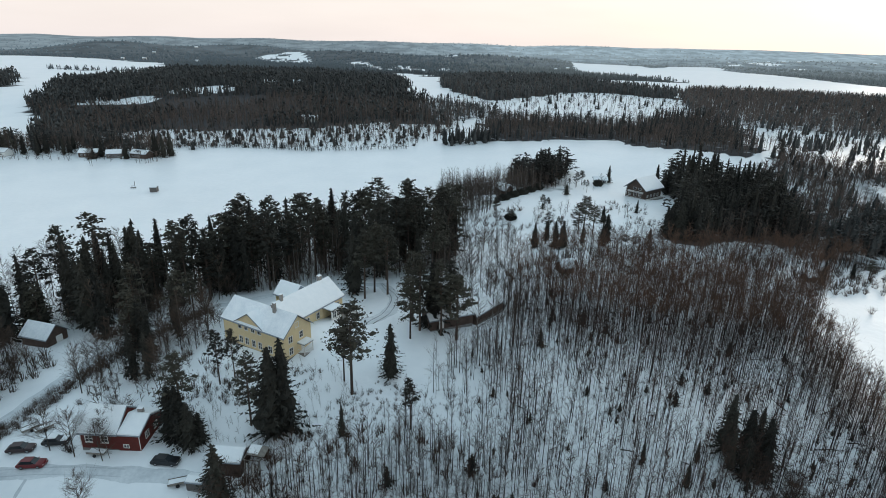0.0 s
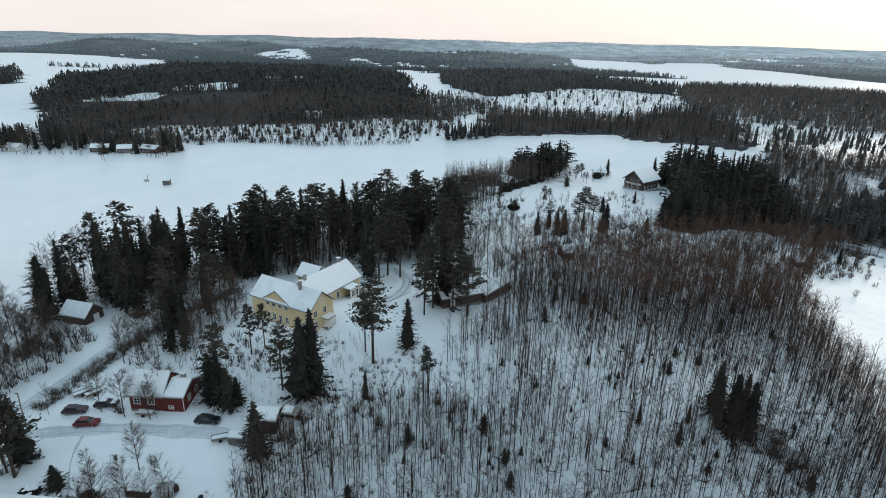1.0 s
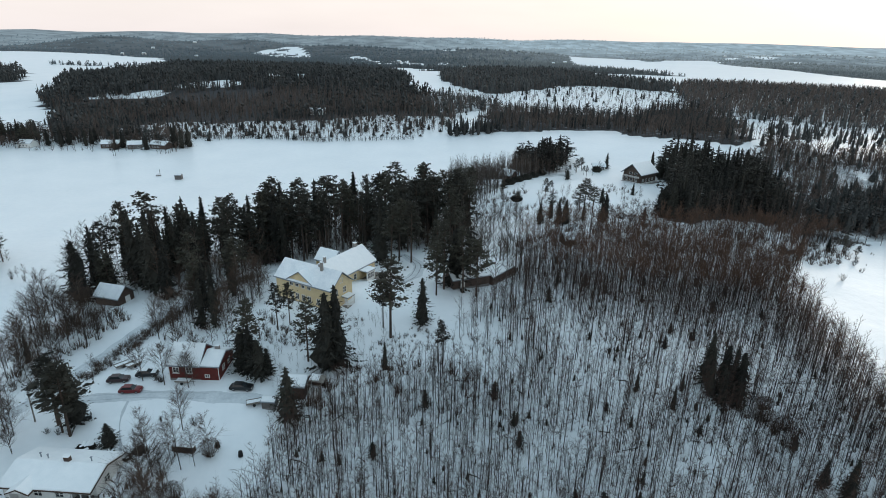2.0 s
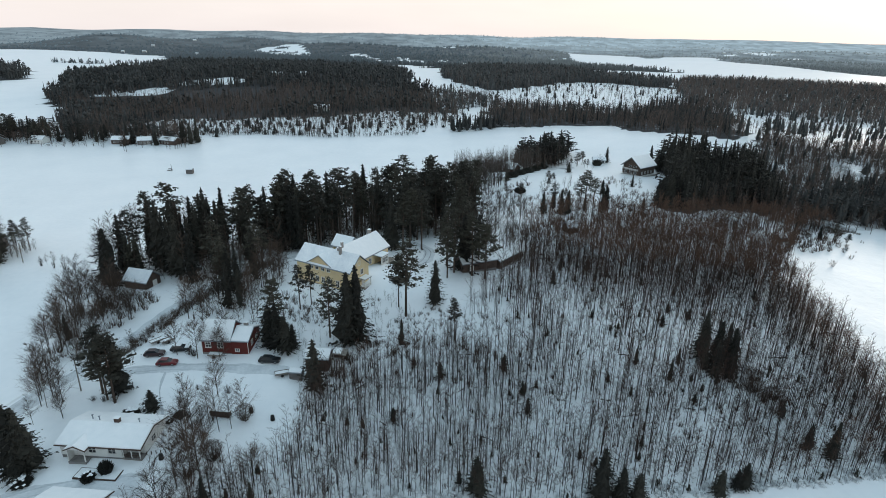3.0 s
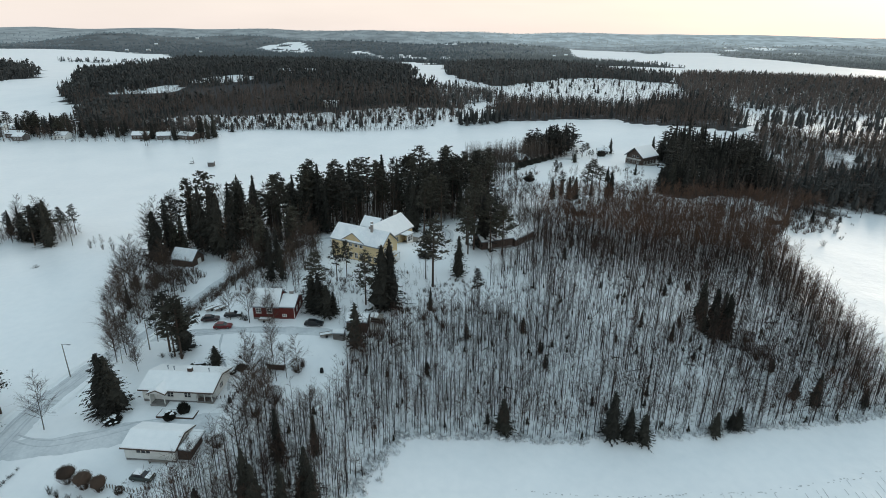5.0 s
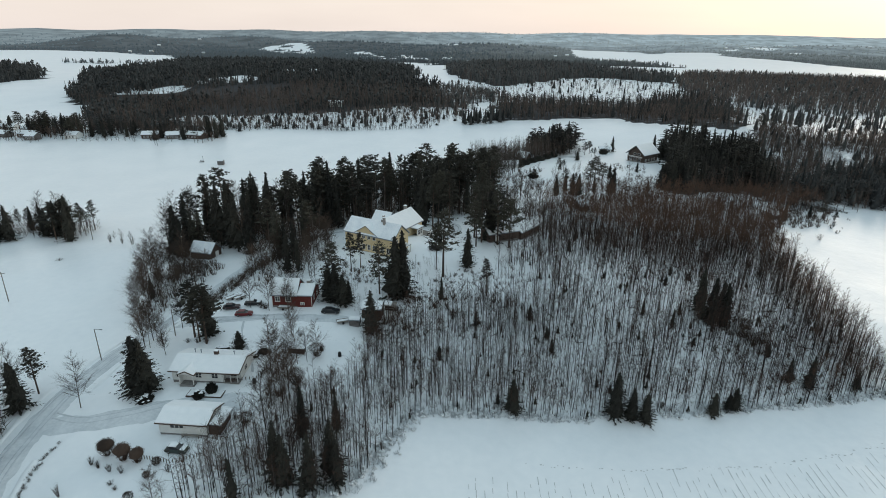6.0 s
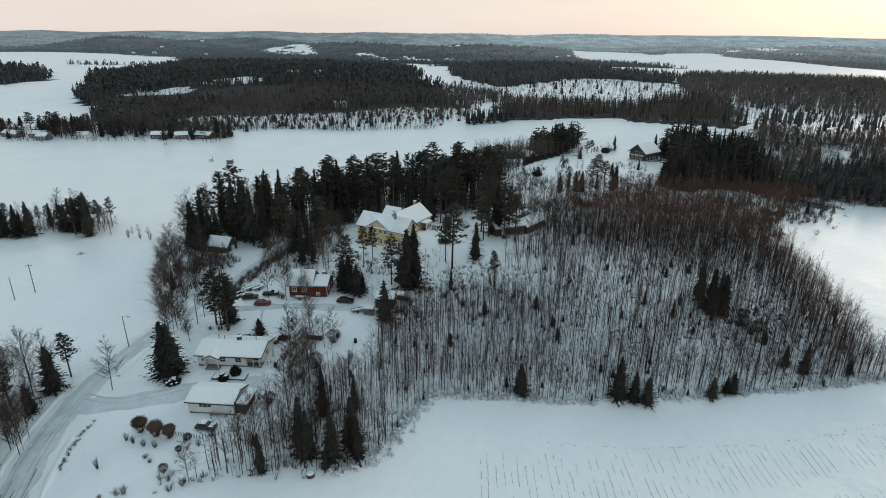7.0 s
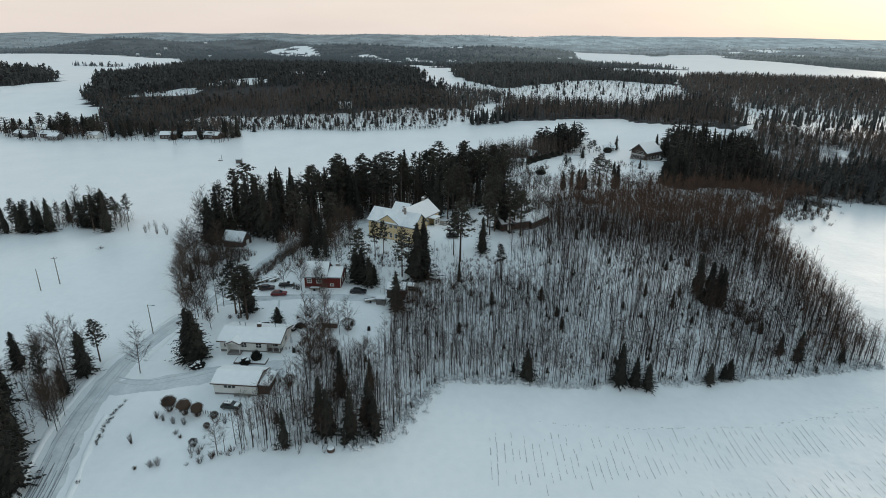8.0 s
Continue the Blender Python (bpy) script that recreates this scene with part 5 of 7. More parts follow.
FIELD_TREES = [
    ("spruce", 56, 90.5, 13, 1.25), ("spruce", 58.8, 88.5, 12, 1.2), ("spruce", 61.8, 87.4, 11.5, 1.35), ("spruce", 60, 84.5, 8, 1.4), ("spruce", 57, 85, 9, 1.3), ("spruce", 55, 86.5, 9, 0.9), ("spruce", 63, 92, 10, 0.9),
    ("spruce", 45, 81.5, 6, 0.9), ("spruce", 38, 85, 5.5, 0.8), ("spruce", 49, 87, 5, 0.9), ("spruce", 21.8, 52, 12, 1.15), ("spruce", 25.5, 51.6, 8.5, 1.4),
    ("spruce", 28.6, 51.4, 7.5, 1.5), ("spruce", 45.4, 54.5, 6.4, 1.5), ("spruce", 51.2, 56.4, 6.4, 1.7), ("spruce", 49.6, 56.2, 5, 1.5), ("spruce", 73, 64, 9.5, 1.0),
    ("spruce", 69, 66, 7, 1.1)]
YARD_TREES = [
    ("spruce", -1.4, 51, 8.5, 1.6), ("spruce", -52, 20.5, 9, 0.9), ("spruce", -46, 25.5, 13, 1.1), ("spruce", -44.5, 24.5, 11, 1.15), ("spruce", -40, 24.5, 12, 1.1),
    ("spruce", -35.5, 26, 10, 1.15), ("spruce", -37, 28.5, 12, 1.1), ("spruce", -44, 37, 12, 0.85), ("spruce", -38, 40, 9, 0.9), ("spruce", -81.1, 48.8, 14.0, 1.4), ("spruce", -80.2, 49.3, 13.0, 1.5),
    ("pine", -73.5, 66.5, 15.5, 1.25), ("pine", -75.5, 67.5, 13, 1.1), ("spruce", -64.6, 63.6, 5.0, 2.0), ("spruce", -74, 69.5, 14, 1.0), ("pine", -77.5, 69.5, 15, 1.2)]
LANE_TREES = [
    ("spruce", -121.8, 47.9, 10.5, 1.3), ("spruce", -104.7, 45.2, 11.8, 1.45), ("pine", -104.0, 50.5, 11.2, 1.1), ("spruce", -104.9, 37.8, 7.8, 1.3), ("pine", -111.7, 41.3, 10.5, 1.1),
    ("spruce", -116, 34.2, 17, 1.2), ("spruce", -97.8, 10.6, 15, 1.5), ("spruce", -101.5, 15, 17, 1.35), ("spruce", -103.5, 20, 14, 1.3), ("spruce", -109, 25, 16, 1.2),
    ("spruce", -99, 3, 15, 1.3), ("spruce", -110, 14, 16, 1.2), ("spruce", -106, 8, 16, 1.25), ("spruce", -115, 24, 15, 1.2), ("spruce", -128, 46, 12, 1.1), ("spruce", -122, 37, 14, 1.2)]
SLOPE_TREES = [
    ("pine", 41, 206, 8, 1.2), ("pine", 52, 203, 12, 1.35), ("pine", 55, 207, 13, 1.3), ("pine", 57.5, 203, 11, 1.4), ("spruce", 65, 217, 7, 1.2), ("spruce", 60, 194, 11, 1.1),
    ("spruce", 78, 200, 5, 1.2), ("pine", 44, 236, 7, 1.2), ("pine", 46, 234, 6, 1.2), ("spruce", 61, 268, 6, 1.4), ("pine", 72, 295, 8, 1.3), ("pine", 76, 300, 8, 1.4),
    ("spruce", 84, 234, 6, 1.0), ("pine", 29, 222, 5, 1.8), ("pine", 24, 232, 8, 1.2), ("spruce", 40, 186, 10, 1.2), ("spruce", 43, 187, 10, 1.2), ("spruce", 33, 186, 9, 1.2),
    ("pine", 152, 186, 7, 1.2), ("spruce", 146, 186, 6, 1.2), ("pine", 205, 345, 15, 1.1), ("spruce", 92, 306, 10, 1.0), ("spruce", 116, 300, 12, 1.0)]


def grove(kinds, line, count, width, low, high, wide=1.2, seed=1):
    """Trees strewn in a belt along a line from one end to the other."""
    rng = np.random.default_rng(seed)
    (ax, ay), (bx, by) = line
    ln = math.hypot(bx - ax, by - ay)
    for i in range(count):
        g = (i + rng.uniform(0.1, 0.9)) / count
        off = rng.uniform(-0.5, 0.5) * width
        plant(kinds[rng.integers(len(kinds))], ax + (bx - ax) * g - (by - ay) / ln * off, ay + (by - ay) * g + (bx - ax) / ln * off, rng.uniform(low, high), wide * rng.uniform(0.9, 1.1), rng=rng)


for kd, tx, ty, th, tw in HILL_TREES + HILLFOOT_TREES + FIELD_TREES + YARD_TREES + LANE_TREES + SLOPE_TREES:
    plant(kd, tx, ty, th, tw * (1.3 if kd == "spruce" and ty > 180 and th < 14 else 1.12 if kd == "spruce" else 1.0))
# belts of trees: the lane, the wood by the hamlet, the field's edge, the copse on the slope
grove(["alder", "birch"], ((-100.0, 25.0), (-105.0, 36.0)), 13, 5.0, 7, 11, 0.8, 3)
for tx, ty, th in ((-112.2, 48.9, 13.2), (-110, 46, 11), (-114.5, 45.5, 10), (-117, 49, 9)):
    plant("alder", tx, ty, th, 0.85, "tall leafless roadside tree with a wide crown")
grove(["pine", "spruce"], ((-354, 412), (-296, 390)), 13, 14.0, 14, 19, 1.3, 5)
grove(["pine", "spruce"], ((-292, 394), (-260, 396)), 4, 6.0, 11, 15, 1.3, 6)
grove(["spruce"], ((-198, 389), (-186, 394)), 4, 8.0, 14, 18, 1.2, 7)
grove(["spruce", "pine", "spruce"], ((-212, 149), (-178, 150)), 12, 8.0, 9, 15, 1.5, 8)
grove(["pine", "spruce"], ((-170, 152), (-153, 150)), 9, 8.0, 11, 17, 1.35, 18)
grove(["spruce"], ((85, 206), (104, 210)), 11, 7.0, 11, 14, 1.65, 9)
for tx, ty, th in ((-88.5, 66.5, 9), (-90, 69, 8), (-87.5, 69, 10), (-84.6, 67.3, 8), (-81.6, 62.5, 6), (-82.5, 74.2, 9), (-94.5, 78, 8), (-67.7, 82.6, 8.5), (-62.4, 81.0, 9.5), (-56.9, 79.9, 8), (-53.3, 68, 9), (-57.5, 86.5, 8), (-222.5, 361, 13), (-225, 363, 11), (-107, 106, 11), (-108, 111, 11), (-109, 116, 12), (-104, 98, 10), (-99, 86, 10), (-96, 78, 8), (-102, 94, 10)):
    plant("alder", tx, ty, th, 0.95)
for tx, ty, th in ((-109, 50.9, 12.3), (-119, 51, 10), (-107, 41, 9), (-78, 82.5, 7), (-56.5, 60.5, 11), (-54, 57, 12), (-53, 52, 13), (-52, 60, 9), (-51, 48, 12),
                   (-86.5, 61, 7), (-92, 72, 12), (-112, 152, 18), (-108, 142, 17), (-112, 133, 15), (-114, 139, 16), (-115, 146, 17), (-110, 129, 14), (-113, 158, 17), (-107, 136, 16), (-104, 148, 18), (-98, 166, 18), (-82, 168, 18), (-64, 164, 17), (-178, 166, 15), (-172, 167, 15), (-168, 165, 14), (-87, 66, 11), (-86, 68, 10), (-82, 63, 6), (-58, 83, 8), (-56, 80.5, 7), (-50, 59, 12), (-48, 60, 9), (-46, 62, 10), (-137, 144, 4), (-134, 143, 5), (-130, 142, 4)):
    plant("birch", tx, ty, th)

plant("birch", -91.6, 44.9, 12.3, 1.25, "leafless birch with a full crown beside the road")


# ---- stands near the villa ----
def stand(poly, spacing, mixture, lo, hi, rng, group, keep=None):
    xs, ys = sow(poly, spacing, rng, keep)
    for x, y in zip(xs, ys):
        kind = mixture[rng.integers(len(mixture))]
        h = rng.uniform(lo, hi) * (0.85 if kind.endswith("birch") else 0.65 if kind.endswith("alder") and hi > 12 else 1.0)
        plant(kind, x, y, h, rng.uniform(0.85, 1.15), "", group, rng)


def off_lane(x, y):
    """Keeps trees away from the lane, the villa and the open yards."""
    lane = np.array([(-82, 95), (-76, 118), (-66, 140), (-50, 152), (-30, 162), (-17, 158), (-11, 142), (-12, 128)], float)
    ok = np.ones(len(x), bool)
    for a, b in zip(lane, lane[1:]):
        d = b - a
        k = np.clip(((x - a[0]) * d[0] + (y - a[1]) * d[1]) / (d @ d), 0, 1)
        ok &= np.hypot(x - a[0] - k * d[0], y - a[1] - k * d[1]) > 4.0
    for cx, cy, cr in ((-33, 118, 16), (-25, 128, 12), (-90, 119, 8), (-60, 214, 9), (-50, 240, 8)):
        ok &= np.hypot(x - cx, y - cy) > cr
    return ok


_s = np.random.default_rng(5)
stand([(-108, 128), (-90, 124), (-74, 122), (-64, 144), (-58, 160), (-66, 178), (-84, 172), (-104, 160)], 4.1, ["stand_spruce", "stand_spruce", "stand_spruce", "stand_pine", "stand_alder", "stand_birch"], 12, 24, _s, "trees of the west belt", off_lane)
stand([(-64, 152), (-50, 158), (-30, 168), (-14, 164), (0, 162), (8, 190), (0, 210), (-20, 215), (-48, 212), (-74, 205), (-72, 178)], 4.7, ["stand_pine", "stand_pine", "stand_pine", "stand_pine", "stand_spruce", "stand_birch", "stand_birch", "stand_birch"], 15, 25, _s, "trees of the belt behind the villa", off_lane)
stand([(-73, 104), (-62, 95), (-54, 96), (-50, 112), (-54, 126), (-64, 142), (-71, 128)], 4.4, ["stand_pine", "stand_spruce", "birch", "alder", "birch"], 11, 17, _s, "trees beside the villa", off_lane)
stand([(-103, 91), (-97, 79), (-91, 86), (-87, 104), (-84, 114), (-94, 117), (-107, 116), (-107, 104)], 3.3, ["alder", "alder", "birch"], 8, 15, _s, "bare trees along the lane", off_lane)
stand([(-80, 99), (-70, 96), (-62, 108), (-66, 116), (-74, 114)], 5.0, ["alder", "alder", "birch"], 7, 11, _s, "bare trees between lane and villa", off_lane)
stand([(4, 114), (16, 112), (20, 124), (14, 150), (2, 156), (0, 140)], 4.6, ["stand_birch"], 12, 17, _s, "birches behind the long shed", lambda x, y: off_lane(x, y) & (np.hypot(x - 8, y - 122) > 5))
stand([(2, 130), (16, 128), (20, 150), (28, 176), (26, 196), (10, 202), (6, 170), (-2, 150)], 4.6, ["stand_birch", "stand_birch", "stand_birch", "stand_alder"], 9, 16, _s, "tall birches between villa and gardens", off_lane)
stand([(20, 210), (80, 198), (92, 222), (88, 240), (60, 236), (30, 238)], 7.0, ["stand_birch", "stand_alder", "stand_pine", "stand_alder"], 2.5, 6, _s, "small trees of the gardens")
stand([(60, 262), (78, 278), (86, 296), (74, 318), (58, 300), (50, 275)], 8, ["stand_birch", "stand_alder", "stand_pine"], 3, 7, _s, "small trees behind the gardens", lambda x, y: np.hypot(x - 86, y - 304) > 7)
stand([(30, 182), (62, 186), (62, 196), (36, 196)], 5.5, ["stand_spruce", "stand_birch"], 6, 10, _s, "trees below the gardens")
stand([(-56, 34), (-46, 40), (-44, 56), (-52, 62), (-58, 50)], 5.4, ["birch", "alder"], 7, 12, _s, "birches beside the bungalow garden")
stand([(-64, 17), (-46, 23), (-36, 34), (-40, 50), (-50, 44), (-58, 32)], 5.2, ["birch", "birch", "alder"], 7, 12.5, _s, "birches at the end of the garden")
stand([(-196, 149), (-180, 155), (-154, 157), (-152, 164), (-172, 171), (-196, 168)], 3.9, ["pine", "stand_birch", "spruce", "stand_birch"], 7, 13, _s, "trees of the grove in the fields", lambda x, y: (np.hypot(x + 171, y - 163) > 5) & ((y > 160) | (np.abs(x + 171) > 6)))

# leafless brown understorey between the tall trees
under = [joined(slim_shape(_s, 7, 8, 3, 0.26, 0.007, 0.08, 3.9)) for _ in range(6)]
rows = []
for p, sp, hi in (([(-110, 126), (-90, 122), (-72, 120), (-62, 144), (-56, 160), (-66, 178), (-84, 172), (-106, 160)], 2.2, 1.25),
                  ([(-64, 152), (-50, 156), (-30, 166), (-14, 162), (4, 160), (8, 190), (0, 210), (-20, 215), (-48, 212), (-74, 205), (-72, 178)], 2.3, 1.7),
                  ([(-73, 104), (-64, 92), (-54, 92), (-50, 112), (-52, 126), (-62, 142), (-71, 128)], 2.3, 0.9), ([(-200, 149), (-152, 152), (-152, 164), (-196, 168)], 1.9, 1.0),
                  ([(-116, 22), (-104, 20), (-101, 30), (-104, 46), (-122, 52), (-126, 40)], 2.3, 1.0)):
    tx, ty = sow(p, sp, _s, off_lane)
    rows += [(float(x), float(y), H(x, y), _s.uniform(0.7, 1.2), _s.uniform(0.35, hi)) for x, y in zip(tx, ty)]
scatter("understorey", under, rows, [BARK, TWIG], "leafless brown saplings and brush between the tall trees", "brush", _s, 0.06)

# ---- the young birch plantation on the slope ----
GLADE = [(-8, 94), (-6.5, 103), (8.5, 101.5), (15.7, 90), (10, 84), (0, 84.5)]


def in_wood(x, y):
    patch = np.sin(x * 0.21 + 2 * np.sin(y * 0.13)) + np.sin(y * 0.24 + 1.1) + rng_noise(x, y)
    return ~(inside(x, y, GLADE) & (np.sin(x * 12.9 + y * 7.1) > -0.85)) & ~(np.hypot((x - 39) * 1.2, y - 157) < 9) & (np.hypot(x - 12, y - 127) > 6) & (patch > -1.7)


def rng_noise(x, y):
    return np.sin(x * 37.3 + y * 17.9)


_b = np.random.default_rng(11)
bx, by = sow(PLANTATION, 1.38, _b, lambda x, y: in_wood(x, y) & ~((y > 80) & (y < 117) & (x > 18) & (x < 82) & (rng_noise(x * 1.7, y) < -0.35)), 0.85)
near = by + 0.15 * np.abs(bx) < 66.0
near_i, rest_i = np.flatnonzero(near), np.flatnonzero(~near)
if len(near_i) > 290:
    pick = _b.permutation(near_i)
    near_i, rest_i = pick[:290], np.concatenate([rest_i, pick[290:]])
for i in near_i:
    plant("young_birch", float(bx[i]), float(by[i]), _b.uniform(6.5, 11), _b.uniform(0.8, 1.2), "", "young birches along the field", _b)
light = [joined(slim_shape(_b, _b.uniform(9.5, 13.5), 11, 4, _b.uniform(0.15, 0.22), _b.uniform(0.0048, 0.0072), 0.28 + 0.1 * (k % 3), _b.uniform(1.5, 2.0))) for k in range(16)]
dense = [joined(slim_shape(_b, 12.5, 13, 4, 0.19, 0.0062, 0.5 + 0.05 * (k % 3), 2.5)) for k in range(10)]
rows_a, rows_b = [], []
for i in rest_i:
    x, y = float(bx[i]), float(by[i])
    back = y > 132 + 0.6 * max(0, 32 - x) - 0.05 * max(0, x - 62) + _b.normal(0, 5)
    h = _b.uniform(0.5, 1.08) * (0.86 if y < 75 else 1.0)
    (rows_b if back else rows_a).append((x, y, H(x, y), _b.uniform(0.8, 1.2), h))
scatter("birch_plantation", light, rows_a, [POLE_WOOD_TRUNKS, POLE_WOOD_TWIGS], "leafless young birch wood on the snowy slope", "birch wood", _b, 0.012)
scatter("birch_plantation", dense, rows_b, [POLE_WOOD_TRUNKS, RED_TWIGS], "dense birch wood with reddish brown leafless crowns", "birch wood", _b, 0.012)
BACK_SLOPE = [(20, 150), (36, 154), (53, 158), (72, 161), (104, 161), (110, 150), (120, 160), (134, 184), (164, 199), (137, 203), (100, 198), (84, 190), (60, 186), (40, 176), (24, 164)]
zx, zy = sow(BACK_SLOPE, 2.0, _b, in_wood, 0.9)
scatter("birch_thicket", dense, [(float(x), float(y), H(x, y), _b.uniform(0.8, 1.2), _b.uniform(0.5, 0.95)) for x, y in zip(zx, zy)], [POLE_WOOD_TRUNKS, RED_TWIGS], "low reddish brown birch thicket behind the plantation", "birch wood", _b, 0.05)
sx, sy = sow(PLANTATION, 13, _b, in_wood, 0.95)
for x, y in zip(sx, sy):
    plant("small_spruce", float(x), float(y), _b.uniform(1.5, 5.5) * _b.uniform(0.7, 1.0), _b.uniform(1.1, 1.7), "", "small spruces under the birches", _b)

# the wood's thicker eastern rim
ex, ey = sow([(70, 61), (96, 63), (100, 100), (106, 132), (97, 132), (88, 95), (80, 74)], 2.3, _b, None, 0.85)
scatter("birch_rim", dense, [(float(x), float(y), H(x, y), _b.uniform(0.7, 1.1), _b.uniform(0.35, 0.75)) for x, y in zip(ex, ey)], [POLE_WOOD_TRUNKS, RED_TWIGS], "dense brown rim of the birch wood beside the field", "birch wood", _b, 0.05)

# undergrowth: saplings and bushes under the birches and along the lane
_u = np.random.default_rng(17)
bushes = [shrub_shape(_u, 1.25, 1.6, 10, 2, 2.4, False) for _ in range(5)]
low = [shrub_shape(_u, 0.9, 0.8, 9, 1, 1.3, False) for _ in range(4)]
ux, uy = sow(PLANTATION, 2.2, _u, lambda x, y: np.sin(x / 5 + 2 * np.sin(y / 7)) + np.sin(y / 6 - x / 11) > -0.5)
gx_, gy_ = sow([(52, 70), (66, 60), (95, 64), (97, 96), (72, 102), (56, 92)], 2.1, _u, None, 0.9)
ux, uy = np.concatenate([ux, gx_]), np.concatenate([uy, gy_])
scatter("undergrowth", bushes[:2] + low, [(float(a), float(b), H(a, b), *(_u.uniform(0.35, 1.0) * (1.25 if abs(a - 66) < 14 and abs(b - 80) < 16 else 1.0),) * 2) for a, b in zip(ux, uy)], [POLE_WOOD_TWIGS], "low brown undergrowth and saplings in the snow", "undergrowth", _u)
seedlings = [spruce_shape(_u, 1.6, 0.62, 5, 5, 2, 0.02, 0.3, 0.5)[1] for _ in range(4)]
qx_, qy_ = sow(PLANTATION, 5.2, _u, lambda x, y: in_wood(x, y) & (np.sin(x / 6.1 + 2 * np.sin(y / 8)) + np.sin(y / 5.3 - x / 9) > -0.2), 0.9)
scatter("spruce_seedlings", seedlings, [(float(a), float(b), H(a, b), *(_u.uniform(0.4, 1.5),) * 2) for a, b in zip(qx_, qy_)], [SPRUCE], "small dark spruce seedlings poking through the snow", "seedlings", _u)
saplings = [joined(slim_shape(_u, 4.0, 9, 1, 0.3, 0.008, 0.12, 1.5)) for _ in range(6)]
px_, py_ = sow(PLANTATION, 2.5, _u, None, 0.85)
scatter("saplings", saplings, [(float(a), float(b), H(a, b), _u.uniform(0.5, 1.2), _u.uniform(0.4, 1.2)) for a, b in zip(px_, py_)], [POLE_WOOD_TRUNKS, POLE_WOOD_TWIGS], "thin leafless saplings between the birches", "saplings", _u, 0.08)
px_, py_ = sow([(-54, 88), (-40, 80), (-26, 76), (-8, 82), (-2, 96), (-14, 104), (-40, 102), (-56, 100)], 1.7, _u, lambda x, y: np.sin(x / 3.7 + 2 * np.sin(y / 5)) + np.sin(y / 3.3) > -0.8, 0.85)
scatter("slope_saplings", saplings, [(float(a), float(b), H(a, b), _u.uniform(0.5, 1.1), _u.uniform(0.25, 1.0)) for a, b in zip(px_, py_)], [BARK, TWIG], "thin leafless saplings on the slope below the villa", "saplings", _u, 0.08)
WEST_THICKETS = [([(-101, 90), (-96, 79), (-91, 86), (-87, 104), (-84, 114), (-94, 117), (-105, 115), (-105, 104)], 2.0, 0.8, 2.0), ([(-70, 15), (-42, 20), (-50, 34), (-62, 28), (-70, 22)], 2.4, 0.5, 1.2),
            ([(-48, 94), (-26, 91), (-8, 88), (-2, 98), (-22, 102), (-38, 104)], 1.2, 0.2, 0.8), ([(-60, 87), (-46, 90), (-44, 104), (-52, 112), (-68, 128), (-73, 110), (-70, 94)], 2.8, 0.5, 1.3),
            ([(-36, 60), (-20, 74), (-8, 84), (-8, 92), (-30, 86), (-40, 72)], 1.9, 0.5, 1.3), ([(-58, 44), (-48, 46), (-44, 58), (-50, 64), (-57, 60)], 2.2, 0.7, 1.6),
            ([(-36, 72), (-20, 75), (4, 76), (6, 86), (-8, 89), (-22, 87), (-34, 82)], 2.5, 0.7, 1.7), ([(-52, 88), (-38, 92), (-40, 102), (-54, 104)], 2.2, 0.5, 1.4)]
EAST_THICKETS = [([(16, 150), (60, 165), (100, 168), (92, 195), (60, 190), (30, 176), (12, 165)], 2.6, 0.8, 1.8),
            ([(8, 190), (30, 200), (30, 240), (16, 245), (10, 215)], 3.2, 0.8, 1.6), ([(100, 195), (150, 195), (165, 200), (150, 175), (112, 165)], 2.3, 0.9, 2.0),
            ([(15, 212), (60, 198), (96, 196), (88, 240), (60, 238), (20, 240)], 3.6, 0.6, 1.5), ([(62, 240), (92, 236), (88, 252), (66, 262)], 4.0, 0.6, 1.2), ([(60, 84), (66, 74), (74, 74), (74, 88), (64, 90)], 2.3, 0.6, 1.5), ([(142, 165), (144, 164), (165, 186), (163, 188)], 1.6, 0.4, 0.8)]
rows = []
for p, sp, lo, hi in WEST_THICKETS + EAST_THICKETS:
    tx, ty = sow(p, sp, _u, lambda x, y: np.sin(x / 3.1 + 2 * np.sin(y / 4.3)) + np.sin(y / 3.7 - x / 6) > (-0.9 if lo > 0.6 else -0.1))
    rows += [(float(a), float(b), H(a, b), *(_u.uniform(lo, hi),) * 2) for a, b in zip(tx, ty)]
scatter("thicket", bushes, rows, [TWIG], "leafless brown thicket beside lane and gardens", "thicket", _u)
hedge = [shrub_shape(_u, 1.15, 1.5, 22, 3, 1.2, False) for _ in range(5)]
tx, ty = sow([(-83.2, 84), (-79.5, 83), (-71, 112), (-60, 138), (-62.5, 140), (-75, 113)], 1.0, _u)
scatter("lane_hedge", hedge, [(float(a), float(b), H(a, b), *(_u.uniform(0.6, 1.35),) * 2) for a, b in zip(tx, ty)], [TWIG], "overgrown leafless brown hedge along the snowy lane", "hedge", _u)
rows = []
for k in range(70):
    f_ = _u.uniform()
    rows.append((150 + 20 * f_ + _u.normal(0, 0.8), 205 - 10.5 * f_ + _u.normal(0, 0.8)))
scatter("brush_pile", bushes, [(a, b, H(a, b), _u.uniform(0.5, 1.1), _u.uniform(0.4, 0.8)) for a, b in rows], [BARK], "long heap of cut brush along the field edge", "brush pile", _u)
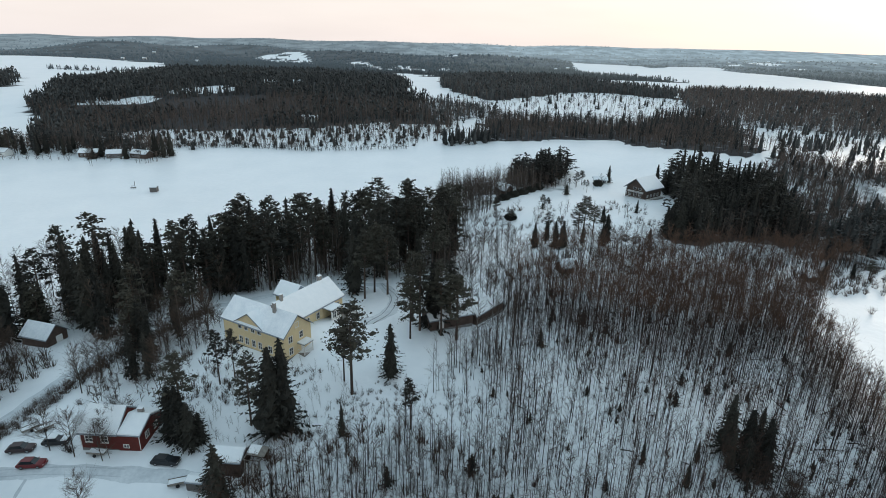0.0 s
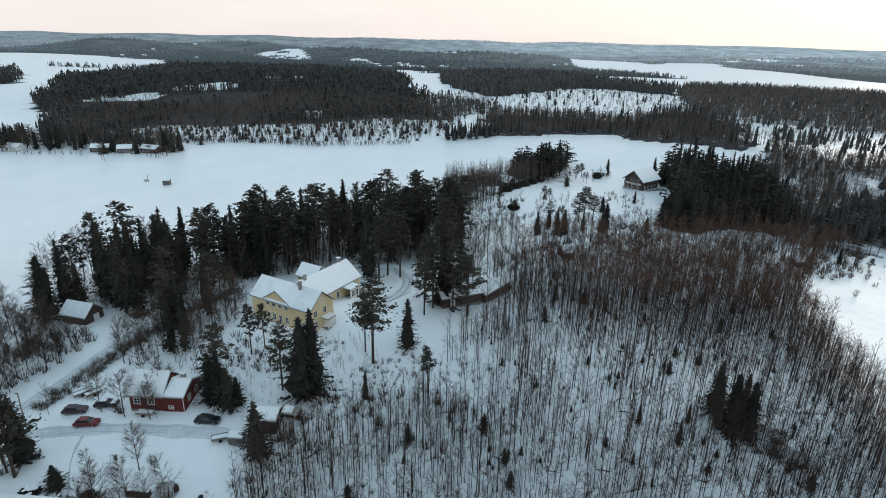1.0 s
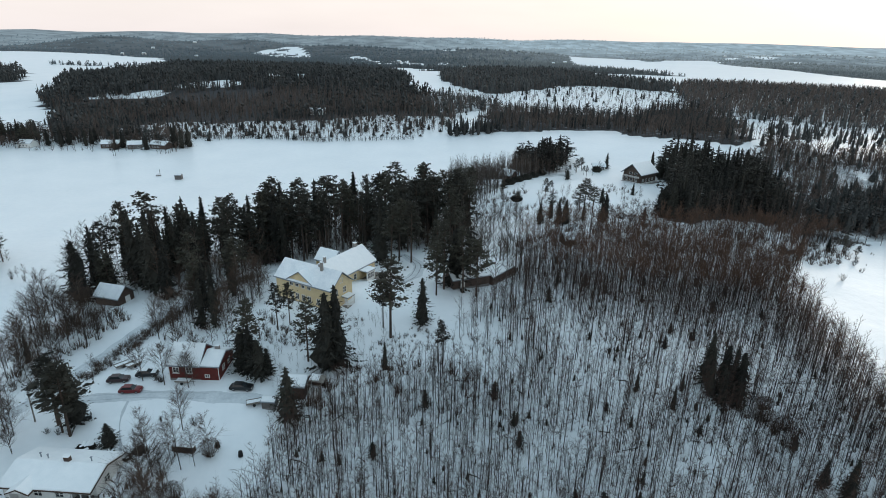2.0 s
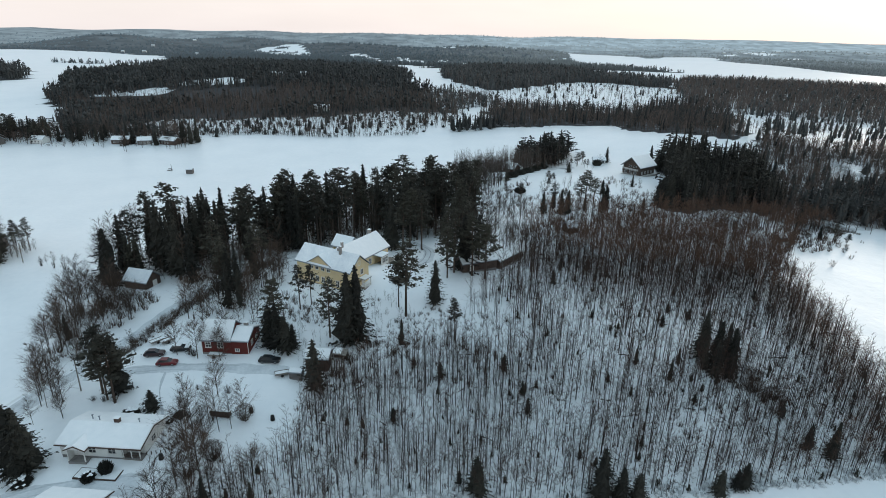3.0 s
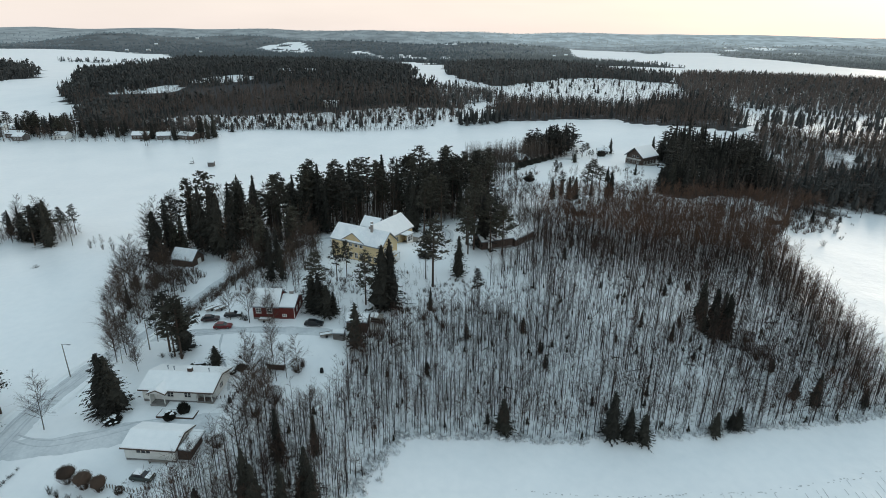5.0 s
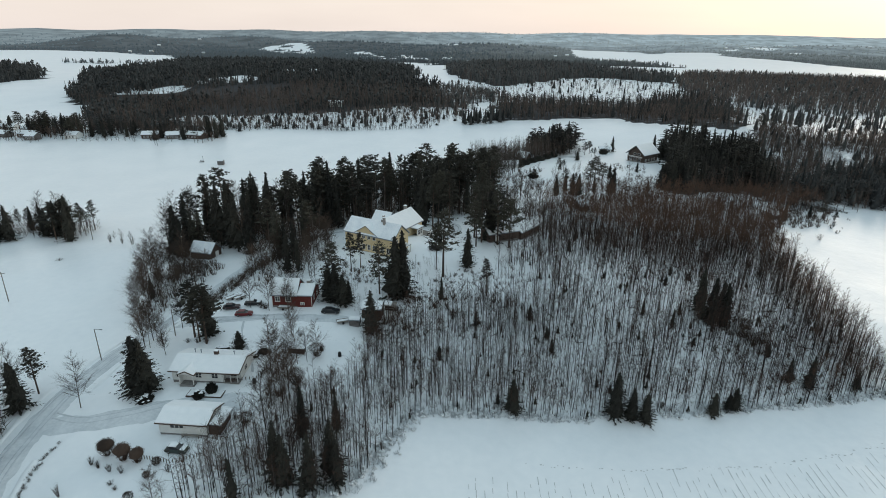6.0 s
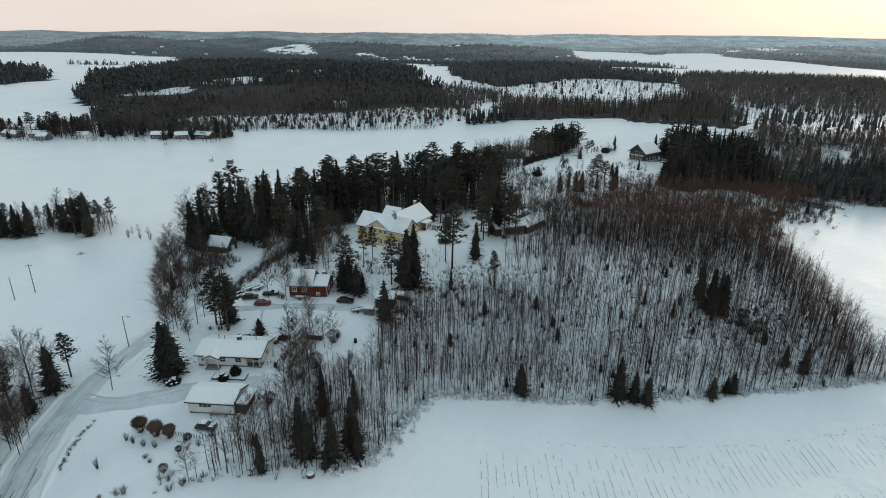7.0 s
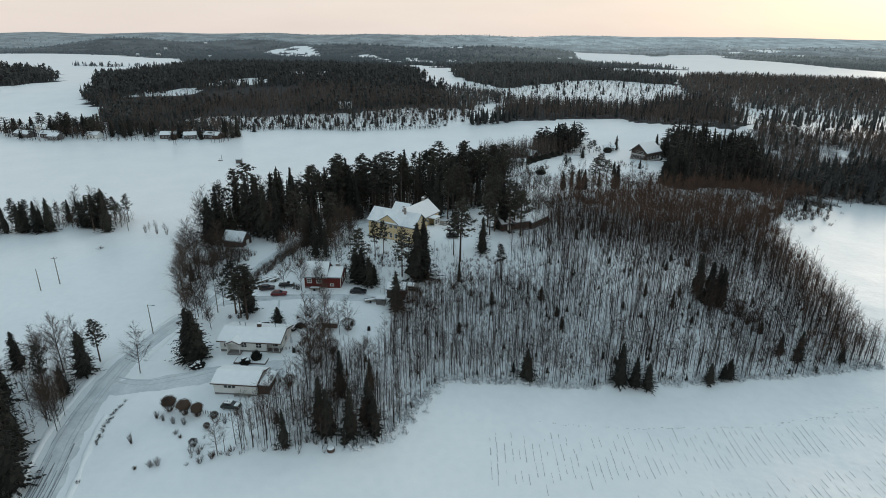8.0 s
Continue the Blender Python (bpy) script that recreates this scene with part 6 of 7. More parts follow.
# dry stalks along the foot of the plantation
edge = PLANTATION[:9]
rows = []
for (x0, y0), (x1, y1) in zip(edge, edge[1:]):
    for _ in range(int(math.hypot(x1 - x0, y1 - y0) * 8)):
        k = _u.uniform()
        x, y = x0 + (x1 - x0) * k + _u.normal(0, 1.2), y0 + (y1 - y0) * k + abs(_u.normal(0, 2.2)) - 0.8
        rows.append((x, y, H(x, y), _u.uniform(0.4, 1.1), _u.uniform(0.5, 1.5)))
tufts = [shrub_shape(_u, 1.0, 0.9, 10, 1, 2.6, False) for _ in range(4)]
scatter("dry_stalks", low, rows[::3], [TWIG], "dry stalks and bare scrub along the field edge", "dry grass", _u)
tussock = []
for _ in range(5):
    s_ = Shape()
    for _ in range(4):
        s_.add(*clump(_u, _u.normal(0, 0.45), _u.normal(0, 0.35), 0.25, 0.42, 0.34))
    tussock.append(s_)
scatter("snowy_tussocks", tussock, [(x + 0.3, y - 0.2, z, 0.9 * k, 0.8 * q) for x, y, z, k, q in rows[::3]], [SNOW], "snow-capped tussocks and scrub along the field edge", "tussocks", _u)
scatter("frosted_grass", tufts, [q for k, q in enumerate(rows) if k % 3], [FROSTED], "snow-laden tall grass and scrub along the field edge", "dry grass", _u)
# fallen stems and broken tops under the birches
logs = []
for _ in range(6):
    g_ = Shape()
    ln_ = _u.uniform(3, 7)
    g_.tube([(0, 0, 0.25), (ln_ * 0.5, 0.2, 0.35), (ln_, 0, 0.2)], [0.11, 0.09, 0.0], 5)
    for _ in range(5):
        q_ = _u.uniform(0.3, 1.0) * ln_
        g_.tube([(q_, 0.05, 0.3), (q_ + 0.6, _u.uniform(-0.8, 0.8), _u.uniform(0.4, 1.1))], [0.04, 0.0], 3)
    logs.append(g_)
tx, ty = sow(PLANTATION, 9.0, _u, lambda x, y: in_wood(x, y) & (y > 62))
scatter("fallen_stems", logs, [(float(a), float(b), H(a, b), _u.uniform(0.5, 1.1), _u.uniform(0.8, 1.3)) for a, b in zip(tx, ty)], [BARK], "fallen birch stems and broken tops in the snow", "fallen wood", _u)


# ---- woods further off ----
_m = np.random.default_rng(31)
mids = []
for k in range(8):
    t_, c_ = spruce_shape(_m, 16, _m.uniform(1.9, 2.8), 8, 5, 2, 0.04 + 0.1 * (k % 3), 1.3, 0.6)
    mids.append(c_)
mid_pine = []
for k in range(5):
    t_, c_ = pine_shape(_m, 16, 2.6, 0.5 + 0.1 * (k % 3), 12, 6)
    s_ = Shape()
    s_.tube([(0, 0, -0.5), (0, 0, 14)], [0.2, 0.05], 3)
    v_, f_, m_ = c_.arrays()
    s_.add(v_, f_)
    mid_pine.append(s_)
mid_bare = [joined(bare_shape(_m, 13, 0.2, 14, 2, 0.2, 0.009, fat=4.0)) for _ in range(5)]


far_cone = []
for _ in range(10):
    cl = Shape()
    for _ in range(4):
        cx, cy, ch = _m.uniform(-3.4, 3.4), _m.uniform(-3.4, 3.4), 15 * _m.uniform(0.55, 1.1)
        if _m.uniform() < 0.75:
            v_, f_, m_ = tiered_shape(_m, ch, 0.095 * ch * _m.uniform(0.8, 1.3), 2, 2, 0.03).arrays()
            cl.add(v_ + (cx, cy, 0), f_)
        else:
            cl.tube([(cx, cy, 0), (cx, cy, 0.8 * ch)], [0.22, 0.1], 3)
            cl.add(*clump(_m, cx, cy, 0.78 * ch, 0.12 * ch, 0.2 * ch))
            cl.add(*clump(_m, cx + _m.uniform(-1, 1), cy + _m.uniform(-1, 1), 0.55 * ch, 0.1 * ch, 0.13 * ch))
    far_cone.append(cl)
far_bare = []
for _ in range(4):
    s = Shape()
    s.tube([(0, 0, 0), (0, 0, 13)], [0.17, 0.0], 3)
    for k in range(6):
        a, z = _m.uniform(0, 6.28), _m.uniform(4, 11)
        s.tube([(0, 0, z), (math.cos(a) * 1.4, math.sin(a) * 1.4, z + 2.6)], [0.2, 0.0], 3, 1)
    far_bare.append(s)


def wood(name, poly, spacing, shapes, mats, lo, hi, label, category, keep=None, wide=1.0, bend=9.0, grade=None):
    xs, ys = sow(poly, spacing, _m, keep, 0.8, bend)
    zs = land(xs, ys)
    gs = grade(xs, ys) if grade else np.ones(len(xs))
    rows = [(x, y, z - 0.3, wide * _m.uniform(0.8, 1.25), g * _m.uniform(lo, hi)) for x, y, z, g in zip(xs, ys, zs, gs)]
    return scatter(name, shapes, rows, mats, label, category, _m)


stand_conifers = [spruce_shape(_m, 16, _m.uniform(1.7, 2.5), 12, 5, 2, 0.06 + 0.1 * (k % 3), 0.95, 0.5)[1] for k in range(8)]
wood("spruce_stand", DARK_STAND, 3.6, stand_conifers + mid_pine[:2], [STAND_NEEDLES], 0.72, 1.3, "dense dark spruce stand beyond the gardens", "spruce wood", lambda x, y: (np.sin(x * 3.1 + y * 5.7) > 1.6 * (x - 0.25 * (y - 212) - 152) / 12 - 0.9), 1.35, 5.0, lambda x, y: 0.88 + 0.2 * np.sin(x / 7.3 + 2 * np.sin(y / 11)) + 0.12 * np.sin(y / 5.1) - 0.3 * np.clip((x - 0.25 * (y - 212) - 138) / 14, 0, 1))
wood("stand_birches", [(96, 200), (126, 205), (152, 202), (176, 262), (172, 302), (160, 300), (150, 240), (120, 226)], 3.9, mid_bare, [MID_BARE, MID_BARE], 0.6, 1.15, "leafless birches among the dark spruces", "birches", None, 1.0, 3.0)
wood("east_belt", [(150, 222), (158, 212), (172, 209), (184, 198), (225, 190), (255, 245), (216, 250), (186, 240), (168, 228)], 3.8, mids + mid_pine[:2], [MID_WOOD], 0.45, 0.9, "belt of dark spruces along the eastern field", "spruce wood", None, 1.1, 3.0)
wood("belt_birches", [(140, 206), (158, 200), (186, 192), (240, 240), (250, 280), (215, 290), (165, 250)], 5.2, mid_bare, [MID_BARE, MID_BARE], 0.5, 0.95, "leafless brown trees in the eastern belt", "birches", None, 1.0, 4.0)
wood("grove", BACK_GROVE, 3.7, stand_conifers[:3] + mid_pine, [SPRUCE], 0.45, 1.05, "grove of conifers by the far cottages", "grove", lambda x, y: x + y > 342, 1.6, 3.0)
wood("belt_saplings", [(-64, 152), (-50, 158), (-30, 168), (-14, 164), (0, 162), (8, 190), (0, 212), (-20, 218), (-48, 215), (-74, 205), (-72, 178)], 6.0, mid_bare, [BIRCH_BARK, TWIG], 0.7, 1.45, "leafless birches filling the belt behind the villa", "birches", off_lane, 1.0, 2.0)
wood("garden_birches", [(-2, 222), (12, 212), (22, 238), (30, 262), (22, 290), (2, 300)], 2.7, mid_bare, [BIRCH_BARK, TWIG], 0.6, 1.1, "tall leafless birches west of the gardens", "birches", None, 1.0, 2.0)
wood("cottage_birches", [(8, 262), (24, 258), (44, 284), (52, 306), (36, 312), (10, 284)], 2.7, mid_bare, [BIRCH_BARK, TWIG], 0.65, 1.1, "leafless birches by the far cottages", "birches", lambda x, y: (np.hypot(x - 29, y - 279) > 6) & (np.hypot(x - 22, y - 254) > 6), 1.0, 2.0)
wood("grove_birches", BACK_GROVE, 3.2, mid_bare, [MID_BARE, MID_BARE], 0.6, 1.0, "leafless birches in the far grove", "grove", None, 1.0, 4.0)
wood("brushwood", EAST_BRUSH, 2.3, far_bare, [MID_BARE, MID_BARE], 0.25, 0.8, "leafless brushwood on the snowy eastern slope", "brushwood", lambda x, y: np.sin(x / 9 + 2 * np.sin(y / 17)) + np.sin(y / 12) > -0.7)
wood("brushwood_spruces", EAST_BRUSH, 12, mids, [MID_WOOD], 0.25, 0.75, "scattered spruces in the eastern brushwood", "spruces")
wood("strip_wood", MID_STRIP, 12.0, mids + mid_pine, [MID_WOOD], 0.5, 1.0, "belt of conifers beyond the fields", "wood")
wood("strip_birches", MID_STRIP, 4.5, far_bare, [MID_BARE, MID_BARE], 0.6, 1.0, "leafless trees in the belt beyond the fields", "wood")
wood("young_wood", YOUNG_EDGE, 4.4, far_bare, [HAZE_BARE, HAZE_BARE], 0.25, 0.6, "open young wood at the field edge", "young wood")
wood("young_spruces", YOUNG_EDGE, 10.0, mids, [MID_WOOD], 0.12, 0.5, "young spruces at the field edge", "young wood", None, 1.0)
wood("edge_brush", [(-262, 424), (-150, 424), (-89, 408), (-24, 412), (-24, 417), (-89, 414), (-150, 431), (-262, 431)], 2.0, far_bare, [MID_WOOD, MID_WOOD], 0.15, 0.4, "dark brush along the edge of the far field", "brush", None, 0.9, 0.0)
OPEN_EAST = [(215, 385), (275, 350), (400, 430), (480, 560), (410, 530), (325, 600), (300, 490)]
wood("clearing_trees", OPEN_EAST, 12, far_bare, [MID_BARE, MID_BARE], 0.4, 1.0, "scattered leafless trees in the eastern clearing", "trees")
wood("clearing_spruces", OPEN_EAST, 16, mids, [MID_WOOD], 0.3, 0.9, "scattered spruces in the eastern clearing", "spruces")
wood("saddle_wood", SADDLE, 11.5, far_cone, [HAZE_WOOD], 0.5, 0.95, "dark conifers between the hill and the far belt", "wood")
wood("saddle_birches", SADDLE, 5.5, far_bare, [MID_BARE, MID_BARE], 0.6, 1.0, "leafless trees between the hill and the far belt", "wood")
STRIP_OPEN = [(40, 790), (84, 700), (70, 615), (180, 600), (280, 700), (380, 930), (310, 1020), (208, 1000), (75, 800), (0, 900)]
wood("strip_trees", STRIP_OPEN, 12, far_bare, [MID_BARE, MID_BARE], 0.3, 0.8, "scattered leafless trees in the far snowy strip", "trees")
wood("strip_spruces", STRIP_OPEN, 25, mids + mid_pine, [MID_WOOD], 0.25, 0.75, "scattered spruces in the far snowy strip", "spruces")
thin = lambda x, y: np.sin(x / 33 + 2.1 * np.sin(y / 51)) + np.sin(y / 27 + x / 60)
deep = lambda x, y: ~inside(*warp(x, y, 9.0), YOUNG_EDGE) & ~((inside(*warp(x, y, 9.0), BALD_ROCK) | inside(*warp(x, y, 9.0), BALD_KNOLL)) & (thin(x * 1.7, y * 1.7) < 0.75))
front = lambda x, y: y < 660 + 0.22 * (x + 300) + 25 * np.sin(x / 40)
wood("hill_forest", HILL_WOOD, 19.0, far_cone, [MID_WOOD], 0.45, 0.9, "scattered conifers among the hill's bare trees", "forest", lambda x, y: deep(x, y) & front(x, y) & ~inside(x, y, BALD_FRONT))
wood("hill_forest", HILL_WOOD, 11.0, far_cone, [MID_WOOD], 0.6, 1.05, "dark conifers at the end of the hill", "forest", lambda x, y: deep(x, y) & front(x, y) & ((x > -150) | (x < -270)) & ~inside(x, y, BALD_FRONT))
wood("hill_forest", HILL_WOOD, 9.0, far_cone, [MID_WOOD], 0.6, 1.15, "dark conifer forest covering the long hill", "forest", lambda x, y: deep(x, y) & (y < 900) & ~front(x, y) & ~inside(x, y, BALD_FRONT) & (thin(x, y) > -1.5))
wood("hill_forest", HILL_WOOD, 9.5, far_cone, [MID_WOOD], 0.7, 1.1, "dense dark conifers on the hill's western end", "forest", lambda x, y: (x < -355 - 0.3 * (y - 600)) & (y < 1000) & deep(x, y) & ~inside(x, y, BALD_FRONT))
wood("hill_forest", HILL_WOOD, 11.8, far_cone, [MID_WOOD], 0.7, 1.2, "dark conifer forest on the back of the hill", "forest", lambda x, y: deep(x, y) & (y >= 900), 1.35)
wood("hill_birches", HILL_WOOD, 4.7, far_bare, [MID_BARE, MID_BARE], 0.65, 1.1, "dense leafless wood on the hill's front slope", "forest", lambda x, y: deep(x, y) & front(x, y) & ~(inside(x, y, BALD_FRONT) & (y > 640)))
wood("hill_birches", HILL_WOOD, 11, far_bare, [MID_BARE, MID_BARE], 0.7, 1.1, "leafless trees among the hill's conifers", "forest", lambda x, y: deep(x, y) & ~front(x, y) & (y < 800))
wood("bald_scrub", BALD_ROCK, 9.0, far_bare, [MID_BARE, MID_BARE], 0.25, 0.75, "scrub on the bald snowy knoll", "scrub")
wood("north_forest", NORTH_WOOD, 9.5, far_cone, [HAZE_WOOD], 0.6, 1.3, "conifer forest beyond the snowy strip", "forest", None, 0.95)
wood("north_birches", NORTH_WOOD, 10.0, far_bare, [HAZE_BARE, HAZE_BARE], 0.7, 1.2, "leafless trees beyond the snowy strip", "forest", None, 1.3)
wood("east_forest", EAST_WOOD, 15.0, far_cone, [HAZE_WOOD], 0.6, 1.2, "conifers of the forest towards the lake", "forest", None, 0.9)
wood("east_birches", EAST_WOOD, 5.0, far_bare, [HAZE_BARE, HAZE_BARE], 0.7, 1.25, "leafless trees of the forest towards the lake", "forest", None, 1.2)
wood("west_patch", WEST_PATCH, 13.0, far_cone, [MID_WOOD], 0.7, 1.2, "dark wood in the western fields", "forest", None, 1.5)
HAMLET = [(-420, 470), (-400, 430), (-345, 372), (-300, 374), (-200, 372), (-188, 385), (-196, 400), (-240, 398), (-320, 410), (-360, 470)]
wood("hamlet_trees", HAMLET, 3.7, far_bare, [MID_BARE, MID_BARE], 0.3, 0.8, "leafless trees round the farmhouses", "trees", lambda x, y: thin(x * 3, y * 3) > np.where(y < 392, 0.7, -0.8))
wood("hamlet_bushes", [(-350, 376), (-318, 368), (-262, 374), (-196, 374), (-192, 382), (-262, 382), (-318, 379), (-350, 388)], 4.6, mid_bare, [MID_BARE, MID_BARE], 0.15, 0.5, "leafless garden bushes in front of the farmhouses", "bushes", lambda x, y: thin(x * 4, y * 4) > -0.5, 1.0, 0.0)
wood("hamlet_belt", [(-335, 402), (-290, 398), (-226, 398), (-185, 408), (-180, 425), (-262, 430), (-310, 455), (-350, 440)], 2.7, far_bare, [MID_BARE, MID_BARE], 0.5, 0.95, "dark leafless wood behind the farmhouses", "wood")
wood("hamlet_conifers", [(-335, 402), (-290, 398), (-226, 398), (-200, 405), (-262, 430), (-310, 455), (-350, 440)], 7.5, mids + mid_pine, [MID_WOOD], 0.5, 1.0, "dark conifers behind the farmhouses", "wood", None, 1.4)
wood("hamlet_spruces", HAMLET, 13, mids + mid_pine, [SPRUCE], 0.4, 0.9, "spruces round the farmhouses", "spruces", lambda x, y: y > 380, 1.4)
wood("field_corner_trees", [(12, 418), (36, 420), (44, 445), (22, 444)], 4.2, mids, [MID_WOOD], 0.4, 0.85, "small spruces where the fields meet the wood", "spruces")


far_pair = []
for _ in range(6):
    cl = Shape()
    for _ in range(4):
        v_, f_, m_ = tiered_shape(_m, 14 * _m.uniform(0.6, 1.1), _m.uniform(1.3, 2.2), 1, 2, 0.03).arrays()
        cl.add(v_ + (_m.uniform(-4, 4), _m.uniform(-4, 4), 0), f_)
    far_pair.append(cl)
far_single = [tiered_shape(_m, 16, 3.0, 1, 3, 0.03) for _ in range(4)]


def far_woods():
    """The wooded ridges up to the skyline, belt behind belt."""
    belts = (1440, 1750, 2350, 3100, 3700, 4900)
    # the further the belt, the more haze its colour holds; most in the east
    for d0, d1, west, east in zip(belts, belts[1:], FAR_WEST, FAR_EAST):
        sides = ([], [])
        d = d0
        wide, tall = (1.0, 1.0) if d0 < 3000 else (1.8, 0.62)
        while d < d1:
            n = int(1.75 / 0.0056)
            a = np.linspace(-0.86, 0.86, n) + _m.uniform(-0.004, 0.004, n)
            dd = d + _m.uniform(-0.012, 0.012, n) * d
            x, y = dd * np.sin(a), dd * np.cos(a)
            k = (woodiness(x, y) > 0.5) & (y > 1440) & (dd >= d0) & (dd < d1)
            z = land(x, y)
            for p, q, w in zip(x[k], y[k], z[k]):
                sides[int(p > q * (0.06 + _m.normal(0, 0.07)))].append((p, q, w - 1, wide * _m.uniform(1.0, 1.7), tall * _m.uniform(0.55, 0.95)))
            d *= 1.024 if d < 2950 else 1.03
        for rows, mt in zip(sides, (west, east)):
            scatter("far_forest", far_cone if d0 < 1700 else far_pair if d0 < 3000 else far_single, rows, [mt], "forest on the far ridges with haze painted into its colour" if d0 > 1700 else "dark forest on the far slopes", "forest", _m)


far_woods()


# ---- vehicles ----
def car(x, y, rz, paint, label, snow=False, ln=4.4):
    """A parked car: shaped body, glazed cabin, four wheels, lamps."""
    c = thing("parked_car", x, y, H(x, y) + 0.03, rz, label, "car", "cars in the yards")
    k = ln / 4.4
    h = 0.86
    prof = [(-2.2, 0.35), (-2.2, 0.72), (-2.05, 0.88), (-1.2, 0.95), (1.35, 0.95), (2.05, 0.85), (2.2, 0.66), (2.2, 0.33), (1.9, 0.22), (-1.9, 0.22)]
    bm = bmesh.new()
    rings = []
    for yy, sc in ((-h, 0.9), (-h + 0.1, 1.0), (h - 0.1, 1.0), (h, 0.9)):
        rings.append([bm.verts.new((px * k * (0.985 if sc < 1 else 1), yy, 0.55 + (pz - 0.55) * sc)) for px, pz in prof])
    n = len(prof)
    for a, b in zip(rings, rings[1:]):
        for i in range(n):
            bm.faces.new((a[i], a[(i + 1) % n], b[(i + 1) % n], b[i]))
    bm.faces.new(rings[0])
    bm.faces.new(rings[-1][::-1])
    part("body", bm, paint, c)
    bm = bmesh.new()
    lo = [(-1.75 * k, -0.78), (1.0 * k, -0.78), (1.0 * k, 0.78), (-1.75 * k, 0.78)]
    hi = [(-1.25 * k, -0.62), (0.25 * k, -0.62), (0.25 * k, 0.62), (-1.25 * k, 0.62)]
    a = [bm.verts.new((*p, 0.94)) for p in lo]
    b = [bm.verts.new((*p, 1.42)) for p in hi]
    for i in range(4):
        bm.faces.new((a[i], a[(i + 1) % 4], b[(i + 1) % 4], b[i]))
    bm.faces.new(b)
    bm.faces.new(a[::-1])
    part("window", bm, GLASS, c)
    part("roof", boxes((-1.3 * k, -0.64, 1.415, 0.3 * k, 0.64, 1.46)), paint, c)
    for s in (-1, 1):
        for px in (-1.35 * k, 1.35 * k):
            w = Shape()
            w.tube([(px, s * 0.7, 0.32), (px, s * 0.88, 0.32)], [0.32, 0.32], 14)
            v, f, _ = w.arrays()
            nv = len(v)
            v = np.concatenate([v, [(px, s * 0.87, 0.32)]])
            f = np.concatenate([f, [(14 + i, 14 + (i + 1) % 14, nv) for i in range(14)]])
            me = bpy.data.meshes.new("wheel")
            me.from_pydata(v.tolist(), [], f.tolist())
            me.materials.append(RUBBER)
            wo = new("wheel", me)
            wo.parent = c
            part("rim", boxes((px - 0.16, s * 0.885 - 0.01, 0.16, px + 0.16, s * 0.885 + 0.01, 0.48)), STEEL, wo)
        part("headlight", boxes((2.1 * k, s * 0.6 - 0.15, 0.62, 2.19 * k, s * 0.6 + 0.15, 0.74)), TRIM, c)
        part("door_mirror", boxes((0.7 * k, s * 0.9 - 0.1, 0.95, 0.85 * k, s * 0.9 + 0.1, 1.07)), paint, c)
    if snow:
        part("snow_cover", boxes((-1.3 * k, -0.66, 1.464, 0.3 * k, 0.66, 1.6), (1.05 * k, -0.7, 0.955, 2.0 * k, 0.7, 1.08)), SNOW, c)
    return c


BLACK_PAINT, RED_PAINT, DARK_PAINT, GREEN_PAINT = car_paint("black_paint", (0.012, 0.013, 0.015)), car_paint("red_paint", (0.16, 0.012, 0.014)), car_paint("maroon_paint", (0.035, 0.014, 0.016)), car_paint("green_paint", (0.02, 0.035, 0.03))
car(-68.4, 79.0, 4, RED_PAINT, "red estate car parked on the snowy yard track")
car(-72.9, 82.8, 8, DARK_PAINT, "dark maroon car parked in the snowy yard")
car(-67.6, 84.4, 6, BLACK_PAINT, "black car parked under a bare tree", True)
car(-45.9, 79.6, -3, BLACK_PAINT, "black estate car parked beside the red house", ln=4.7)
car(-18.6, 109.8, 10, BLACK_PAINT, "dark car parked before the villa")
car(-65.8, 31.3, -8, GREEN_PAINT, "dark green car with snow on its roof", True, 4.0)
car(-74.0, 70.6, 30, BLACK_PAINT, "dark car half hidden under the pines", True, 4.0)


def trailer(x, y, rz, label):
    t = thing("flat_trailer", x, y, H(x, y), rz, label, "trailer", "trailers in the yard")
    part("bed", boxes((-1.5, -0.7, 0.5, 1.5, 0.7, 0.58)), PLANK, t)
    part("snow_cover", boxes((-1.4, -0.62, 0.584, 1.4, 0.62, 0.78)), SNOW, t)
    part("drawbar", boxes((1.5, -0.05, 0.42, 2.6, 0.05, 0.5)), STEEL, t)
    for s in (-1, 1):
        w = bmesh.new()
        bmesh.ops.create_cone(w, cap_ends=True, segments=12, radius1=0.3, radius2=0.3, depth=0.16, matrix=pose(0, s * 0.8, 0.3, 90, 0, 0))
        part("wheel", w, RUBBER, t)
    part("side_board", boxes((-1.5, -0.72, 0.58, 1.5, -0.66, 0.9), (-1.5, 0.66, 0.58, 1.5, 0.72, 0.9)), PLANK, t)


trailer(-75.0, 88.4, 50, "flat snowy trailer parked at the yard's edge")
trailer(-72.4, 88.2, 50, "snow-laden trailer beside another trailer")
trailer(-42.2, 75.6, 20, "small snowy trailer near the outhouse")
trailer(-58.6, 81.4, -4, "dark trailer under the red house windows")


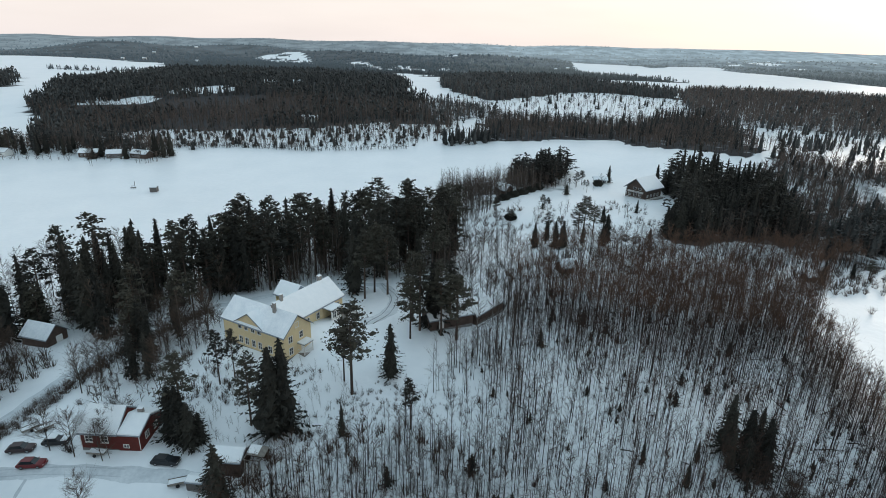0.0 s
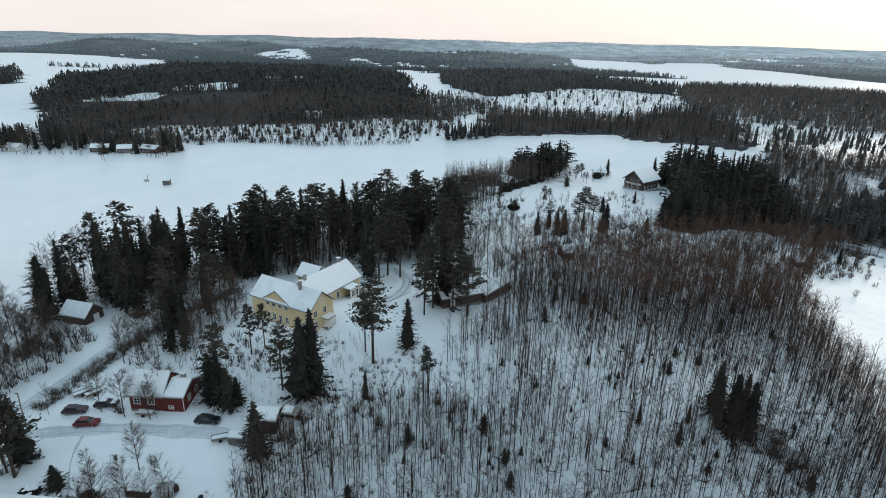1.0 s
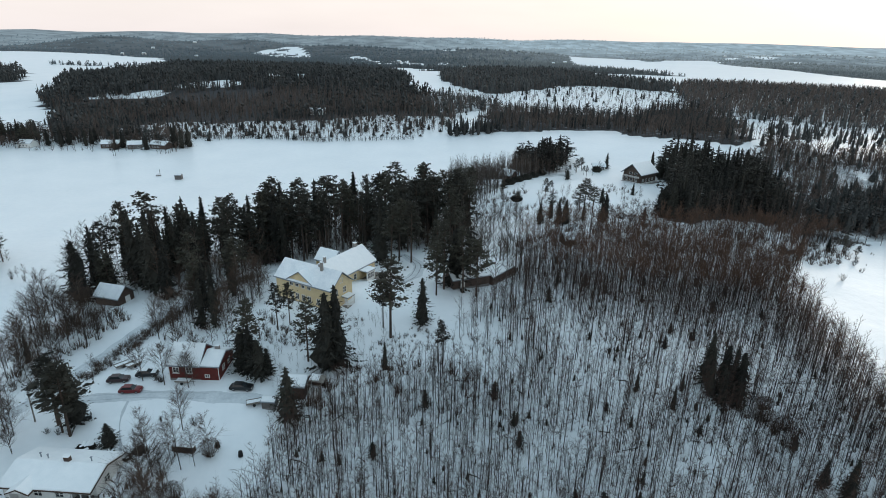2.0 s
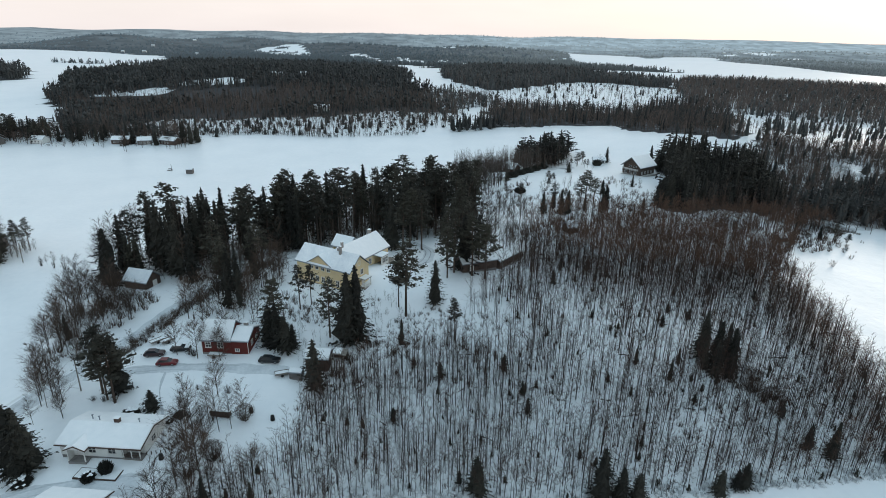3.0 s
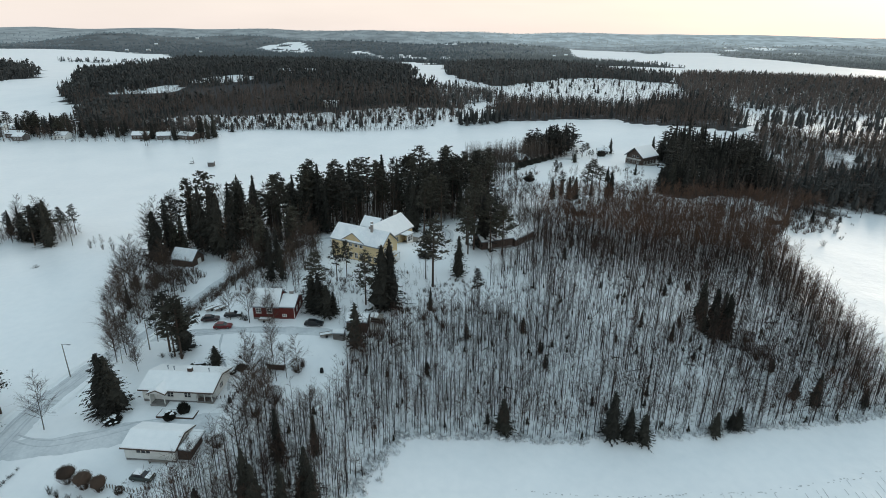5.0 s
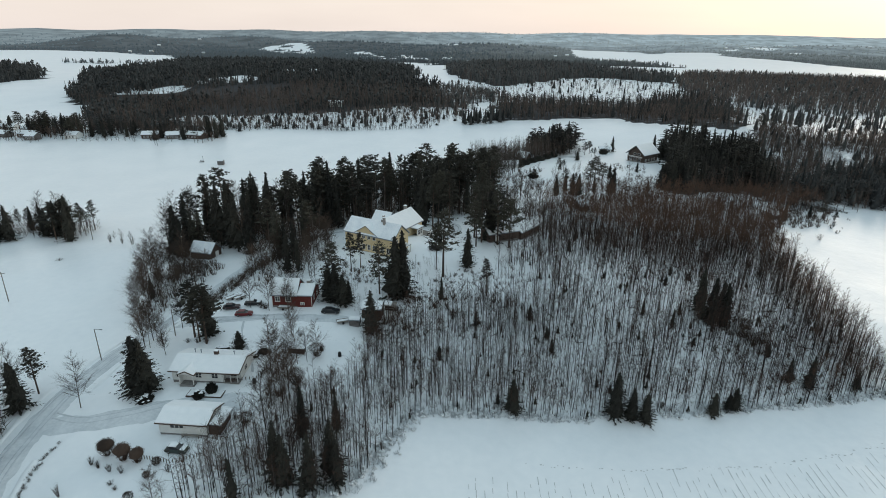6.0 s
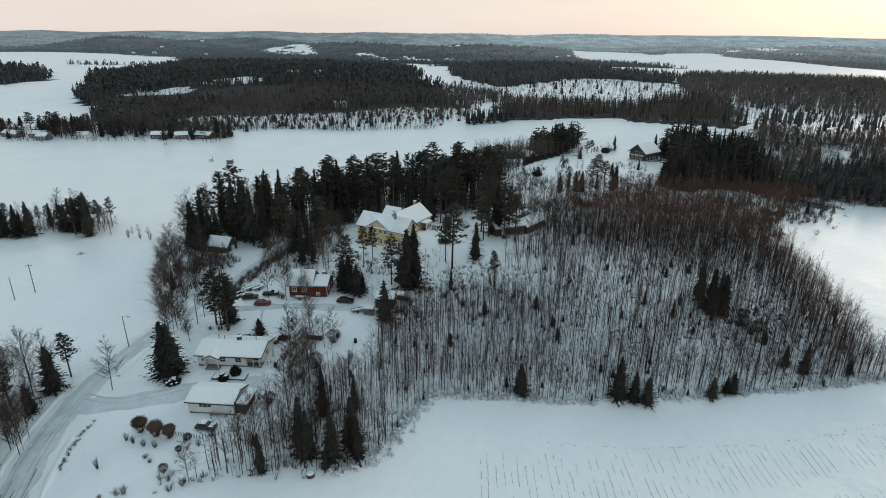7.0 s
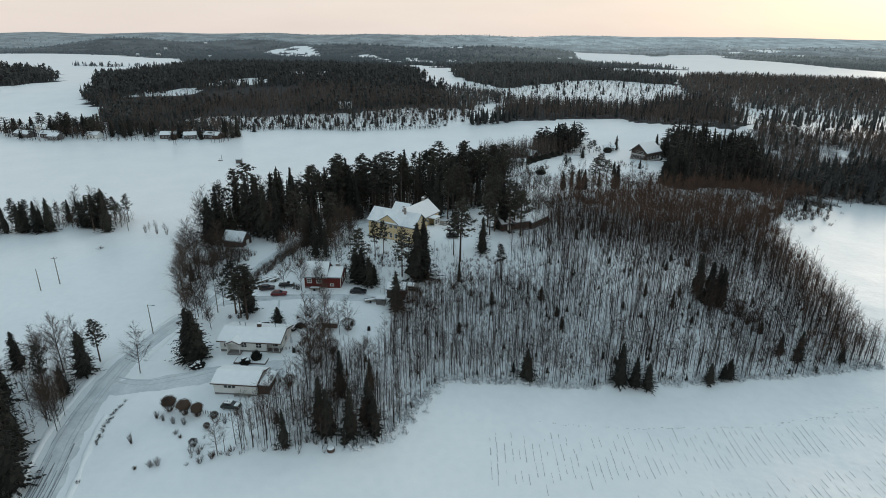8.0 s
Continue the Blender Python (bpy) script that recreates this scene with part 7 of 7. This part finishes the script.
# ---- poles, lamp, fences, small garden things ----
def pole(x, y, h, label, cross=True):
    p = thing("utility_pole", x, y, H(x, y), 20, label, "pole", "utility poles")
    s = Shape()
    s.tube([(0, 0, -0.5), (0.05, 0, h)], [0.15, 0.1], 8)
    v, f, _ = s.arrays()
    me = bpy.data.meshes.new("shaft")
    me.from_pydata(v.tolist(), [], f.tolist())
    me.materials.append(PLANK)
    o = new("shaft", me)
    o.parent = p
    if cross:
        part("crossarm", boxes((-0.8, -0.06, h - 0.5, 0.9, 0.06, h - 0.38)), PLANK, p)
        for a in (-0.7, 0.05, 0.8):
            part("insulator", boxes((a - 0.04, -0.04, h - 0.38, a + 0.04, 0.04, h - 0.2)), STEEL, p)


pole(-140.5, 93.5, 9.0, "tall grey wooden utility pole in the snowfield")
pole(-143.5, 89.0, 7.0, "short wooden utility pole in the snowfield", False)
pole(-153, 153, 8.0, "wooden utility pole beside the pine grove")
pole(-147, 147, 7.0, "leaning wooden pole beside the pine grove", False)
pole(-83, 71, 7.5, "wooden pole beside the snowy lane", False)
pole(-80, 79, 7.5, "wooden pole at the mouth of the yard track", False)


def street_lamp(x, y, h):
    p = thing("street_lamp", x, y, H(x, y), 0, "slim street lamp on a wooden post beside the road", "street lamp")
    s = Shape()
    s.tube([(0, 0, -0.5), (-0.1, 0, h)], [0.13, 0.09], 8)
    v, f, _ = s.arrays()
    me = bpy.data.meshes.new("post")
    me.from_pydata(v.tolist(), [], f.tolist())
    me.materials.append(PLANK)
    o = new("post", me)
    o.parent = p
    part("arm", boxes((-0.1, -0.04, h - 0.15, 1.3, 0.04, h - 0.07)), STEEL, p)
    part("lamp_head", boxes((1.0, -0.12, h - 0.2, 1.7, 0.12, h - 0.06)), TIN, p)


street_lamp(-96.6, 62.0, 8.3)


def picket_fence(pts, step, h, label, mat=None):
    f = thing("picket_fence", pts[0][0], pts[0][1], H(*pts[0]), 0, label, "fence")
    x0, y0 = pts[0]
    z0 = H(x0, y0)
    me = None
    for (a, b), (c, d) in zip(pts, pts[1:]):
        n = max(1, int(math.hypot(c - a, d - b) / step))
        for k in range(n):
            px, py = a + (c - a) * k / n, b + (d - b) * k / n
            if me is None:
                bm = boxes((-0.06, -0.06, -0.3, 0.06, 0.06, h))
                me = bpy.data.meshes.new("picket")
                bm.to_mesh(me)
                bm.free()
                me.materials.append(mat or PLANK)
            o = new("picket", me)
            o.parent = f
            o.location = (px - x0, py - y0, H(px, py) - z0)


picket_fence([(-72, 29.6), (-66, 28.4), (-58, 31.5)], 0.55, 0.8, "low grey picket fence below the garage")
picket_fence([(-62, 52), (-57.5, 53), (-56, 58)], 0.7, 0.7, "short dark fence at the bungalow's end", DARK_BOARD)

_q = np.random.default_rng(41)


def shrub(x, y, r, h, stems, twigs, label, mat=None, name="bare_shrub", fat=1.0):
    v, f, _ = shrub_shape(_q, r, h, stems, twigs, fat).arrays()
    ob = mesh_object(name, v, f, [mat or TWIG])
    ob.location = (x, y, H(x, y))
    return tagged(ob, label, "shrub", "garden shrubs")


def dome_shrub(x, y, r, h, label, foot=0.28, solid=True):
    """A clipped shrub: stems that fan out from one foot into a dense dome of twigs."""
    s = Shape()
    zc, rz = h * (0.55 + 0.36 * foot), h * (0.45 - 0.36 * foot)
    for _ in range(int(30 * r)):
        d = _q.normal(0, 1, 3)
        d /= np.linalg.norm(d)
        top = d * (r, r, rz) * _q.uniform(0.75, 1.0) + (0, 0, zc)
        low_ = np.array([d[0] * 0.1 * r, d[1] * 0.1 * r, -0.2])
        s.tube([low_, low_ * 0.45 + top * 0.55 + (0, 0, -0.1 * h), top], [0.04, 0.03, 0.0], 3)
    for _ in range(int(600 * r)):
        d = _q.normal(0, 1, 3) + (0, 0, 0.3)
        d /= np.linalg.norm(d)
        q = d * (r, r, rz) * _q.uniform(0.6, 0.97) + (0, 0, zc)
        s.tube([q, q + d * (0.1, 0.1, 0.2) * _q.uniform(0.5, 1.5) + _q.normal(0, 0.06, 3)], [0.045, 0.0], 3)
    core, cf = [], []
    for i in range(6):
        b = -1.2 + 2.7 * i / 5
        for k in range(9):
            a = 0.698 * k + 0.35 * i
            w = 0.86 * _q.uniform(0.85, 1.1)
            core.append((r * w * math.cos(b) * math.cos(a), r * w * math.cos(b) * math.sin(a), zc + rz * w * math.sin(b)))
    for i in range(5 if solid else 0):
        for k in range(9):
            p, q = i * 9 + k, i * 9 + (k + 1) % 9
            cf += [(p, q, q + 9), (p, q + 9, p + 9)]
    if solid:
        s.add(core, cf)
    v, f, _ = s.arrays()
    ob = mesh_object("bare_shrub", v, f, [TWIG])
    ob.location = (x, y, H(x, y))
    return tagged(ob, label, "shrub", "garden shrubs")


for sx_, sy_, sr, sh in ((-78.3, 30.6, 1.75, 3.4), (-74.6, 29.2, 1.7, 3.5), (-71.7, 28.6, 1.45, 3.0)):
    dome_shrub(sx_, sy_, sr, sh, "round clipped brown shrub with dense bare twigs")
for sx_, sy_, sr, sh in ((-51.7, 47.8, 2.3, 4.2), (-46.2, 62.6, 2.1, 3.2), (58, 190.5, 2.2, 2.6), (67.6, 196.6, 2.0, 2.6), (71.3, 195.5, 2.1, 2.8), (75.1, 190.8, 2.6, 3.2), (-68.1, 28.0, 0.9, 1.4), (-68.5, 25.0, 0.7, 1.1), (-69.1, 20.0, 0.9, 1.6),
                         (64.6, 81, 2.6, 3.4), (68.2, 79, 2.4, 3.0), (66.5, 84.5, 2.2, 2.8), (-48.6, 52.0, 2.2, 4.0), (-55.5, 39.1, 1.5, 2.6)):
    dome_shrub(sx_, sy_, sr, sh, "rounded brown leafless shrub with dense twigs", 0.15, False)
for k in range(26):
    f_ = k / 25
    shrub(-88.6 - 1.5 * math.sin(2.4 * f_) + _q.normal(0, 0.22), 21.5 + 12.4 * f_ + _q.normal(0, 0.15), _q.uniform(0.4, 0.75), _q.uniform(0.35, 0.7), 20, 2, "low dark roadside hedge shrub in the snow", BARK, fat=0.8)
GARDEN_SHRUBS = ((-80.1, 28.4, 0.8, 1.8), (-78.2, 27.5, 0.8, 1.6), (-75.8, 26.5, 0.8, 1.6), (-73.5, 26.1, 0.8, 1.7), (-74, 23.5, 0.9, 0.8), (-72.6, 22.3, 0.7, 0.7), (-81.7, 21.4, 0.9, 2.4), (-74.9, 15.0, 1.1, 1.5), (-73.8, 15.3, 1.2, 1.8), (-77.6, 14.5, 0.6, 0.7), (-86.3, 11.7, 0.6, 0.6))
SLOPE_SHRUBS = ((-57, 62, 1.0, 1.6), (-60, 66, 0.6, 1.0), (-58.2, 70, 0.5, 1.3), (-63.5, 82, 1.1, 1.6), (-65, 82.5, 1.2, 1.7), (-86, 55, 0.8, 0.8), (-145, 124, 1.6, 0.8), (-58, 40, 1.2, 2.2), (-60, 36, 1.0, 1.6), (-72, 61.5, 0.8, 0.9), (-51.6, 69.3, 1.3, 2.2), (-66.3, 15.9, 1.3, 1.4), (-64.6, 17.0, 1.0, 1.5), (-63.9, 29.1, 1.1, 1.6), (-67.4, 18.0, 0.8, 1.4), (-65.5, 26.5, 1.0, 1.5), (-76, 67, 1.1, 1.2), (-78.4, 67.4, 1.0, 1.1), (-73.6, 66.8, 0.9, 1.0), (-63.9, 82.1, 1.2, 1.8), (-138, 142.7, 1.2, 3.5), (-127.5, 138.2, 1.4, 3.8), (-132.4, 140.4, 1.0, 2.4), (147.7, 173, 1.6, 2.2), (150.5, 176, 1.3, 1.6), (153, 179.5, 1.2, 1.5), (156, 184, 1.3, 1.6), (134.2, 159, 2.2, 2.6))
for sx_, sy_, sr, sh in GARDEN_SHRUBS + SLOPE_SHRUBS:
    shrub(sx_, sy_, sr, sh, 34, 4, "small leafless garden shrub standing in snow", fat=0.8)


def juniper(x, y, r, h, label, snow=True):
    """A low evergreen bush of many short ragged boughs, with snow on it."""
    t = thing("juniper_bush", x, y, H(x, y), _q.uniform(0, 360), label, "bush", "evergreen garden bushes")
    s = Shape()
    for _ in range(170):
        a, o = _q.uniform(0, 6.28), _q.uniform(0.0, 1.0) ** 0.6
        p0 = np.array([math.cos(a) * o * r * 0.6, math.sin(a) * o * r * 0.6, _q.uniform(0, 0.3) * h])
        p1 = np.array([math.cos(a) * o * r * 1.05, math.sin(a) * o * r * 1.05, h * math.sqrt(max(0.1, 1 - 0.85 * o * o)) * _q.uniform(0.7, 1.05)])
        s.tube([p0, p1], [0.16 * r * _q.uniform(0.7, 1.4), 0.0], 4)
    v, f, _ = s.arrays()
    me = bpy.data.meshes.new("foliage")
    me.from_pydata(v.tolist(), [], f.tolist())
    me.materials.append(SPRUCE)
    o = new("foliage", me)
    o.parent = t
    if snow:
        s = Shape()
        for _ in range(16):
            a, o_ = _q.uniform(0, 6.28), _q.uniform(0, 0.8)
            c = np.array([math.cos(a) * o_ * r, math.sin(a) * o_ * r, h * math.sqrt(max(0.15, 1 - 0.85 * o_ * o_)) * 0.98])
            q = _q.uniform(0.12, 0.28) * r
            s.add([c + (q, 0, 0), c + (0, q, 0.02), c + (-q, 0, 0), c + (0, -q, -0.02), c + (0, 0, q * 0.5)], [(0, 1, 4), (1, 2, 4), (2, 3, 4), (3, 0, 4)])
        v, f, _ = s.arrays()
        me = bpy.data.meshes.new("snow_cover")
        me.from_pydata(v.tolist(), [], f.tolist())
        me.materials.append(SNOW)
        o = new("snow_cover", me)
        o.parent = t


juniper(-78.6, 46.0, 2.0, 1.1, "low evergreen bush capped with snow beside the drive")
juniper(-68.2, 62.2, 2.0, 1.7, "dark evergreen bush behind the bungalow")
juniper(-58.5, 62.0, 1.4, 1.3, "dark evergreen bush near the garden path", False)
juniper(-65.6, 48.3, 1.4, 2.7, "rounded dark bush in front of the white bungalow", False)
juniper(-67.8, 46.7, 1.4, 1.8, "spreading evergreen bush dusted with snow by the bungalow")
for jx, jy in ((-65.5, 61.3), (-63.5, 61.5), (-61.8, 60.9), (-60.0, 60.5)):
    juniper(jx, jy, 1.0, 0.9, "small snow-capped evergreen bush in the garden")
for jx, jy, jr, jh in ((30, 262, 4, 3), (35, 268, 4, 3), (40, 274, 4, 3), (45, 280, 4, 3), (50, 287, 4, 3.2), (25, 256, 3, 2.4), (84, 297, 3, 4), (29, 224, 3, 3)):
    juniper(jx, jy, jr, jh, "dark evergreen hedge bush among the cottages", False)


def barrel(x, y):
    b = thing("round_trough", x, y, H(x, y), 0, "round dark trough with a snow cap at the field edge", "trough")
    bm = bmesh.new()
    bmesh.ops.create_cone(bm, cap_ends=True, segments=20, radius1=0.75, radius2=0.8, depth=0.7, matrix=pose(0, 0, 0.35))
    part("tub", bm, DARK_BOARD, b)
    bm = bmesh.new()
    bmesh.ops.create_cone(bm, cap_ends=True, segments=20, radius1=0.74, radius2=0.5, depth=0.2, matrix=pose(0, 0, 0.81))
    part("snow_cover", bm, SNOW, b)


barrel(-43.2, 20.4)


def garden_bed(x, y, rz, ln, wd):
    b = thing("raised_bed", x, y, H(x, y), rz, "raised garden bed edged with dark timber under snow", "garden bed")
    part("edging", boxes((0, 0, -0.3, ln, 0.18, 0.35), (0, wd, -0.3, ln, wd + 0.18, 0.35), (0, 0.18, -0.3, 0.18, wd, 0.35), (ln - 0.18, 0.18, -0.3, ln, wd, 0.35)), DARK_BOARD, b)
    part("snow_cover", boxes((0.18, 0.18, -0.2, ln - 0.18, wd, 0.42)), SNOW, b)


garden_bed(-70.6, 46.8, -4, 7.6, 2.4)


def woodpile(x, y, rz, ln):
    w = thing("woodpile", x, y, H(x, y), rz, "long dark brown stacked woodpile with snow on top", "woodpile")
    rows = []
    for i in range(int(ln / 0.3)):
        for j in range(5):
            o = 0.04 * ((i * 7 + j * 3) % 5)
            rows.append((i * 0.3, -0.4 - o, j * 0.26 - 0.2, i * 0.3 + 0.27, 0.5 + o, j * 0.26 + 0.04))
    part("logs", boxes(*rows), DARK_BOARD, w)
    part("snow_cover", boxes((0, -0.45, 1.09, ln, 0.5, 1.22)), SNOW, w)


woodpile(-53.0, 63.2, -6, 4.0)


def drum(x, y):
    b = thing("compost_bin", x, y, H(x, y), 0, "small black compost bin standing in snow", "bin")
    bm = bmesh.new()
    bmesh.ops.create_cone(bm, cap_ends=True, segments=12, radius1=0.45, radius2=0.35, depth=1.0, matrix=pose(0, 0, 0.5))
    part("tub", bm, RUBBER, b)
    bm = bmesh.new()
    bmesh.ops.create_cone(bm, cap_ends=True, segments=12, radius1=0.36, radius2=0.2, depth=0.12, matrix=pose(0, 0, 1.06))
    part("lid", bm, RUBBER, b)


drum(-41.0, 63.0)
drum(-57.6, 51.5)
drum(-45.6, 64.5)

# ---- the tipped harrow beside the field hut ----
hr = thing("farm_implement", -171, 311, H(-171, 311), 20, "rusty upright farm implement standing in the snowfield", "implement")
part("frame", boxes((-1.4, -0.8, 0.3, 1.4, -0.6, 0.5), (-1.4, 0.6, 0.3, 1.4, 0.8, 0.5), (-1.4, -0.6, 0.3, -1.2, 0.6, 0.5), (1.2, -0.6, 0.3, 1.4, 0.6, 0.5)), BARK, hr)
part("mast", boxes((0.8, -0.1, 0.3, 1.0, 0.1, 4.0), (-1.0, -0.1, 1.2, 0.9, 0.1, 1.4)), BARK, hr)
part("tine", boxes(*[(-1.3 + 0.5 * k, -0.5, -0.3, -1.22 + 0.5 * k, -0.4, 0.3) for k in range(6)]), BARK, hr)

# ---- stubble showing through the snow of the front field ----
rows_v, rows_f, nn = [], [], 0
_st = np.random.default_rng(77)
for i in range(84):
    u = -12 + 1.5 * i + _st.normal(0, 0.12)
    top, bottom = 30 + 0.17 * (u + 14) * 0.9 - 0.4, 17 + 0.29 * max(0, u) * 0.9
    for s0, s1 in ((top, bottom), (bottom - 7 + 0.02 * u, bottom - 30)):
        y = s0 + _st.normal(0, 1.0)
        while y > max(s1, -25):
            ln = _st.uniform(0.6, 3.2)
            if _st.uniform() < 0.68:
                x = u - 0.04 * (s0 - y) + _st.normal(0, 0.05)
                w, hh = _st.uniform(0.03, 0.10), _st.uniform(0.02, 0.07)
                p = []
                for a, b, c in ((-w, 0, 0), (w, 0, 0), (0, 0, hh), (-w, -ln, 0), (w, -ln, 0), (0, -ln, hh)):
                    px, py = x + a + 0.04 * b, y + b
                    p.append((px, py, H(px, py) + 0.01 + c))
                rows_v += p
                rows_f += [(nn, nn + 1, nn + 2), (nn + 3, nn + 5, nn + 4), (nn, nn + 2, nn + 5), (nn, nn + 5, nn + 3), (nn + 1, nn + 4, nn + 5), (nn + 1, nn + 5, nn + 2)]
                nn += 6
            y -= ln + _st.uniform(0.0, 0.5)
# a line of tracks across the field
for k in range(130):
    x = -2 + 86 * k / 130 + _st.normal(0, 0.2)
    y = 36 + 0.03 * (x + 2) + 0.0012 * (x + 2) ** 2 + _st.normal(0, 0.25)
    if _st.uniform() < 0.55:
        q = _st.uniform(0.08, 0.16)
        z = H(x, y) + 0.01
        rows_v += [(x - q * 1.6, y - q, z), (x + q * 1.6, y - q, z), (x + q * 1.6, y + q, z), (x - q * 1.6, y + q, z), (x, y, z + 0.04)]
        rows_f += [(nn, nn + 1, nn + 4), (nn + 1, nn + 2, nn + 4), (nn + 2, nn + 3, nn + 4), (nn + 3, nn, nn + 4)]
        nn += 5
STUBBLE = material("stubble", (0.40, 0.41, 0.42), (0.68, 0.70, 0.71), 0.9, 1.0, 10.0, 0.0)
tagged(mesh_object("stubble_rows", np.array(rows_v), np.array(rows_f), [STUBBLE]), "rows of stubble showing through the field's snow", "stubble", kind="stuff")
